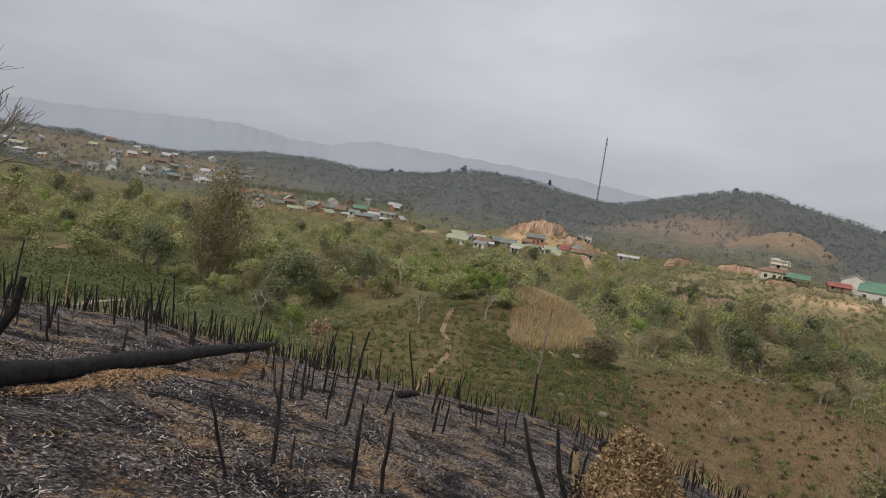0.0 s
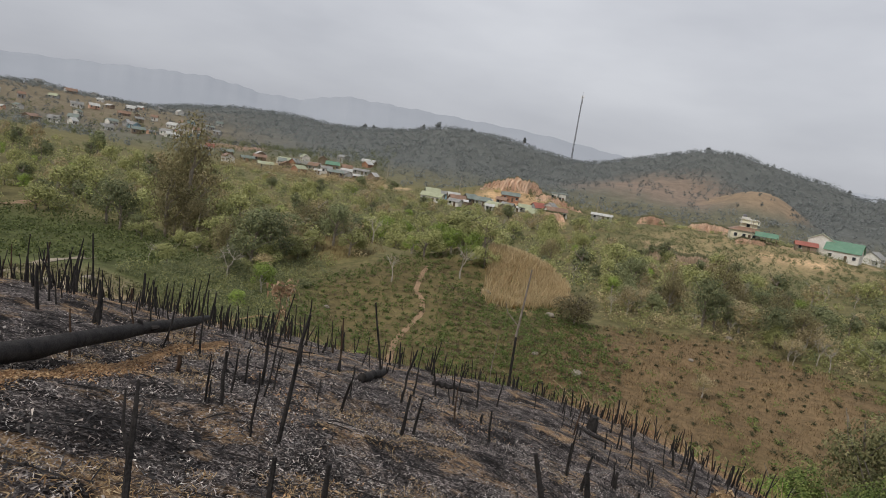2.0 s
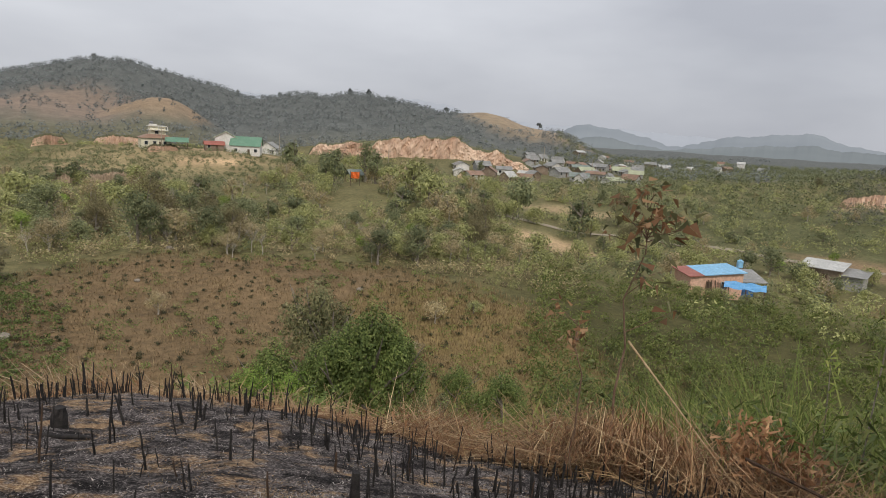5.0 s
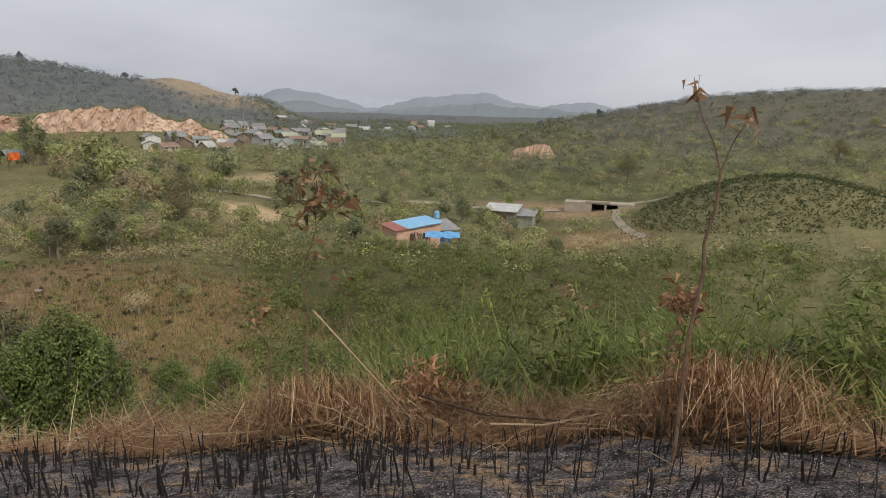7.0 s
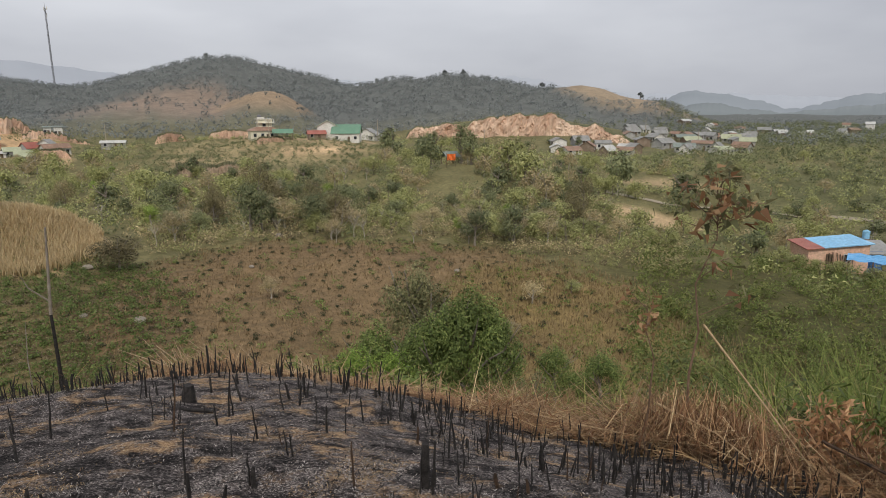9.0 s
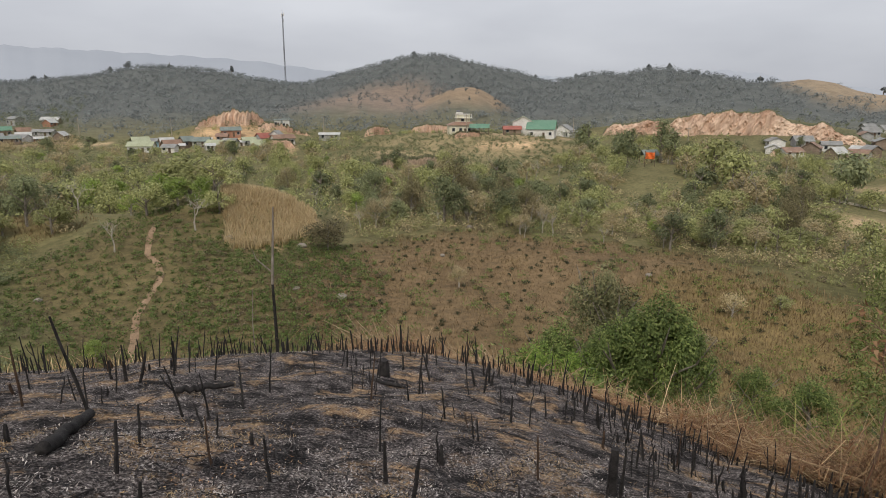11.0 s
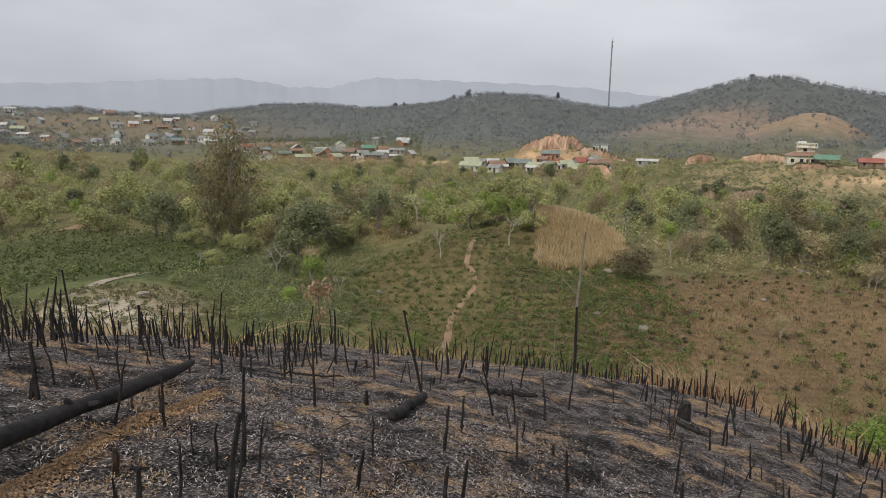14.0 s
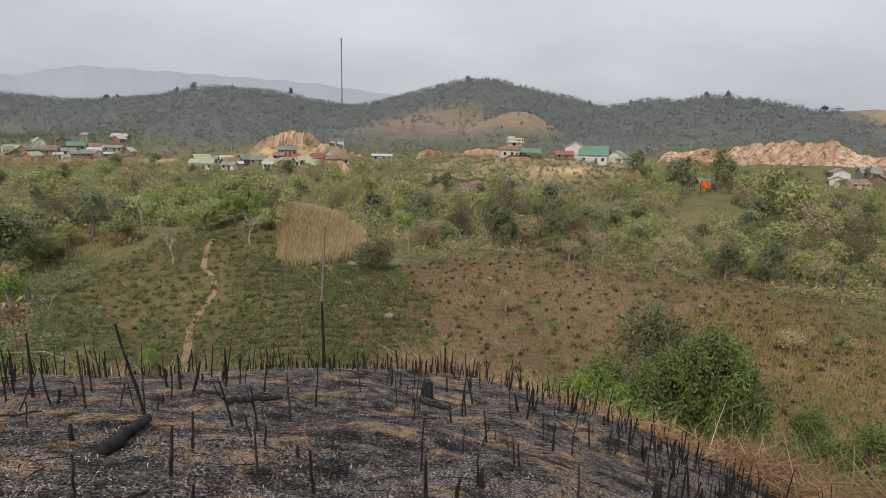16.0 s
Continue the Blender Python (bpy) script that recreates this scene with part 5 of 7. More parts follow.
M_ASH_PALE = leaf_mat("ash_flake", [(0.0, (0.060, 0.052, 0.050)), (0.5, (0.190, 0.170, 0.163)), (1.0, (0.600, 0.555, 0.520))], 0.95, 0)
M_ASH_DARK = leaf_mat("char_flake", [(0.0, (0.008, 0.008, 0.009)), (0.7, (0.03, 0.028, 0.028)), (1.0, (0.07, 0.065, 0.062))], 0.8, 0)
litter("ash_flakes", burn_points(210000, 17.0, -0.05), 0.024, 0.0055, 0.012, M_ASH_PALE, "pale grey strands of burnt straw and ash", "ash")
M_LITTER = leaf_mat("scorched_leaf", [(0.0, (0.035, 0.028, 0.026)), (0.5, (0.105, 0.088, 0.080)), (0.85, (0.260, 0.222, 0.200)), (1.0, (0.480, 0.430, 0.390))], 0.95, 0)
litter("scorched_leaves", burn_points(90000, 17.0, -0.2), 0.026, 0.009, 0.016, M_LITTER, "grey-brown scorched leaves strewn over the ash", "leaves")
litter("char_flakes", burn_points(30000), 0.04, 0.011, 0.02, M_ASH_DARK, "black charred leaf scraps strewn over burnt ground", "char")
pts = burn_points(230000)
pts = pts[wave(pts[:, 0], pts[:, 1], 2.6, 14) + 0.7 * wave(pts[:, 0], pts[:, 1], 0.9, 15) > 0.36]
litter("straw_bits", pts[g.permutation(len(pts))[:75000]], 0.027, 0.005, 0.02, M_STRAW, "unburnt straw patches in the ash", "straw")


def twig_litter():
    """Thin charred twigs lying about."""
    out = []
    for p in burn_points(420, 12):
        a, ln = g.uniform(0, 6.28), g.uniform(0.10, 0.34)
        d = Vector((math.cos(a), math.sin(a), 0)) * ln
        q = Vector(p)
        e = q + d
        e.z = ground_at(e.x, e.y) + 0.02
        out.append(tube([q + Vector((0, 0, 0.012)), (q + e) / 2 + Vector((0, 0, 0.012)), e], [0.006, 0.005, 0.003], 4))
    v, f = joined(out)
    stuff(mesh_object("charred_twigs", v, f, M_CHAR), "charred twigs lying in the ash", "twigs")


twig_litter()


def earth_clods():
    """Bared orange earth and scorched straw strewn beside the fallen log."""
    n = 15000
    f = g.uniform(0.02, 1.0, n)
    x = -2.42 - 1.40 * f + 0.06 + np.abs(g.normal(0, 0.07, n)) * (0.6 + 0.9 * np.abs(np.sin(f * 9)))
    y = -1.0 + 5.3 * f + g.normal(0, 0.05, n)
    return np.column_stack([x, y, height(x, y)])


M_CLOD = leaf_mat("earth_clod", [(0.0, (0.13, 0.07, 0.035)), (0.5, (0.30, 0.175, 0.09)), (1.0, (0.50, 0.35, 0.20))], 0.95, 0)
litter("earth_clods", earth_clods(), 0.02, 0.011, 0.02, M_CLOD, "crumbs of bared orange earth beside the log", "earth")
pts = burn_points(30000)
pts = pts[wave(pts[:, 0], pts[:, 1], 3.3, 17) + 0.5 * wave(pts[:, 0], pts[:, 1], 1.1, 18) > 0.62]
litter("earth_clods", pts[g.permutation(len(pts))[:9000]], 0.022, 0.011, 0.02, M_CLOD, "patches of bared orange earth in the ash", "earth")

# dry grass along the rim of the burn
a = np.radians(g.uniform(2, 110, 7500))
rr = burn_reach(np.sin(a), np.cos(a)) + np.abs(g.normal(0.0, 0.6, 7500))
keep = g.uniform(size=7500) < 0.2 + 0.5 * np.sin(np.degrees(a) * 0.9) + 0.3 * np.sin(np.degrees(a) * 2.3)
a, rr = a[keep], rr[keep]
b = np.column_stack([rr * np.sin(a), rr * np.cos(a)])
b = np.column_stack([b, height(b[:, 0], b[:, 1])])
stuff(quads_object("dry_grass", blades(b, g.uniform(0.12, 0.45, len(b)), 0.008, 2.2, g), BLADE, M_RIM), "dry yellow-brown grass along the burn's rim", "grass")
a = np.radians(g.uniform(-70, 2, 1200))
rr = burn_reach(np.sin(a), np.cos(a)) + np.abs(g.normal(0.3, 1.2, 1200))
b = np.column_stack([rr * np.sin(a), rr * np.cos(a)])
b = np.column_stack([b, height(b[:, 0], b[:, 1])])
stuff(quads_object("dry_grass", blades(b, g.uniform(0.2, 0.6, len(b)), 0.018, 0.9, g), BLADE, M_STRAW), "sparse dry grass along the burn's rim", "grass")


def heap(az, r, wide, tall, n, seed, label):
    """A tangle of dead stalks and straw."""
    g = np.random.default_rng(seed)
    cx, cy = polar(az, r)
    t = thing("dead_grass_heap", label, "straw")
    p = g.normal(0, 0.45, (n, 2)) * wide + (cx, cy)
    up = tall * np.exp(-((p - (cx, cy)) ** 2).sum(1) / wide ** 2) * g.uniform(0, 1, n)
    base = np.column_stack([p, height(p[:, 0], p[:, 1]) + up * 0.8])
    quads_object("straw", blades(base, g.uniform(0.10, 0.38, n), 0.007, 3.4, g), BLADE, M_RIM, t)
    k = n // 3
    quads_object("dead_leaves", leaves(base[:k] + g.normal(0, 0.08, (k, 3)), 0.16, 0.035, g, 0.5), LEAF, M_LEAF_DRY, t)
    stalks = []
    for i in range(80):
        q = Vector((cx + g.normal() * wide * 0.5, cy + g.normal() * wide * 0.5, 0))
        q.z = ground_at(q.x, q.y)
        a, ln = g.uniform(0, 6.28), g.uniform(0.6, 1.5) * max(1, tall)
        e = q + Vector((math.cos(a) * ln, math.sin(a) * ln, ln * g.uniform(0.05, 0.6)))
        stalks.append(tube([q, (q + e) / 2 + Vector((0, 0, 0.08)), e], [0.007, 0.006, 0.003], 5))
    tagged(part("stalk_tangle", joined(stalks), M_STRAW, t, "pale dry stalks"), kind="stuff")
    return t


heap(48, 10.6, 1.5, 1.2, 1500, 101, "tangled heap of dead brown grass and stalks")
heap(55, 10.2, 1.4, 1.0, 1300, 102, "tangled heap of dead brown grass and stalks")
heap(62, 9.9, 1.3, 0.6, 1100, 103, "low heap of dead brown grass beside the ash")
heap(71, 9.6, 1.3, 0.6, 1600, 107, "low heap of dead brown grass beside the ash")
heap(84, 9.0, 1.3, 0.9, 1400, 104, "tangled heap of reddish dead grass and stalks")
heap(36, 11.8, 1.4, 0.7, 1800, 105, "low heap of dead grass beside the ash")
heap(5.5, 16.6, 2.0, 0.8, 2600, 106, "heap of pale dry reeds at the burn's rim")


def strands(az0, az1, n, seed, spread, mat, label):
    """Long dead grass strands arching over one another along the burn's rim."""
    g = np.random.default_rng(seed)
    a = np.radians(g.uniform(az0, az1, n))
    r = burn_reach(np.sin(a), np.cos(a)) + 0.1 + np.abs(g.normal(0, spread, n))
    p0 = np.column_stack([r * np.sin(a), r * np.cos(a)])
    turn, ln = g.uniform(0, 6.283, n), g.uniform(0.45, 1.5, n)
    d = np.column_stack([np.cos(turn), np.sin(turn)]) * ln[:, None]
    side = np.column_stack([-np.sin(turn), np.cos(turn), np.zeros(n)]) * g.uniform(0.0022, 0.0048, n)[:, None]
    lump = np.clip(np.exp(-((np.degrees(a) - 51) / 7) ** 2) + np.exp(-((np.degrees(a) - 87) / 8) ** 2) + 0.12, 0, 1)
    rise = g.uniform(0.05, 0.5, n) * ln * (0.3 + 0.8 * lump)
    rows = []
    for f, up in ((0, 0.0), (0.33, 0.8), (0.66, 1.0), (1.0, 0.45)):
        q = p0 + d * f
        c = np.column_stack([q, height(q[:, 0], q[:, 1]) + 0.02 + rise * up + 0.85 * lump * lump * g.uniform(0, 1, n)])
        rows += [c - side, c + side]
    v = np.stack(rows, 1).reshape(-1, 3)
    stuff(quads_object("dead_strands", v, [(0, 1, 3, 2), (2, 3, 5, 4), (4, 5, 7, 6)], mat), label, "straw")


M_STRAND = leaf_mat("dead_strand", [(0.0, (0.11, 0.045, 0.02)), (0.5, (0.25, 0.135, 0.065)), (0.85, (0.40, 0.265, 0.14)), (1.0, (0.62, 0.48, 0.29))], 0.7, 0.15)
strands(36, 106, 7500, 127, 0.75, M_STRAND, "tangle of long dead grass strands at the burn's rim")
strands(1, 38, 6500, 128, 0.55, M_STRAND, "thin tangle of dead grass strands at the burn's rim")


def stick_tangle(az0, az1, out0, out1, n, seed, long, steep, mat, label):
    """Straight dead stalks fallen across one another every way, propped on those below."""
    g = np.random.default_rng(seed)
    t = thing("stalk_tangle", label, "straw")
    sticks = []
    for i in range(n):
        az = g.uniform(az0, az1)
        x0, y0 = polar(az, 1.0)
        r = float(burn_reach(np.array([x0]), np.array([y0]))[0]) + g.uniform(out0, out1)
        q = Vector((*polar(az, r), 0))
        q.z = ground_at(q.x, q.y) + g.uniform(0.0, 0.35)
        a, ln, up = g.uniform(0, 6.283), long * g.uniform(0.5, 1.3), steep * g.uniform(0, 1) ** 1.6
        e = q + Vector((math.cos(a) * math.cos(up), math.sin(a) * math.cos(up), math.sin(up))) * ln
        e.z = max(e.z, ground_at(e.x, e.y) + 0.05)
        w = g.uniform(0.003, 0.0075)
        sticks.append(tube([q, (q + e) / 2 + Vector(g.normal(size=3)) * 0.03 * ln, e], [w, w * 0.9, w * 0.5], 4))
    tagged(part("brushwood", joined(sticks), mat, t), kind="stuff")
    return t


stick_tangle(43, 66, 0.0, 1.8, 330, 141, 1.25, 1.0, M_CUT, "tangle of pale broken stalks fallen at the burn's rim")
stick_tangle(43, 66, 0.1, 2.0, 420, 142, 0.95, 1.3, M_TWIG, "tangle of brown dead stems at the burn's rim")
stick_tangle(64, 106, 0.0, 1.5, 300, 143, 0.9, 1.0, M_TWIG, "brown dead stems fallen beside the ash")
stick_tangle(8, 44, -0.2, 0.9, 380, 144, 0.8, 0.35, M_CUT, "pale straw stalks lying flat along the burn's rim")


def dead_bush(az, r, tall, n, seed, label):
    """A bunch of curled dead leaves hanging on broken stems."""
    g = np.random.default_rng(seed)
    x, y = polar(az, r)
    z = ground_at(x, y)
    t = thing("dead_bush", label, "dead plant")
    for i in range(9):
        a = g.uniform(0, 6.283)
        part("stem", tube([(x, y, z - 0.05), (x + 0.2 * math.cos(a), y + 0.2 * math.sin(a), z + tall * 0.6), (x + 0.45 * math.cos(a), y + 0.45 * math.sin(a), z + tall * g.uniform(0.7, 1.05))], [0.012, 0.009, 0.004], 5), M_TWIG, t)
    p = np.column_stack([g.normal(x, 0.22, n), g.normal(y, 0.22, n), z + tall * np.clip(g.normal(0.74, 0.2, n), 0.1, 1.1)])
    quads_object("dead_leaves", leaves(p, 0.15, 0.05, g, 0.8), LEAF, M_LEAF_DRY, t)
    return t


dead_bush(60.6, 9.9, 1.25, 420, 151, "bunch of curled reddish brown leaves on broken stems")
dead_bush(64.2, 9.6, 0.9, 240, 152, "small bunch of curled brown leaves on broken stems")
dead_bush(85, 8.9, 1.0, 380, 153, "bunch of curled reddish leaves beside the ash")


def stalk(name, pts, r, mat, label):
    t = thing(name, label, "stalk")
    v = [Vector(p) for p in pts]
    part("stem", tube(v, [r * (1 - 0.6 * i / (len(v) - 1)) for i in range(len(v))], 6), mat, t)
    return t


def off(az, r, up):
    x, y = polar(az, r)
    return (x, y, ground_at(x, y) + up)


# long fallen reeds
stalk("fallen_reed", [off(50.2, 10.4, 2.3), off(55, 9.8, 1.3), off(60.5, 9.0, 0.15)], 0.019, M_CUT, "long pale reed leaning over the dead grass")
stalk("fallen_reed", [off(47, 9.6, 0.9), off(52, 9.2, 0.5), off(57, 8.7, 0.1)], 0.018, M_CUT, "pale reed lying over the dead grass")
stalk("fallen_reed", [off(40, 9.8, 0.35), off(47, 9.5, 0.3), off(54, 9.2, 0.35)], 0.016, M_CUT, "thin pale reed lying across dead grass")
stalk("fallen_reed", [off(60, 9.3, 0.75), off(66, 8.9, 0.45), off(75, 8.5, 0.3)], 0.03, M_CHAR_BROWN, "scorched branch lying at the burn's rim")
stalk("fallen_reed", [off(67, 8.7, 0.35), off(72, 8.5, 0.33), off(78, 8.3, 0.35)], 0.02, M_CUT, "pale stick lying at the burn's rim")


def reed_fan():
    """A felled bush of pale reeds lying along the rim, its fine tips spread uphill."""
    g = np.random.default_rng(161)
    t = thing("fallen_reed_bush", "felled bush of pale dry reeds lying along the burn's rim", "dead plant")
    for name, n in (("main_stem_mass", 30), ("fine_brushwood", 130)):
        out = []
        for i in range(n):
            f = g.uniform(0, 1)
            az, r = 17 - 14.5 * f + g.normal() * 0.5, 14.7 + 2.5 * f + g.uniform(-0.4, 0.5)
            ln = g.uniform(3, 7.5) if name == "main_stem_mass" else g.uniform(1.5, 4.0)
            az2, r2 = az - ln * g.uniform(0.3, 1.0) + g.normal() * 1.2, r + 0.16 * ln + g.normal() * 0.5
            lift = g.uniform(0.05, 1.0) ** 1.4 * 1.5 * (0.4 + 0.8 * f)
            w = 0.017 if name == "main_stem_mass" else 0.009
            out.append(tube([off(az, r, 0.06), off((az + az2) / 2, (r + r2) / 2, lift * 0.55), off(az2, r2, lift)], [w, w * 0.8, w * 0.4], 4))
        tagged(part(name, joined(out), M_PALE_STALK, t), kind="stuff")


M_PALE_STALK = plain_mat("pale_stalk", (0.28, 0.20, 0.12), (0.50, 0.39, 0.26), 6.0, 0.85, 0.2)
reed_fan()
stalk("bent_reed", [off(-37, 15.5, 0.2), off(-32, 15.6, 0.75), off(-28, 15.4, 0.7), off(-25.5, 15, 0.3)], 0.018, M_CUT, "pale bent reed arching over the burn's rim")


def dead_pole():
    """Thin dead tree at the rim: charred below, pale above."""
    x, y = polar(-5.75, 20.5)
    z = ground_at(x, y)
    t = thing("dead_pole_tree", "thin dead trunk, charred below and pale above", "tree")
    g = np.random.default_rng(108)
    top = 1.6 - math.tan(radians(8.8)) * 20.5
    h = top - z
    part("charred_trunk", tube([(x, y, z - 0.2), (x - 0.02, y, z + h * 0.3), (x - 0.05, y, z + h * 0.56)], [0.066, 0.054, 0.042], 8, g, 0.1), M_CHAR, t)
    part("bare_trunk", tube([(x - 0.05, y, z + h * 0.55), (x + 0.03, y, z + h * 0.8), (x + 0.1, y, z + h)], [0.046, 0.036, 0.026], 8, g, 0.1), M_BARK, t)
    part("branch", tube([(x - 0.03, y, z + h * 0.62), (x - 0.5, y, z + h * 0.7), (x - 0.62, y, z + h * 0.76)], [0.025, 0.018, 0.01], 5), M_BARK, t)


dead_pole()
stalk("thin_stem", [off(-7.7, 18, 0), off(-7.8, 18, 1.4), off(-7.6, 18, 2.4)], 0.02, M_BARK, "thin bare stem at the burn's rim")
stalk("thin_stem", [off(-55.4, 14, 0), off(-55.5, 14, 0.8), off(-55.3, 14, 1.5)], 0.025, M_CUT, "thin pale stem at the burn's rim")

# ---------------------------------------------------------------- green slope right of the burn
n = 38000
a, rr = np.radians(g.uniform(38, 112, n)), g.uniform(0, 1, n) ** 0.75
reach = burn_reach(np.sin(a), np.cos(a))
rr = reach + 0.7 + rr * 20
b = np.column_stack([rr * np.sin(a), rr * np.cos(a)])
b = np.column_stack([b, height(b[:, 0], b[:, 1])])
lush = np.clip((np.degrees(a) - 40) / 14, 0.15, 1)
b = b[(g.uniform(size=n) < lush) & (wave(b[:, 0], b[:, 1], 3.7, 21) + 0.6 * wave(b[:, 0], b[:, 1], 1.6, 22) > -0.15)]
stuff(quads_object("tall_grass", blades(b, g.uniform(0.45, 1.35, len(b)), 0.032, 0.9, g), BLADE, M_GRASS), "tall lush green grass on the slope", "grass")
x, y, z, g2 = scatter(1300, 46, 112, 14, 50, lambda x, y, g: (np.hypot(x, y) > burn_reach(x, y) + 7.5 + 1.5 * wave(x, y, 5, 23)) & (wave(x, y, 7, 26) > -0.1), 117)
h = len(x) // 2
clumps("leafy_shrubs", x[:h], y[:h], z[:h], g2, 44, 0.6, 1.8, 0.26, M_SLOPE, "bright green long-leaved shrubs on the slope", slim=0.2, droop=0.7)
clumps("leafy_shrubs", x[h:], y[h:], z[h:], g2, 44, 0.6, 1.6, 0.24, M_LEAF, "green long-leaved shrubs on the slope", slim=0.2, droop=0.7)
for n, tl, mat, seed, label in ((90, 2.3, M_GRASS, 136, "tall arching green reed grass in clumps on the slope"), (70, 2.0, M_SLOPE, 137, "arching yellow-green reed grass in clumps on the slope"), (34, 1.7, M_DRYGRASS, 138, "arching half-dry reed grass in clumps on the slope")):
    x, y, z, g2 = scatter(n, 54, 112, 11, 24, lambda x, y, g: np.hypot(x, y) > burn_reach(x, y) + 2.2 + 2.0 * np.clip((66 - bearing(x, y)) / 12, 0, 1), seed)
    tufts("reed_grass", x, y, z, g2, 90, 0.34, tl, 0.028, mat, label)
# the third set is dark leaves put in as shade between the canes
for n, tl, mat, seed, label in ((150, 2.2, M_SLOPE, 131, "tall bright green cane-like growth on the slope"), (150, 2.0, M_GRASS, 132, "tall green cane-like growth on the slope"), (170, 1.5, M_LEAF_DARK, 133, "dark leaf clumps standing for shade among tall green canes")):
    x, y, z, g2 = scatter(n, 50, 112, 10.5, 28, lambda x, y, g: np.hypot(x, y) > burn_reach(x, y) + 1.7 + 0.6 * wave(x, y, 5, 23) + 2.5 * np.clip((62 - bearing(x, y)) / 12, 0, 1), seed)
    clumps("cane_growth", x, y, z, g2, 120, 0.75, tl, 0.26, mat, label, "shrubs", droop=0.9, slim=0.17)
x, y, z, g2 = scatter(190, 46, 112, 17, 66, lambda x, y, g: np.hypot(x, y) > burn_reach(x, y) + 6, 134)
clumps("tall_shrubs", x[:100], y[:100], z[:100], g2, 240, 1.2, 3.3, 0.24, M_SLOPE, "tall green shrubs on the slope below the burn", droop=0.8, slim=0.24)
clumps("tall_shrubs", x[100:], y[100:], z[100:], g2, 240, 1.3, 3.1, 0.24, M_LEAF_DARK, "tall dark shrubs on the slope below the burn", droop=0.6, slim=0.35)
x, y, z, g2 = scatter(420, 46, 112, 13, 60, lambda x, y, g: np.hypot(x, y) > burn_reach(x, y) + 3, 135)
tufts("dry_grass", x, y, z, g2, 24, 0.5, 1.1, 0.035, M_DRYGRASS, "half-dry tall grass among the green slope")
x, y, z, g2 = scatter(300, 44, 112, 11, 34, lambda x, y, g: np.hypot(x, y) > burn_reach(x, y) + 2.2, 111)
clumps("leafy_shrubs", x, y, z, g2, 70, 0.7, 1.5, 0.14, M_LEAF_DARK, "leafy green shrubs on the slope below the burn")
x, y, z, g2 = scatter(220, 44, 112, 11, 34, lambda x, y, g: np.hypot(x, y) > burn_reach(x, y) + 2.2, 112)
clumps("leafy_shrubs", x, y, z, g2, 60, 0.6, 1.7, 0.15, M_LEAF, "fresh green shrubs on the slope below the burn")
x, y, z, g2 = scatter(200, 44, 112, 11, 40, lambda x, y, g: np.hypot(x, y) > burn_reach(x, y) + 2.2, 115)
clumps("leafy_shrubs", x, y, z, g2, 60, 0.7, 1.3, 0.16, M_LEAF_OLIVE, "dull olive shrubs on the slope below the burn")
x, y, z, g2 = scatter(160, 44, 112, 11, 40, lambda x, y, g: np.hypot(x, y) > burn_reach(x, y) + 2.2, 116)
clumps("dry_shrubs", x, y, z, g2, 36, 0.7, 1.1, 0.14, M_LEAF_DRY, "brown dry shrubs among the green slope")
x, y, z, g2 = scatter(90, 8, 46, 14, 30, lambda x, y, g: np.hypot(x, y) > burn_reach(x, y) + 1.0, 113)
clumps("leafy_shrubs", x, y, z, g2, 60, 0.6, 0.9, 0.16, M_LEAF, "low green shrubs below the burn's rim")
x, y, z, g2 = scatter(420, 8, 46, 13, 34, lambda x, y, g: np.hypot(x, y) > burn_reach(x, y) + 0.6, 114)
b = np.repeat(np.column_stack([x, y, z]), 14, 0)
b[:, :2] += g2.normal(0, 0.25, (len(b), 2))
stuff(quads_object("wild_grass", blades(b, g2.uniform(0.3, 0.8, len(b)), 0.03, 0.8, g2), BLADE, M_DRYGRASS), "half-dry wild grass below the burn's rim", "grass")



def sapling(az, r, tall, seed, leaf, crowns, label, r0=0.03, bend=0.0, reddish=True, per=6, dry=M_LEAF_DRY):
    """A thin scorched sapling: stem, twigs and hanging red-brown leaves, each leaf cluster on a twig."""
    g = np.random.default_rng(seed)
    x, y = polar(az, r)
    z = ground_at(x, y)
    t = thing("scorched_sapling", label, "tree")
    side = Vector((math.cos(radians(az)), -math.sin(radians(az)), 0))
    path = [Vector((x, y, z - 0.1))]
    for k in range(1, 7):
        f = k / 6
        path.append(Vector((x, y, z + tall * f)) + side * (bend * f * f * tall + g.normal() * 0.02 * tall))
    twigs, pts = [tube(path, [r0 * (1 - 0.75 * k / 6) for k in range(7)], 6, g, 0.1)], []
    for k in range(crowns):
        f = g.uniform(0.45, 1.0) if k > crowns * 5 // 6 else g.uniform(0.84, 1.0)
        i = min(5, int(f * 6))
        p = path[i].lerp(path[i + 1], f * 6 - i)
        d = Vector((g.normal(), g.normal(), abs(g.normal()) * 0.7)).normalized() * tall * g.uniform(0.07, 0.20)
        twigs.append(tube([p, p + d * 0.6, p + d], [r0 * 0.3, r0 * 0.22, r0 * 0.12], 5))
        pts += [p + d * g.uniform(0.7, 1.05) + Vector(g.normal(size=3)) * leaf * 0.5 for _ in range(per)]
    part("trunk", twigs[0], M_TWIG, t)
    for tw in twigs[1:]:
        part("twig", tw, M_TWIG, t)
    pts = np.array(pts)
    quads_object("dry_leaves", leaves(pts[::2], leaf, leaf * 0.46, g, 0.5), LEAF, dry, t)
    quads_object("dull_leaves", leaves(pts[1::2], leaf, leaf * 0.46, g, 0.5), LEAF, dry if reddish else M_LEAF_OLIVE, t)
    return t


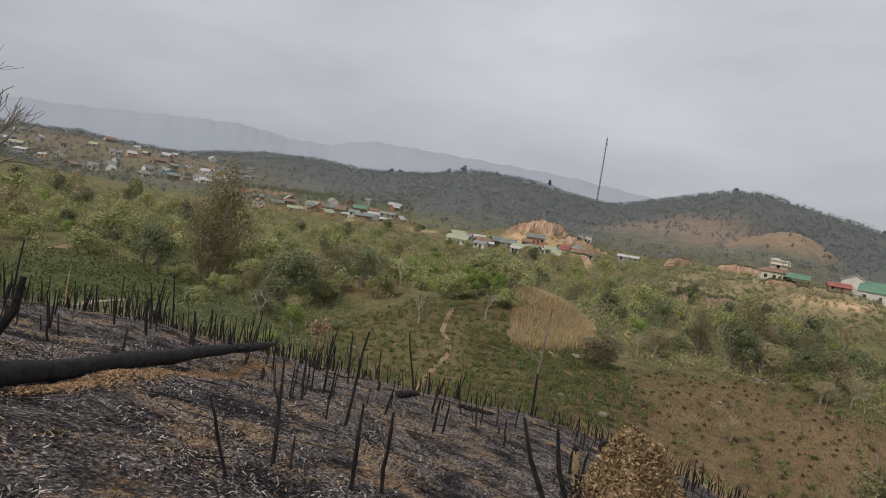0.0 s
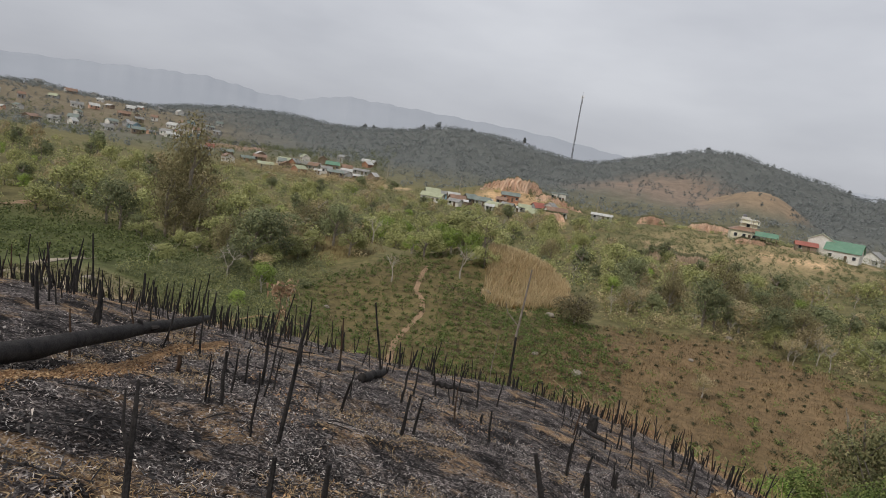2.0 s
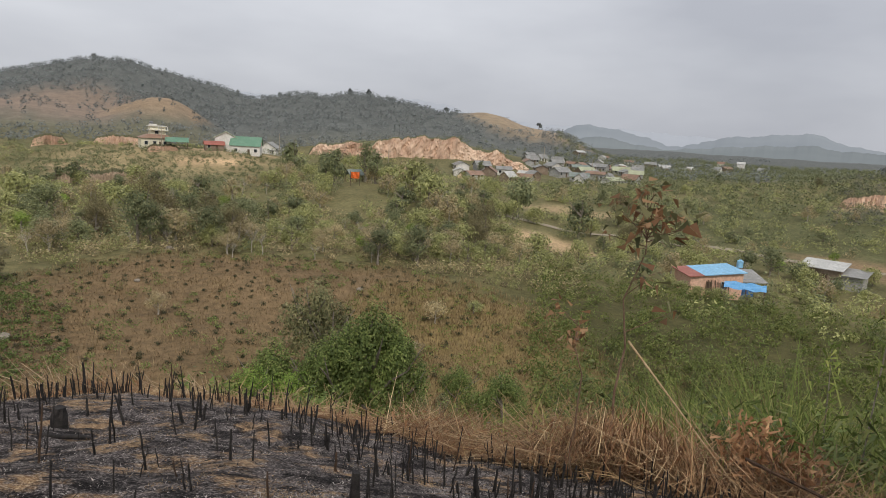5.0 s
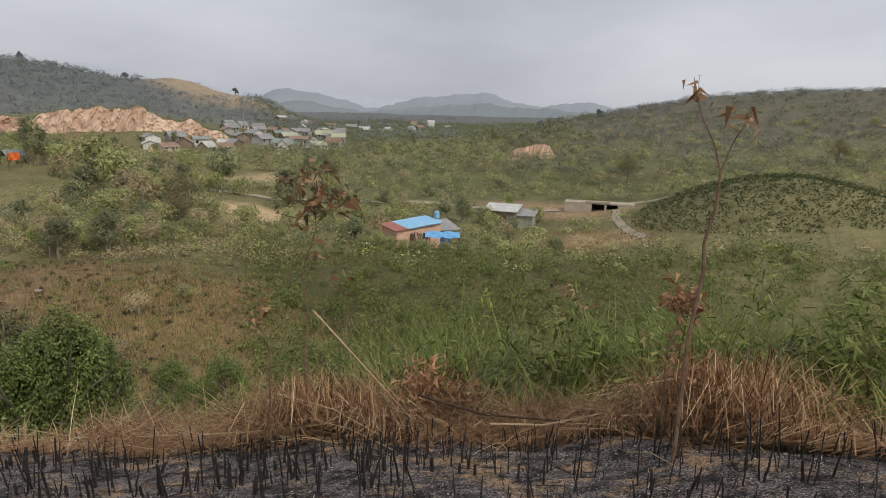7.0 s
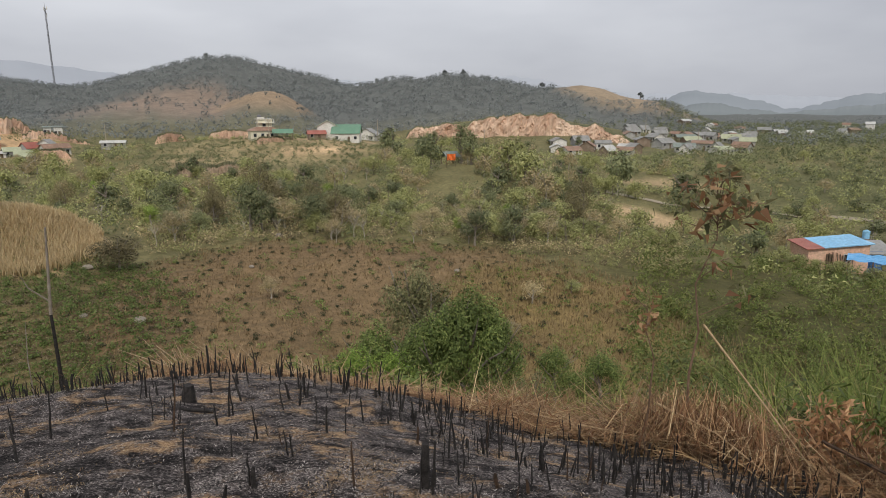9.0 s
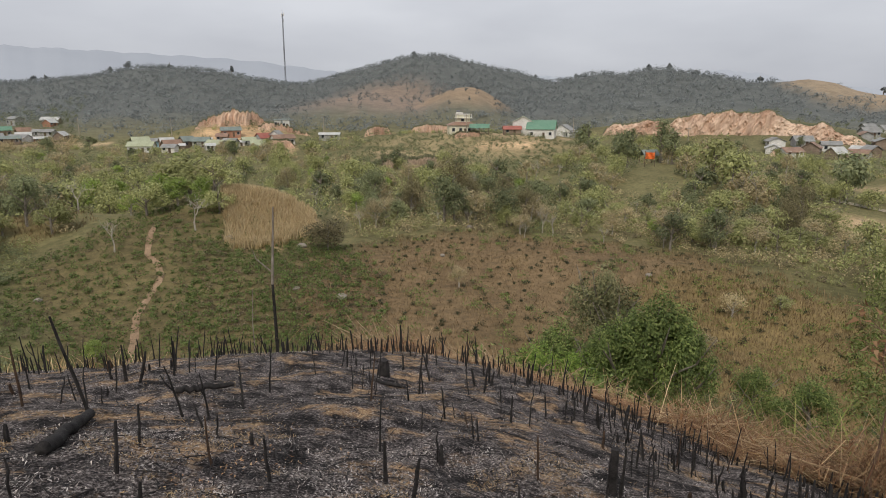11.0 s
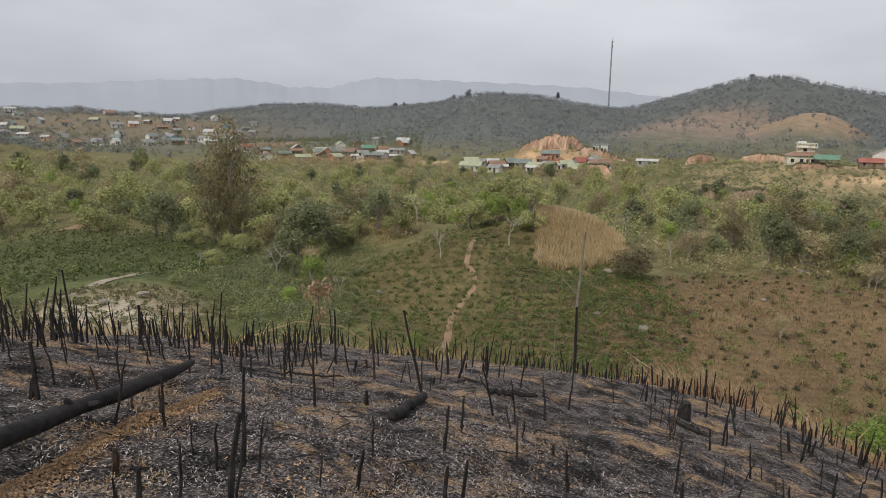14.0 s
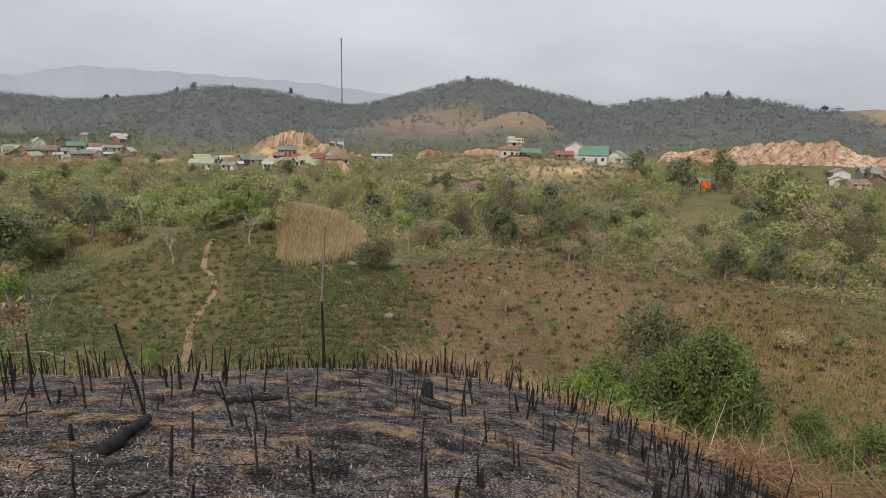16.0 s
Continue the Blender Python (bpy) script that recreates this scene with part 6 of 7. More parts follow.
sapling(49.6, 9.9, 4.25, 121, 0.19, 24, "slender sapling with clusters of scorched olive and brown leaves", 0.026, 0.02, False, 8)
sapling(46.5, 9.4, 2.4, 122, 0.13, 9, "small scorched sapling with hanging brown leaves", 0.022, -0.06)


def forked_sapling():
    """Bare stem that forks at the top, with a dry leaf cluster at each tip."""
    g = np.random.default_rng(123)
    r = 6.9
    at = lambda az, el: Vector((*polar(az, r), 1.62 + math.tan(radians(el)) * r))
    x, y = polar(83.8, r)
    t = thing("scorched_sapling", "bare forked sapling with few reddish dry leaves", "tree")
    fork = at(84.9, -4.6)
    stem = [Vector((x, y, ground_at(x, y) - 0.1)), at(83.9, -18), at(84.5, -12.5), at(84.3, -10.4), at(84.9, -7.2), fork]
    left = [fork, at(84.2, -2.4), at(83.2, -0.6), at(82.4, 1.6)]
    right = [fork, at(85.6, -2.2), at(86.6, -0.2)]
    part("trunk", joined([tube(stem, [0.024, 0.02, 0.02, 0.017, 0.014, 0.012], 6, g, 0.12), tube(left, [0.011, 0.009, 0.007, 0.005], 5), tube(right, [0.010, 0.008, 0.004], 5)]), M_TWIG, t)
    pts = []
    for tip, n in ((left[-1], 9), (at(84.5, -0.4), 4), (right[-1], 7), (at(86.4, -2.0), 5)):
        pts += [tip + Vector(g.normal(size=3)) * 0.07 for _ in range(n)]
    quads_object("dry_leaves", leaves(np.array(pts), 0.17, 0.05, g, 0.5), LEAF, M_LEAF_DRY, t)


forked_sapling()


def green_shoot(az, r, tall, seed, lean):
    """A thin tall green shoot with narrow leaves in tiers."""
    g = np.random.default_rng(seed)
    x, y = polar(az, r)
    z = ground_at(x, y)
    t = thing("green_shoot", "thin tall green shoot rising above the slope growth", "plant")
    path = [Vector((x + lean * f * f, y - lean * f * f, z + tall * f)) for f in (0, 0.25, 0.5, 0.75, 1.0)]
    part("stem", tube(path, [0.016, 0.014, 0.012, 0.009, 0.004], 5), M_BARK, t)
    p = np.array([path[min(3, int(f * 4))].lerp(path[min(3, int(f * 4)) + 1], f * 4 - min(3, int(f * 4))) for f in g.uniform(0.35, 1.0, 150)]) + g.normal(0, 0.13, (150, 3)) * (1, 1, 0.5)
    quads_object("leaves", leaves(p, 0.17, 0.035, g, 0.6), LEAF, M_GRASS, t)


green_shoot(68.4, 11.5, 3.6, 171, 0.05)
green_shoot(66.2, 13.0, 3.2, 172, -0.1)
green_shoot(72.3, 12.0, 2.6, 173, 0.35)
green_shoot(88.5, 11.0, 3.0, 174, 0.1)
sapling(82.5, 8.2, 1.9, 124, 0.12, 34, "scorched shrub with hanging red-brown leaves", 0.022, 0.02)
M_LEAF_TAN = leaf_mat("leaf_tan", [(0.0, (0.22, 0.135, 0.08)), (0.5, (0.36, 0.24, 0.15)), (1.0, (0.52, 0.38, 0.25))])
sapling(-29.8, 17.6, 2.1, 125, 0.17, 26, "small scorched tree with pinkish tan leaves", 0.028, 0.0, True, 6, M_LEAF_TAN)
sapling(73, 12, 2.6, 126, 0.12, 8, "thin bare sapling above green grass", 0.018, 0.1)


def big_bare_tree():
    """Leafless tree beyond the burn's left rim."""
    t = make_bare_tree("bare_tree", "tall leafless tree with fine twigs beyond the burn", M_BARK, 8.3, 131, 0.36, 5)
    x, y = polar(-63.0, 22.3)
    t.matrix_basis = placed(x, y, 40, 1.0)


big_bare_tree()


# footpath, rocks, road
def strip(name, pts, wide, mat, label, category, lift=0.05):
    """A ribbon laid on the land."""
    verts, faces = [], []
    fine = []
    for (a, b) in zip(pts[:-1], pts[1:]):
        fine += [(a[0] + (b[0] - a[0]) * k / 8, a[1] + (b[1] - a[1]) * k / 8) for k in range(8)]
    fine.append(pts[-1])
    for i, (x, y) in enumerate(fine):
        p, q = fine[max(0, i - 1)], fine[min(len(fine) - 1, i + 1)]
        d = Vector((q[0] - p[0], q[1] - p[1])).normalized()
        w = wide * (1 + 0.12 * math.sin(i * 1.7))
        for s in (-0.5, 0, 0.5):
            u, v = x - d.y * w * s, y + d.x * w * s
            verts.append((u, v, ground_at(u, v) + lift))
    for i in range(len(fine) - 1):
        for k in range(2):
            a = i * 3 + k
            faces.append((a, a + 1, a + 4, a + 3))
    return tagged(mesh_object(name, verts, faces, mat, smooth=True), label, category, kind="structure")


M_PATH = plain_mat("trodden_earth", (0.25, 0.165, 0.10), (0.36, 0.25, 0.16), 0.8, 0.95, 0.4, 0.05)
M_ROAD = plain_mat("dusty_road", (0.27, 0.225, 0.165), (0.38, 0.33, 0.255), 0.3, 0.95, 0.3, 0.05)
strip("path", [polar(*p) for p in ((-18.2, 46), (-18.0, 50), (-17.5, 56), (-17.2, 60), (-16.2, 64), (-15.0, 68), (-15.2, 71), (-15.9, 74), (-15.6, 78), (-15.0, 82))], 0.62, M_PATH, "trodden earth footpath winding through the crop field", "path")
strip("road", [polar(*p) for p in ((40, 152), (50, 150), (56, 148), (64, 148), (72, 151), (80, 158), (90, 180))], 2.2, M_ROAD, "pale dusty road across the valley floor", "road", 0.15)
strip("road", [polar(*p) for p in ((76.6, 149), (76.6, 140), (77.4, 128), (78.4, 118), (79.2, 112))], 1.7, M_ROAD, "pale earth track beside the tea knoll", "road", 0.15)
strip("path", [polar(*p) for p in ((-60, 58), (-54, 62), (-48.3, 66.6), (-43.8, 76.2))], 1.3, M_ROAD, "pale track along the edge of a plot", "path")
strip("path", [polar(*p) for p in ((-49.6, 122), (-48.4, 127), (-45.6, 135))], 1.6, M_PATH, "bare strip of track among shrubs", "path", 0.12)


def rock(az, r, size, seed):
    g = np.random.default_rng(seed)
    bm = bmesh.new()
    bmesh.ops.create_icosphere(bm, subdivisions=2, radius=size)
    for v in bm.verts:
        v.co *= 1 + 0.25 * noise.noise(v.co * 2.0 / size + Vector((seed, 0, 0)))
        v.co.z *= 0.6
    me = bpy.data.meshes.new("rock")
    bm.to_mesh(me)
    bm.free()
    me.materials.append(M_STONE)
    ob = new("rock", me)
    x, y = polar(az, r)
    ob.matrix_basis = pose(x, y, ground_at(x, y) + size * 0.25, 0, 0, g.uniform(0, 360))
    return tagged(ob, "pale grey boulder lying in the fields", "rock", "boulders in the fields")


for i, (az, r, s) in enumerate([(-9.3, 77, 0.8), (-3.2, 75, 0.6), (0.2, 58, 0.55), (-3.9, 60, 0.35), (-33.5, 78, 0.7), (-34, 66, 0.5), (9.5, 72, 0.32), (23, 58, 0.4), (12, 88, 0.6), (-24, 68, 0.4), (-44, 62, 0.6), (-47, 60, 0.5), (28, 70, 0.4)]):
    rock(az, r, s, 141 + i)

# ---------------------------------------------------------------- earth cuts across the valley
M_TURF = plain_mat("dry_turf", (0.09, 0.10, 0.045), (0.17, 0.15, 0.075), 0.2, 0.95, 0.4, 0.2)


M_BANK = plain_mat("brown_earth", (0.30, 0.225, 0.155), (0.44, 0.34, 0.245), 0.15, 0.95, 0.8, 0.4, fine=6, squash=0.3)


def earth_cut(az0, az1, r, tall, back, seed, label, mat=M_DIRT, brow=None):
    """A dug face of bare earth: scalloped front, gullies, a turf lid running back into the hill."""
    g = np.random.default_rng(seed)
    n, rows = 170, 11
    t = thing("earth_cut", label, "earth bank")
    face, lid = [], []
    k1, k2 = g.uniform(0, 6, 2)
    prof = []
    for i in range(n + 1):
        f = i / n
        az = az0 + (az1 - az0) * f
        h = tall * min(1, (9 * f) ** 0.6, (7 * (1 - f)) ** 0.7) * (0.86 + 0.10 * math.sin(5.5 * f + k1) + 0.05 * math.sin(15 * f + k2) + 0.025 * math.sin(37 * f) + 0.015 * math.sin(83 * f))
        if brow:      # the brow's line: bearing, height over the face's foot
            h = float(np.interp(az, [p[0] for p in brow], [p[1] for p in brow])) + 0.35 * math.sin(41 * f + k1) + 0.3 * math.sin(97 * f + k2) + g.normal() * 0.18
        bay = min(1, tall / 8) * (4 * math.sin(6 * f + k2) + 1.5 * math.sin(19 * f + k1) + 0.5 * math.sin(51 * f))
        prof.append((az, h, bay))
        x, y = polar(az, r + bay)
        z0 = ground_at(x, y) - 0.6
        for k in range(rows):
            v = k / (rows - 1)
            gully = min(1, tall / 8) * ((0.55 + 0.5 * math.sin(f * 7 + k1)) * math.sin(f * 47 + 2.5 * math.sin(v * 3) + 3 * math.sin(f * 13)) * math.sin(v * math.pi) + 0.5 * math.sin(f * 133 + 2 * math.sin(v * 4)) * math.sin(v * math.pi) + g.normal() * 0.3)
            x, y = polar(az, r + bay + 2.6 * v ** 1.2 + gully)
            face.append((x, y, z0 + (h + 0.6) * v + g.normal() * 0.15))
    faces = [(i * rows + k, (i + 1) * rows + k, (i + 1) * rows + k + 1, i * rows + k + 1) for i in range(n) for k in range(rows - 1)]
    part("bare_face", (face, faces), mat, t, "bare earth face")
    for i, (az, h, bay) in enumerate(prof):
        top = face[i * rows + rows - 1]
        lid.append((top[0], top[1], top[2] + 0.02))
        x, y = polar(az, r + bay + 8)
        lid.append((x, y, max(top[2] + 0.5, ground_at(x, y) + 0.1)))
        x, y = polar(az, r + bay + back)
        lid.append((x, y, ground_at(x, y) - 0.5))
    part("turf_top", (lid, [(i * 3 + k, (i + 1) * 3 + k, (i + 1) * 3 + k + 1, i * 3 + k + 1) for i in range(n) for k in range(2)]), M_TURF, t)
    return t


earth_cut(23.4, 43.0, 298, 8.5, 42, 201, "long bare orange earth cutting in the hillside above the village",
          brow=[(23.4, 1.0), (23.9, 3.8), (25.6, 5.0), (27, 6.0), (28.8, 6.0), (29.2, 7.6), (31, 8.2), (33, 9.6), (36.3, 9.6), (36.7, 7.6), (37.4, 6.4), (38.3, 4.4), (39.4, 4.6), (39.9, 7.0), (40.3, 6.8), (40.8, 4.6), (42, 3.0), (43, 0.8)])
earth_cut(-11.4, -5.4, 312, 5.4, 26, 203, "bare orange earth cutting behind the village houses",
          brow=[(-11.4, 0.8), (-10.6, 3.2), (-9.4, 5.4), (-8.2, 6.4), (-6.6, 5.8), (-6.2, 4.0), (-5.8, 3.0), (-5.4, 0.8)])
earth_cut(-6.4, -1.8, 306, 3.2, 20, 204, "low bare orange earth bank beside the village",
          brow=[(-6.4, 1.0), (-5.6, 3.4), (-4.8, 2.6), (-3.6, 1.8), (-2.4, 1.2), (-1.8, 0.4)])
earth_cut(2.6, 5.0, 282, 3.4, 16, 205, "small bare earth bank above the bushes")
earth_cut(6.6, 10.4, 280, 3.6, 16, 206, "small bare earth bank beside the white house")
earth_cut(3.8, 9.6, 187, 3.2, 12, 207, "low eroded brown earth bank below the houses", M_BANK)
earth_cut(-5.8, -3.4, 262, 3.0, 10, 208, "pale spill of dug earth below the village")
earth_cut(36.5, 39.0, 262, 2.4, 9, 209, "small heap of dug orange earth")
earth_cut(-29.0, -26.0, 328, 2.4, 9, 211, "low tan terrace bank below the upper village", M_BANK)
earth_cut(-23.6, -20.6, 322, 1.4, 6, 212, "low tan terrace bank beside a track", M_BANK)
earth_cut(10.5, 13.0, 246, 2.0, 6, 213, "bare tan bank below the villa")
earth_cut(67.0, 71.0, 232, 4.0, 20, 210, "bare pale earth scar on the hillside")

# ---------------------------------------------------------------- houses
WALLS = {n: plain_mat("wall_" + n, a, b, 0.5, 0.9, 0.15, 0.02) for n, a, b in (
    ("white", (0.62, 0.60, 0.55), (0.78, 0.76, 0.72)), ("cream", (0.68, 0.63, 0.48), (0.80, 0.76, 0.60)), ("peach", (0.62, 0.38, 0.27), (0.70, 0.46, 0.34)),
    ("grey", (0.30, 0.30, 0.28), (0.44, 0.43, 0.41)), ("brown", (0.20, 0.15, 0.11), (0.32, 0.25, 0.19)), ("blue", (0.22, 0.36, 0.44), (0.32, 0.46, 0.52)), ("brick", (0.34, 0.17, 0.11), (0.44, 0.25, 0.17)))}
ROOFS = {n: plain_mat("roof_" + n, a, b, 0.4, 0.55, 0.15, 0.02) for n, a, b in (
    ("tin", (0.21, 0.21, 0.20), (0.34, 0.335, 0.32)), ("teal", (0.17, 0.205, 0.185), (0.25, 0.28, 0.255)), ("green", (0.12, 0.24, 0.165), (0.17, 0.29, 0.21)), ("red", (0.30, 0.10, 0.08), (0.40, 0.16, 0.12)),
    ("rust", (0.22, 0.14, 0.10), (0.34, 0.22, 0.16)), ("pale", (0.42, 0.42, 0.40), (0.58, 0.575, 0.55)), ("sky", (0.22, 0.46, 0.68), (0.30, 0.55, 0.76)), ("straw", (0.34, 0.36, 0.24), (0.44, 0.46, 0.32)))}
M_PANE = plain_mat("dark_glass", (0.02, 0.025, 0.03), (0.05, 0.055, 0.06), 1.0, 0.2, 0)
M_DOOR = plain_mat("door_wood", (0.10, 0.07, 0.05), (0.18, 0.13, 0.09), 2.0, 0.7, 0.2)
M_FRAME = plain_mat("window_frame", (0.45, 0.44, 0.42), (0.6, 0.59, 0.57), 2.0, 0.7, 0)
M_CONCRETE = plain_mat("concrete", (0.32, 0.275, 0.21), (0.46, 0.40, 0.32), 0.6, 0.9, 0.2)
M_STEEL = plain_mat("galvanised_steel", (0.16, 0.16, 0.17), (0.26, 0.26, 0.27), 1.0, 0.5, 0.1, metallic=0.4)
WORDS = {"white": "white-walled", "cream": "cream-walled", "peach": "peach-walled", "grey": "grey-walled", "brown": "brown timber", "blue": "pale blue", "brick": "brick-walled",
         "tin": "grey tin roof", "teal": "teal sheet roof", "green": "green sheet roof", "red": "red roof", "rust": "rusty roof", "pale": "pale sheet roof", "sky": "light blue roof", "straw": "faded green roof"}


def window(parent, x, y, z, w, h, side=-1):
    """A framed window on a front or back wall."""
    win = part("window", box(x - w / 2, x + w / 2, y - 0.05, y + 0.05, z, z + h), M_PANE, parent)
    for a in (box(x - w / 2 - 0.08, x - w / 2, y - 0.09, y + 0.06, z, z + h), box(x + w / 2, x + w / 2 + 0.08, y - 0.09, y + 0.06, z, z + h),
              box(x - w / 2 - 0.08, x + w / 2 + 0.08, y - 0.09, y + 0.06, z + h, z + h + 0.08), box(x - w / 2 - 0.1, x + w / 2 + 0.1, y - 0.14, y + 0.06, z - 0.08, z)):
        part("frame", a, M_FRAME, win)


def gable_walls(w, d, h, rise):
    v = [(-w / 2, -d / 2, -0.5), (w / 2, -d / 2, -0.5), (w / 2, d / 2, -0.5), (-w / 2, d / 2, -0.5), (-w / 2, -d / 2, h), (w / 2, -d / 2, h), (w / 2, d / 2, h), (-w / 2, d / 2, h), (-w / 2, 0, h + rise), (w / 2, 0, h + rise)]
    return v, [(0, 1, 5, 4), (1, 2, 6, 9, 5), (2, 3, 7, 6), (3, 0, 4, 8, 7), (4, 5, 9, 8), (6, 7, 8, 9), (3, 2, 1, 0)]


def slope_slab(x0, x1, ya, za, yb, zb, thick=0.12):
    """A thick roof slab from the eaves (ya, za) to the ridge (yb, zb)."""
    v = [(x, y, z + t) for t in (0, thick) for x, y, z in ((x0, ya, za), (x1, ya, za), (x1, yb, zb), (x0, yb, zb))]
    return v, [(3, 2, 1, 0), (4, 5, 6, 7), (0, 1, 5, 4), (1, 2, 6, 5), (2, 3, 7, 6), (3, 0, 4, 7)]


def house(az, r, w, d, h, rise, turn, wall, roof, group, storeys=1, lift=0.0, side=False):
    """A small house facing the viewer's valley side, with gabled sheet roof, door and windows."""
    x, y = polar(az, r)
    w, d = (w, d) if group == "houses on the terrace" else (w * 0.72, d * 0.74)
    h, rise = (h, rise) if storeys > 1 or group == "houses on the terrace" else (h * 0.9, rise * 1.05)
    t = thing("house", f"{WORDS[wall]} village house with a {WORDS[roof]}", "house", group)
    t.matrix_basis = pose(x, y, ground_at(x, y) + lift, 0, 0, -az + turn + (90 if side else 0))
    part("wall", gable_walls(w, d, h, rise), WALLS[wall], t)
    o = 0.45
    s = rise / (d / 2)
    part("roof", slope_slab(-w / 2 - o, w / 2 + o, -d / 2 - o, h - o * s + 0.02, 0.02, h + rise + 0.02), ROOFS[roof], t)
    part("roof", slope_slab(-w / 2 - o, w / 2 + o, d / 2 + o, h - o * s + 0.02, -0.02, h + rise + 0.02), ROOFS[roof], t)
    part("door", box(-0.45 + w * 0.12, 0.45 + w * 0.12, -d / 2 - 0.05, -d / 2 + 0.05, 0, 2.0), M_DOOR, t)
    for k in range(storeys):
        for px in ((-0.3,), (-0.32, 0.36))[w > 6.5]:
            window(t, w * px, -d / 2, 1.0 + 2.9 * k, 1.0, 1.1)
    if side:
        window(t, 0, d / 2, 1.0, 1.0, 1.1)
    return t


V1, V2, V3, V4 = "houses of the middle village", "houses of the upper village", "houses of the far town", "houses of the eastern village"
for spec in [(-15.6, 286, 8.5, 7, 3.2, 1.5, 12, "grey", "straw", V1), (-14.6, 286, 6.5, 5, 2.8, 0.9, -5, "blue", "tin", V1), (-13.3, 277, 9, 6, 2.4, 1.6, 20, "brown", "rust", V1), (-12.9, 276, 8, 4, 1.9, 0.6, 0, "brown", "pale", V1),
             (-12.1, 284, 7, 6, 3.0, 1.6, 30, "brown", "teal", V1), (-11.0, 280, 9, 6, 2.8, 1.3, -8, "grey", "teal", V1), (-10.3, 264, 4.5, 4, 2.5, 0.7, 5, "white", "pale", V1), (-10.7, 284, 7.5, 5, 3.0, 0.4, 0, "white", "pale", V1),
             (-8.7, 270, 7, 6, 3.0, 1.4, -25, "grey", "tin", V1), (-8.6, 294, 11, 6, 3.2, 1.2, 4, "brick", "teal", V1), (-7.2, 278, 7, 5, 2.8, 1.1, 10, "grey", "straw", V1), (-6.0, 281, 7.5, 6, 3.0, 1.7, 35, "grey", "red", V1),
             (-4.9, 282, 5.5, 7, 3.6, 1.8, 62, "white", "tin", V1), (-7.9, 277, 4.5, 4, 2.2, 0.6, 0, "white", "pale", V1), (-9.3, 288, 6, 5, 2.6, 1.0, -12, "brown", "rust", V1),
             (-0.4, 288, 12, 5, 2.6, 0.7, -8, "grey", "pale", V1), (-4.75, 330, 4.0, 4, 3.6, 0.3, 0, "white", "teal", V1), (-4.05, 330, 4.6, 4, 4.4, 0.3, 0, "white", "teal", V1),
             (-29, 346, 5, 5, 4.2, 1.4, 0, "white", "teal", V2), (-30.4, 330, 10, 6, 2.6, 1.0, 12, "grey", "straw", V2), (-26.3, 352, 7, 6, 3.0, 1.3, -14, "grey", "rust", V2), (-25.2, 346, 8, 6, 2.8, 1.0, 8, "white", "tin", V2),
             (-24.7, 366, 10, 7, 3.4, 1.5, 0, "brown", "green", V2), (-23.4, 344, 8, 6, 3.4, 1.2, -10, "white", "pale", V2), (-22.4, 336, 7, 5, 2.6, 0.7, 5, "brick", "pale", V2), (-24.4, 332, 11, 6, 2.6, 1.0, 4, "brown", "teal", V2),
             (-31.9, 358, 9, 6, 2.8, 1.1, 10, "brick", "teal", V2), (-30.9, 364, 9, 6, 2.6, 1.1, 6, "brown", "rust", V2), (-27.6, 340, 8, 5, 2.5, 0.9, -20, "brick", "rust", V2), (-25.9, 336, 5, 4, 2.3, 0.6, 0, "white", "pale", V2),
             (-33.6, 369, 8, 6, 2.8, 1.1, 10, "brown", "teal", V2), (-35.0, 379, 6, 5, 3.0, 1.3, 0, "white", "red", V2), (-36.2, 366, 7, 5, 2.6, 0.9, -8, "grey", "pale", V2),
             (60, 640, 9, 8, 6, 1.6, 0, "white", "pale", V4), (58.5, 660, 8, 7, 3.4, 1.4, 0, "cream", "rust", V4), (61.5, 620, 7, 6, 3.2, 1.3, 20, "white", "tin", V4)]:
    house(*spec)

hr = np.random.default_rng(211)


def village(n, az0, az1, r0, r1, roofs, walls, group):
    """Houses strewn along lanes, none on top of another."""
    spots = []
    for _ in range(400):
        if len(spots) == n:
            break
        az, r = hr.uniform(az0, az1), hr.uniform(r0, r1)
        x, y = polar(az, r)
        if all(math.hypot(x - a, y - b) > 8.5 for a, b in spots):
            spots.append((x, y))
            house(az, r, hr.uniform(5.5, 13), hr.uniform(5, 8), hr.uniform(2.2, 3.4), hr.uniform(0.9, 1.9), hr.choice([-80, -55, -30, -15, 10, 25, 50, 75]) + hr.uniform(-10, 10), str(hr.choice(walls)), str(hr.choice(roofs)), group)


village(16, -33.5, -21, 325, 410, ["tin", "pale", "straw", "rust", "tin"], ["grey", "brown", "white", "brick"], V2)
village(6, -16, -4, 255, 285, ["tin", "pale", "rust", "straw"], ["grey", "brown", "white"], V1)
village(60, -54, -34, 430, 720, ["tin", "tin", "pale", "teal", "rust", "pale", "straw"], ["white", "grey", "white", "brown", "blue", "peach"], V3)
village(14, -53, -38, 720, 860, ["tin", "pale"], ["white", "grey"], V3)
village(12, 36.6, 42.5, 258, 286, ["tin", "teal", "pale", "rust"], ["grey", "white", "brown"], V4)
village(32, 42.5, 52.4, 268, 385, ["tin", "teal", "straw", "tin", "tin", "rust"], ["grey", "grey", "white", "brown"], V4)
village(16, 47, 59, 400, 520, ["tin", "rust", "pale"], ["grey", "white", "brown"], V4)

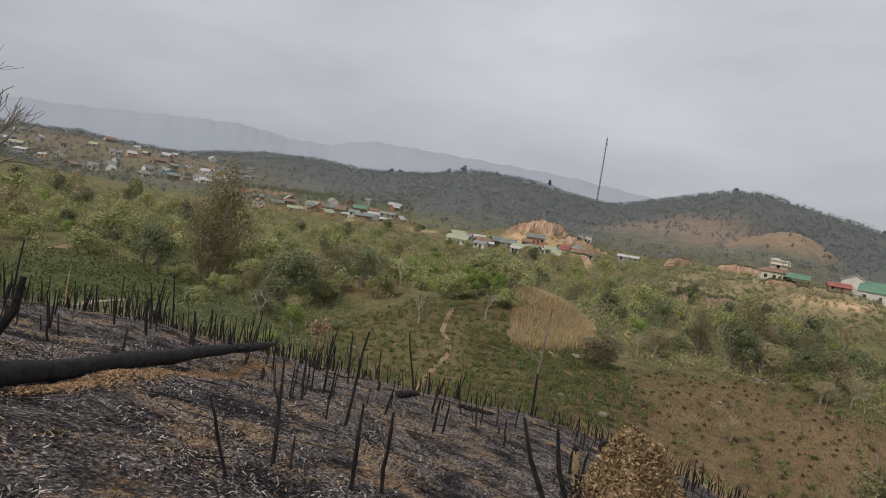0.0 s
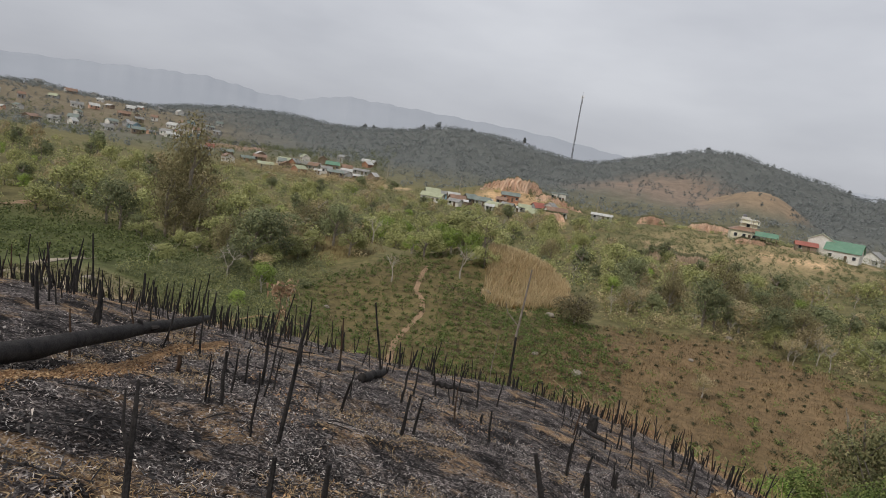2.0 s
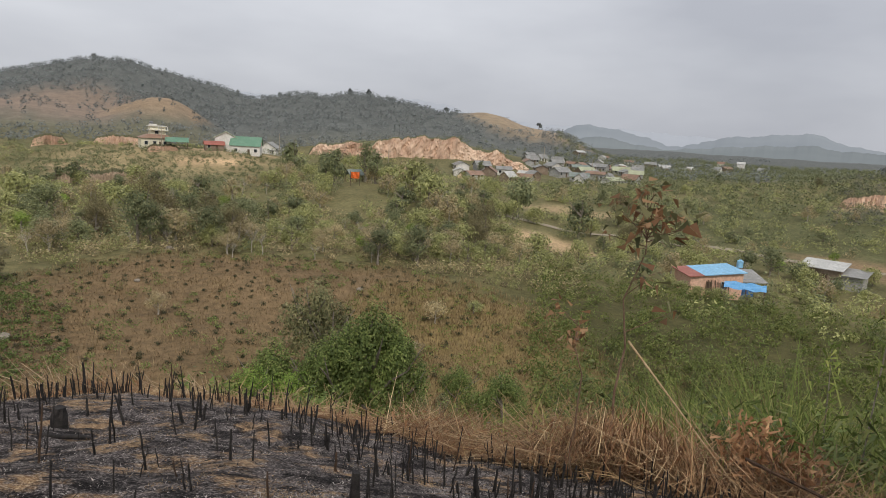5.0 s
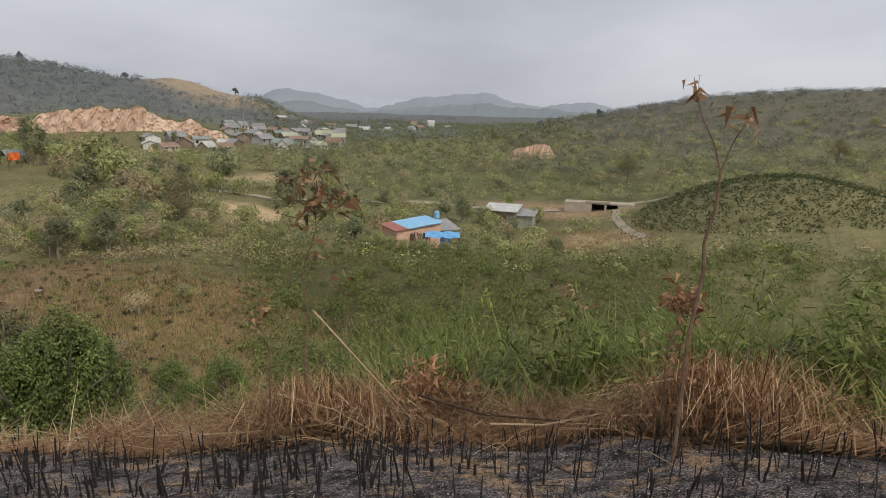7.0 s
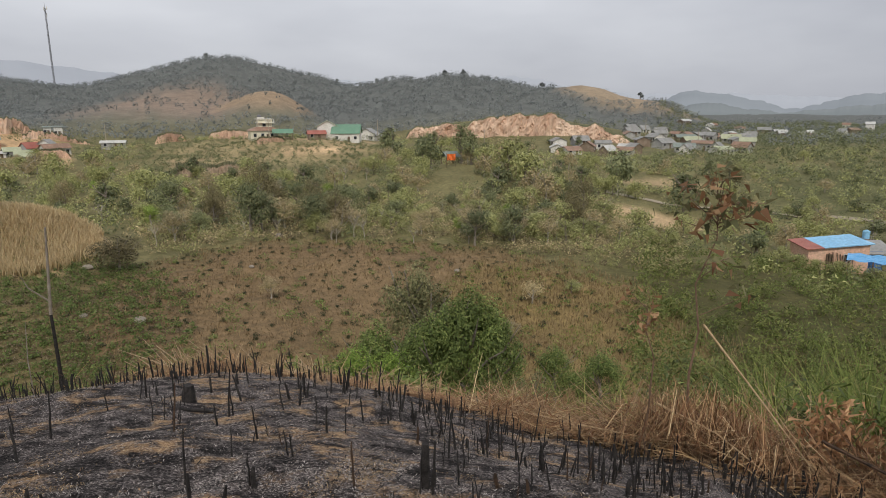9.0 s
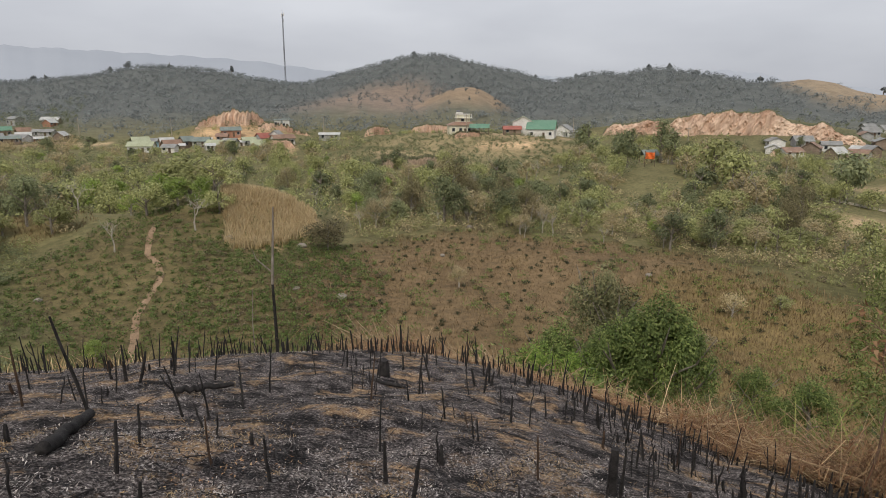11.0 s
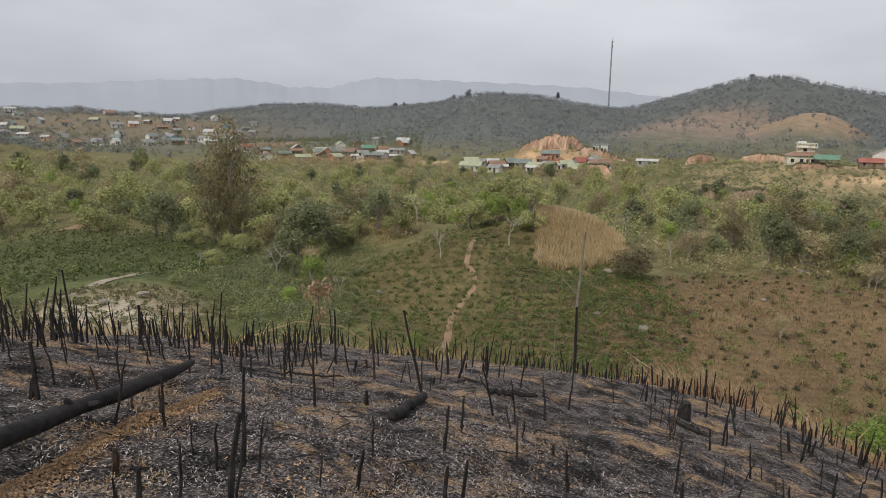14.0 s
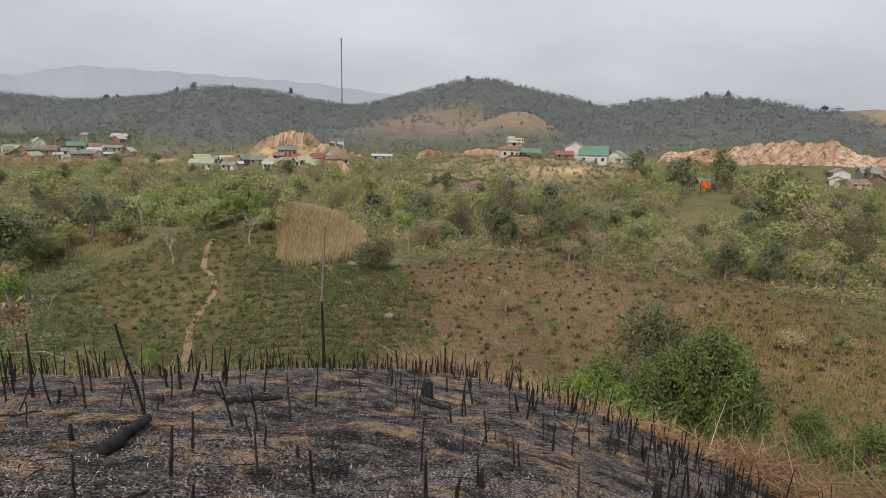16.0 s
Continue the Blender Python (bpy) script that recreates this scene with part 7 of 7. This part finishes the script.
# the houses on the terrace
V5 = "houses on the terrace"
house(15.6, 254, 6.5, 5, 2.2, 1.1, 6, "brown", "red", V5)
house(16.55, 260, 8.5, 8, 5.6, 2.2, 90, "white", "straw", V5, 2)
house(18.2, 256, 10.5, 8, 3.4, 3.0, -8, "white", "green", V5)
house(20.1, 282, 8, 7, 3.0, 2.2, 75, "white", "tin", V5)
house(21.0, 280, 9, 5, 2.4, 0.4, 0, "grey", "tin", V5)


def villa():
    """Cream two-storey house with a set-back upper floor, terrace rail and roof tank."""
    x, y = polar(11.1, 258)
    t = thing("villa", "cream two-storey house with tiled skirt roof and roof tank", "house", V5)
    t.matrix_basis = pose(x, y, ground_at(x, y), 0, 0, -11.1 + 8)
    part("wall", box(-5, 5, -4, 4, -0.5, 3.4), WALLS["cream"], t)
    v = [(-5.6, -4.6, 3.3), (5.6, -4.6, 3.3), (5.6, 4.6, 3.3), (-5.6, 4.6, 3.3), (-2.4, -2.2, 4.6), (3.6, -2.2, 4.6), (3.6, 2.8, 4.6), (-2.4, 2.8, 4.6)]
    part("roof", (v, [(3, 2, 1, 0), (4, 5, 6, 7), (0, 1, 5, 4), (1, 2, 6, 5), (2, 3, 7, 6), (3, 0, 4, 7)]), ROOFS["rust"], t)
    part("upper_wall", box(-1.8, 3.4, -2.0, 3.0, 4.4, 7.4), WALLS["cream"], t)
    part("balcony_slab", box(-2.2, 4.2, -2.9, 3.3, 6.0, 6.2), WALLS["white"], t)
    part("flat_roof", box(-2.3, 3.9, -2.5, 3.5, 7.4, 7.65), WALLS["white"], t)
    for px in (-2.2, 1.0, 3.9):
        part("balcony_post", box(px - 0.1, px + 0.1, -2.85, -2.65, 6.2, 7.4), WALLS["white"], t)
    part("parapet", box(-2.2, 0.6, -2.2, -1.9, 7.65, 8.3), WALLS["white"], t)
    part("roof_tank", tube([(-1.0, 0.5, 7.6), (-1.0, 0.5, 8.9), (-1.0, 0.5, 9.2)], [0.75, 0.75, 0.3], 12), M_STEEL, t, "steel water tank")
    for px in (-3.4, -0.6, 2.8):
        window(t, px, -4, 1.0, 1.0, 1.2)
    window(t, 0.4, -2, 4.8, 1.1, 1.0)
    part("door", box(0.8, 1.9, -4.06, -3.94, 0, 2.1), M_DOOR, t)


villa()


def open_shed(az, r, w, d, roof, label, turn=0.0):
    x, y = polar(az, r)
    t = thing("open_shed", label, "shed")
    t.matrix_basis = pose(x, y, ground_at(x, y), 0, 0, -az + turn)
    for px in (-w / 2, 0, w / 2):
        for py in (-d / 2, d / 2):
            part("post", box(px - 0.08, px + 0.08, py - 0.08, py + 0.08, -0.5, 2.6), M_DOOR, t)
    part("roof", slope_slab(-w / 2 - 0.4, w / 2 + 0.4, -d / 2 - 0.4, 2.2, 0.02, 3.7), ROOFS[roof], t)
    part("roof", slope_slab(-w / 2 - 0.4, w / 2 + 0.4, d / 2 + 0.4, 2.2, -0.02, 3.7), ROOFS[roof], t)


open_shed(12.75, 254, 7, 5, "green", "open shed with a green sheet roof beside the villa")
open_shed(27.3, 186, 4, 3, "teal", "small open hut with a teal roof among trees", 30)


def blue_house():
    """New peach house with a red and blue lean-to roof, an annex, tank stand and planks."""
    x, y = polar(58.4, 107)
    t = thing("lean_to_house", "peach house with red and light blue sheet roof among shrubs", "house")
    t.matrix_basis = pose(x, y, ground_at(x, y) + 0.6, 0, 0, -58.4 + 24)
    w, d = 8.0, 6.5
    v = [(-w / 2, -d / 2, -1), (w / 2, -d / 2, -1), (w / 2, d / 2, -1), (-w / 2, d / 2, -1), (-w / 2, -d / 2, 2.6), (w / 2, -d / 2, 3.5), (w / 2, d / 2, 3.5), (-w / 2, d / 2, 2.6)]
    part("wall", (v, [(3, 2, 1, 0), (4, 5, 6, 7), (0, 1, 5, 4), (1, 2, 6, 5), (2, 3, 7, 6), (3, 0, 4, 7)]), WALLS["peach"], t)

    def slab(x0, x1, lift):
        z = lambda q: 2.64 + (q + w / 2) / w * 0.9 + lift
        vv = [(q, p, z(q) + s) for s in (0, 0.12) for q, p in ((x0, -d / 2 - 0.4), (x1, -d / 2 - 0.4), (x1, d / 2 + 0.4), (x0, d / 2 + 0.4))]
        return vv, [(3, 2, 1, 0), (4, 5, 6, 7), (0, 1, 5, 4), (1, 2, 6, 5), (2, 3, 7, 6), (3, 0, 4, 7)]
    part("red_roof", slab(-w / 2 - 0.4, -w / 2 + 1.9, 0), ROOFS["red"], t, "red roof sheets")
    part("blue_roof", slab(-w / 2 + 1.9, w / 2 + 0.4, 0.02), ROOFS["sky"], t, "light blue roof sheets")
    window(t, 1.2, -d / 2, 1.0, 0.9, 1.0)
    part("door", box(-1.6, -0.8, -d / 2 - 0.05, -d / 2 + 0.05, 0, 2.0), M_DOOR, t)
    for k in range(9):
        px = -1.6 + k * 0.42 + 0.1 * math.sin(k * 5)
        part("plank", tube([(px + 0.2 * math.sin(k * 3), -d / 2 - 1.0, -0.6), (px, -d / 2 - 0.1, 2.0 + 0.3 * math.sin(k * 7))], [0.08, 0.07], 4), M_DOOR, t)
    part("annex_wall", box(w / 2 + 0.02, w / 2 + 2.8, -1.5, 2.5, -1, 2.2), plain_mat("blue_paint", (0.05, 0.14, 0.36), (0.08, 0.19, 0.44), 1.0, 0.7, 0.1), t, "deep blue panels")
    part("annex_roof", slope_slab(w / 2 + 0.1, w / 2 + 4.4, -2.4, 1.9, 3.0, 2.9), ROOFS["tin"], t)
    for px in (w / 2 + 1.2, w / 2 + 4.2):
        part("post", box(px - 0.07, px + 0.07, -2.3, -2.16, -1, 2.0), M_DOOR, t)
    s = thing("tank_stand", "blue water tank on a tall post stand", "water tank")
    s.matrix_basis = t.matrix_basis @ pose(w / 2 + 2.6, 3.6, 0)
    for px, py in ((-0.4, -0.4), (0.4, -0.4), (0.4, 0.4), (-0.4, 0.4)):
        part("post", box(px - 0.06, px + 0.06, py - 0.06, py + 0.06, -1, 3.0), M_DOOR, s)
    part("platform", box(-0.6, 0.6, -0.6, 0.6, 3.0, 3.1), M_DOOR, s)
    part("tank", tube([(0, 0, 3.1), (0, 0, 4.2), (0, 0, 4.4)], [0.5, 0.5, 0.2], 12), ROOFS["sky"], s, "blue plastic tank")
    c = thing("tarpaulin_shelter", "low shelter covered with a bright blue tarpaulin", "shelter")
    x2, y2 = polar(61.3, 101)
    c.matrix_basis = pose(x2, y2, ground_at(x2, y2) + 0.7, 0, 0, -61)
    vs, fs = [], []
    for i in range(9):
        for k in range(5):
            vs.append((-2.8 + i * 0.7, -1.5 + k * 0.75, 1.5 + 0.12 * math.sin(i * 1.9 + k) + 0.12 * k))
    fs = [(i * 5 + k, (i + 1) * 5 + k, (i + 1) * 5 + k + 1, i * 5 + k + 1) for i in range(8) for k in range(4)]
    part("tarpaulin", (vs, fs), plain_mat("blue_tarpaulin", (0.10, 0.32, 0.60), (0.18, 0.42, 0.70), 1.5, 0.5, 0.3), c)
    for px, py in ((-2.6, -1.4), (2.6, -1.4), (2.6, 1.3), (-2.6, 1.3)):
        part("post", box(px - 0.05, px + 0.05, py - 0.05, py + 0.05, -1.2, 1.55), M_DOOR, c)


blue_house()


def grey_hut():
    x, y = polar(66.7, 134)
    t = thing("field_hut", "grey lean-to hut of brick with a pale sheet roof", "hut")
    t.matrix_basis = pose(x, y, ground_at(x, y) + 0.3, 0, 0, -66.7 - 12)
    part("wall", box(-3.2, 3.2, -2.5, 2.5, -1, 2.7), WALLS["brown"], t)
    part("roof", slope_slab(-3.7, 3.6, -3.0, 2.7, 3.0, 3.5), ROOFS["pale"], t)
    part("side_wall", box(3.25, 6.6, -2.2, 2.2, -1, 2.0), WALLS["grey"], t)
    part("side_roof", slope_slab(3.3, 7.2, -2.8, 2.0, 2.6, 2.7), ROOFS["tin"], t)
    part("door", box(0.3, 1.2, -2.56, -2.44, 0, 1.9), M_DOOR, t)
    window(t, -1.6, -2.5, 0.9, 0.9, 0.9)


grey_hut()


def culvert():
    """Low concrete bridge with wing walls on the valley road."""
    x, y = polar(75.2, 152)
    t = thing("culvert_bridge", "low pale concrete bridge with parapet and wing walls", "bridge")
    t.matrix_basis = pose(x, y, ground_at(x, y), 0, 0, -75.2) @ Matrix.Diagonal((0.95, 1, 0.68, 1))
    part("deck", box(-8.5, 8.0, -2, 2, 2.2, 2.6), M_CONCRETE, t)
    part("parapet", box(-3.6, 2.2, -2.15, -1.85, 2.6, 3.2), M_CONCRETE, t)
    part("wing_wall", box(-8.5, -2.0, -2, 2, -1, 2.2), M_CONCRETE, t)
    part("wing_wall", box(4.2, 8.0, -2, 2, -1, 2.2), M_CONCRETE, t)
    part("pier", box(1.0, 1.5, -2, 2, -1, 2.2), M_CONCRETE, t)
    # dark panel across the back of the opening
    part("back_wall", box(-2.0, 4.2, 1.7, 2.0, -1, 2.2), M_DOOR, t)


culvert()


def radio_mast():
    """Tall lattice mast with antennas on the saddle."""
    x, y = polar(-3.9, 770)
    z = ground_at(x, y)
    top = 1.6 + math.tan(radians(7.25)) * 770
    t = thing("radio_mast", "tall thin lattice radio mast on a wooded saddle", "mast")
    t.matrix_basis = pose(x, y, z)
    h, w = top - z, 0.85
    for a in (90, 210, 330):
        px, py = w * math.cos(radians(a)), w * math.sin(radians(a))
        part("leg", tube([(px, py, -1), (px * 0.7, py * 0.7, h)], [0.20, 0.16], 6), M_STEEL, t)
    n = 26
    for k in range(n):
        z0, z1 = h * k / n, h * (k + 1) / n
        s0, s1 = w * (1 - 0.3 * k / n), w * (1 - 0.3 * (k + 1) / n)
        for a, b in ((90, 210), (210, 330), (330, 90)):
            part("brace", tube([(s0 * math.cos(radians(a)), s0 * math.sin(radians(a)), z0), (s1 * math.cos(radians(b)), s1 * math.sin(radians(b)), z1)], [0.11, 0.11], 4), M_STEEL, t)
    for zz, a in ((h - 2, 0), (h - 3, 120), (h - 2.5, 240), (h - 8, 60)):
        px, py = 1.5 * math.cos(radians(a)), 1.5 * math.sin(radians(a))
        part("antenna", box(px - 0.4, px + 0.4, py - 0.3, py + 0.3, zz, zz + 3.2), WALLS["white"], t)
    part("spire", tube([(0, 0, h - 1), (0, 0, h + 5)], [0.18, 0.08], 6), M_STEEL, t)


radio_mast()


def power_pole(az, r, tall):
    x, y = polar(az, r)
    t = thing("power_pole", "concrete power pole with a cross-arm in the village", "pole", "power poles of the villages")
    t.matrix_basis = pose(x, y, ground_at(x, y), 0, 0, -az)
    part("shaft", tube([(0, 0, -0.5), (0, 0, tall)], [0.17, 0.11], 7), M_CONCRETE, t)
    part("cross_arm", box(-0.9, 0.9, -0.07, 0.07, tall - 0.7, tall - 0.55), M_STEEL, t)


for spec in [(-13.2, 298, 10), (-26.0, 380, 9), (-19.8, 350, 10), (11.6, 250, 8), (20.9, 270, 9), (-0.9, 320, 8), (44, 330, 9), (48.2, 300, 9), (-40.5, 450, 9), (-45, 500, 9), (82.2, 365, 12), (30.3, 280, 6)]:
    power_pole(*spec)


def orange_canopy():
    """An orange tarpaulin hung between posts beside a small hut."""
    x, y = polar(27.4, 171)
    t = thing("orange_tarpaulin", "bright orange tarpaulin hung between posts among trees", "tarpaulin")
    t.matrix_basis = pose(x, y, ground_at(x, y) + 1.3, 0, 0, -27.4)
    vs = [(-1.1 + i * 0.44, 0.25 * math.sin(i * 2 + k), 0.4 + k * 0.42 + 0.1 * math.sin(i * 3)) for i in range(6) for k in range(5)]
    part("cloth", (vs, [(i * 5 + k, (i + 1) * 5 + k, (i + 1) * 5 + k + 1, i * 5 + k + 1) for i in range(5) for k in range(4)]), plain_mat("orange_cloth", (0.72, 0.14, 0.03), (0.85, 0.22, 0.06), 1.5, 0.7, 0.2), t)
    for px in (-1.2, 1.2):
        part("post", box(px - 0.06, px + 0.06, -0.06, 0.06, -2.0, 2.4), M_DOOR, t)


orange_canopy()
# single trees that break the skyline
# crest crowns share the leaf colour greyed for haze
M_SKY_TREE = M_HAZED_WOOD


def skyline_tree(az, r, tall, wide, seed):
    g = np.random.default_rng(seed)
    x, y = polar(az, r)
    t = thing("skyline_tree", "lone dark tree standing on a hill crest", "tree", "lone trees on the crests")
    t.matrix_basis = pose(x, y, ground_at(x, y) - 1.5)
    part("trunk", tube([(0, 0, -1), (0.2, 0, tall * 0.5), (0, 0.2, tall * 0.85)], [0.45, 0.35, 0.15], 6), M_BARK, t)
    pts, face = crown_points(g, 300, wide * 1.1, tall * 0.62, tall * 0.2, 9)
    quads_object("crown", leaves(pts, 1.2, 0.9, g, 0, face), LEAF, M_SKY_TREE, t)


for i, (az, r, tl, wd) in enumerate([(-8.2, 705, 17, 3.5), (-15.9, 700, 15, 6), (-17.2, 720, 13, 4), (-12.9, 705, 13, 5), (-22.3, 810, 14, 4), (-21.6, 810, 13, 5), (20.9, 705, 15, 4), (7.0, 775, 13, 4), (9.5, 775, 13, 5), (12, 790, 14, 4),
                          (26.8, 645, 11, 4), (28.4, 645, 13, 4), (30.5, 650, 12, 5), (35.2, 620, 12, 4), (43.4, 615, 11, 4), (69.6, 360, 9, 4), (71.2, 365, 10, 4), (70.4, 362, 11, 5), (74.5, 368, 9, 3), (17.5, 790, 13, 4), (15.2, 795, 12, 3)]):
    skyline_tree(az, r, tl * 0.72, wd * 0.75, 301 + i)
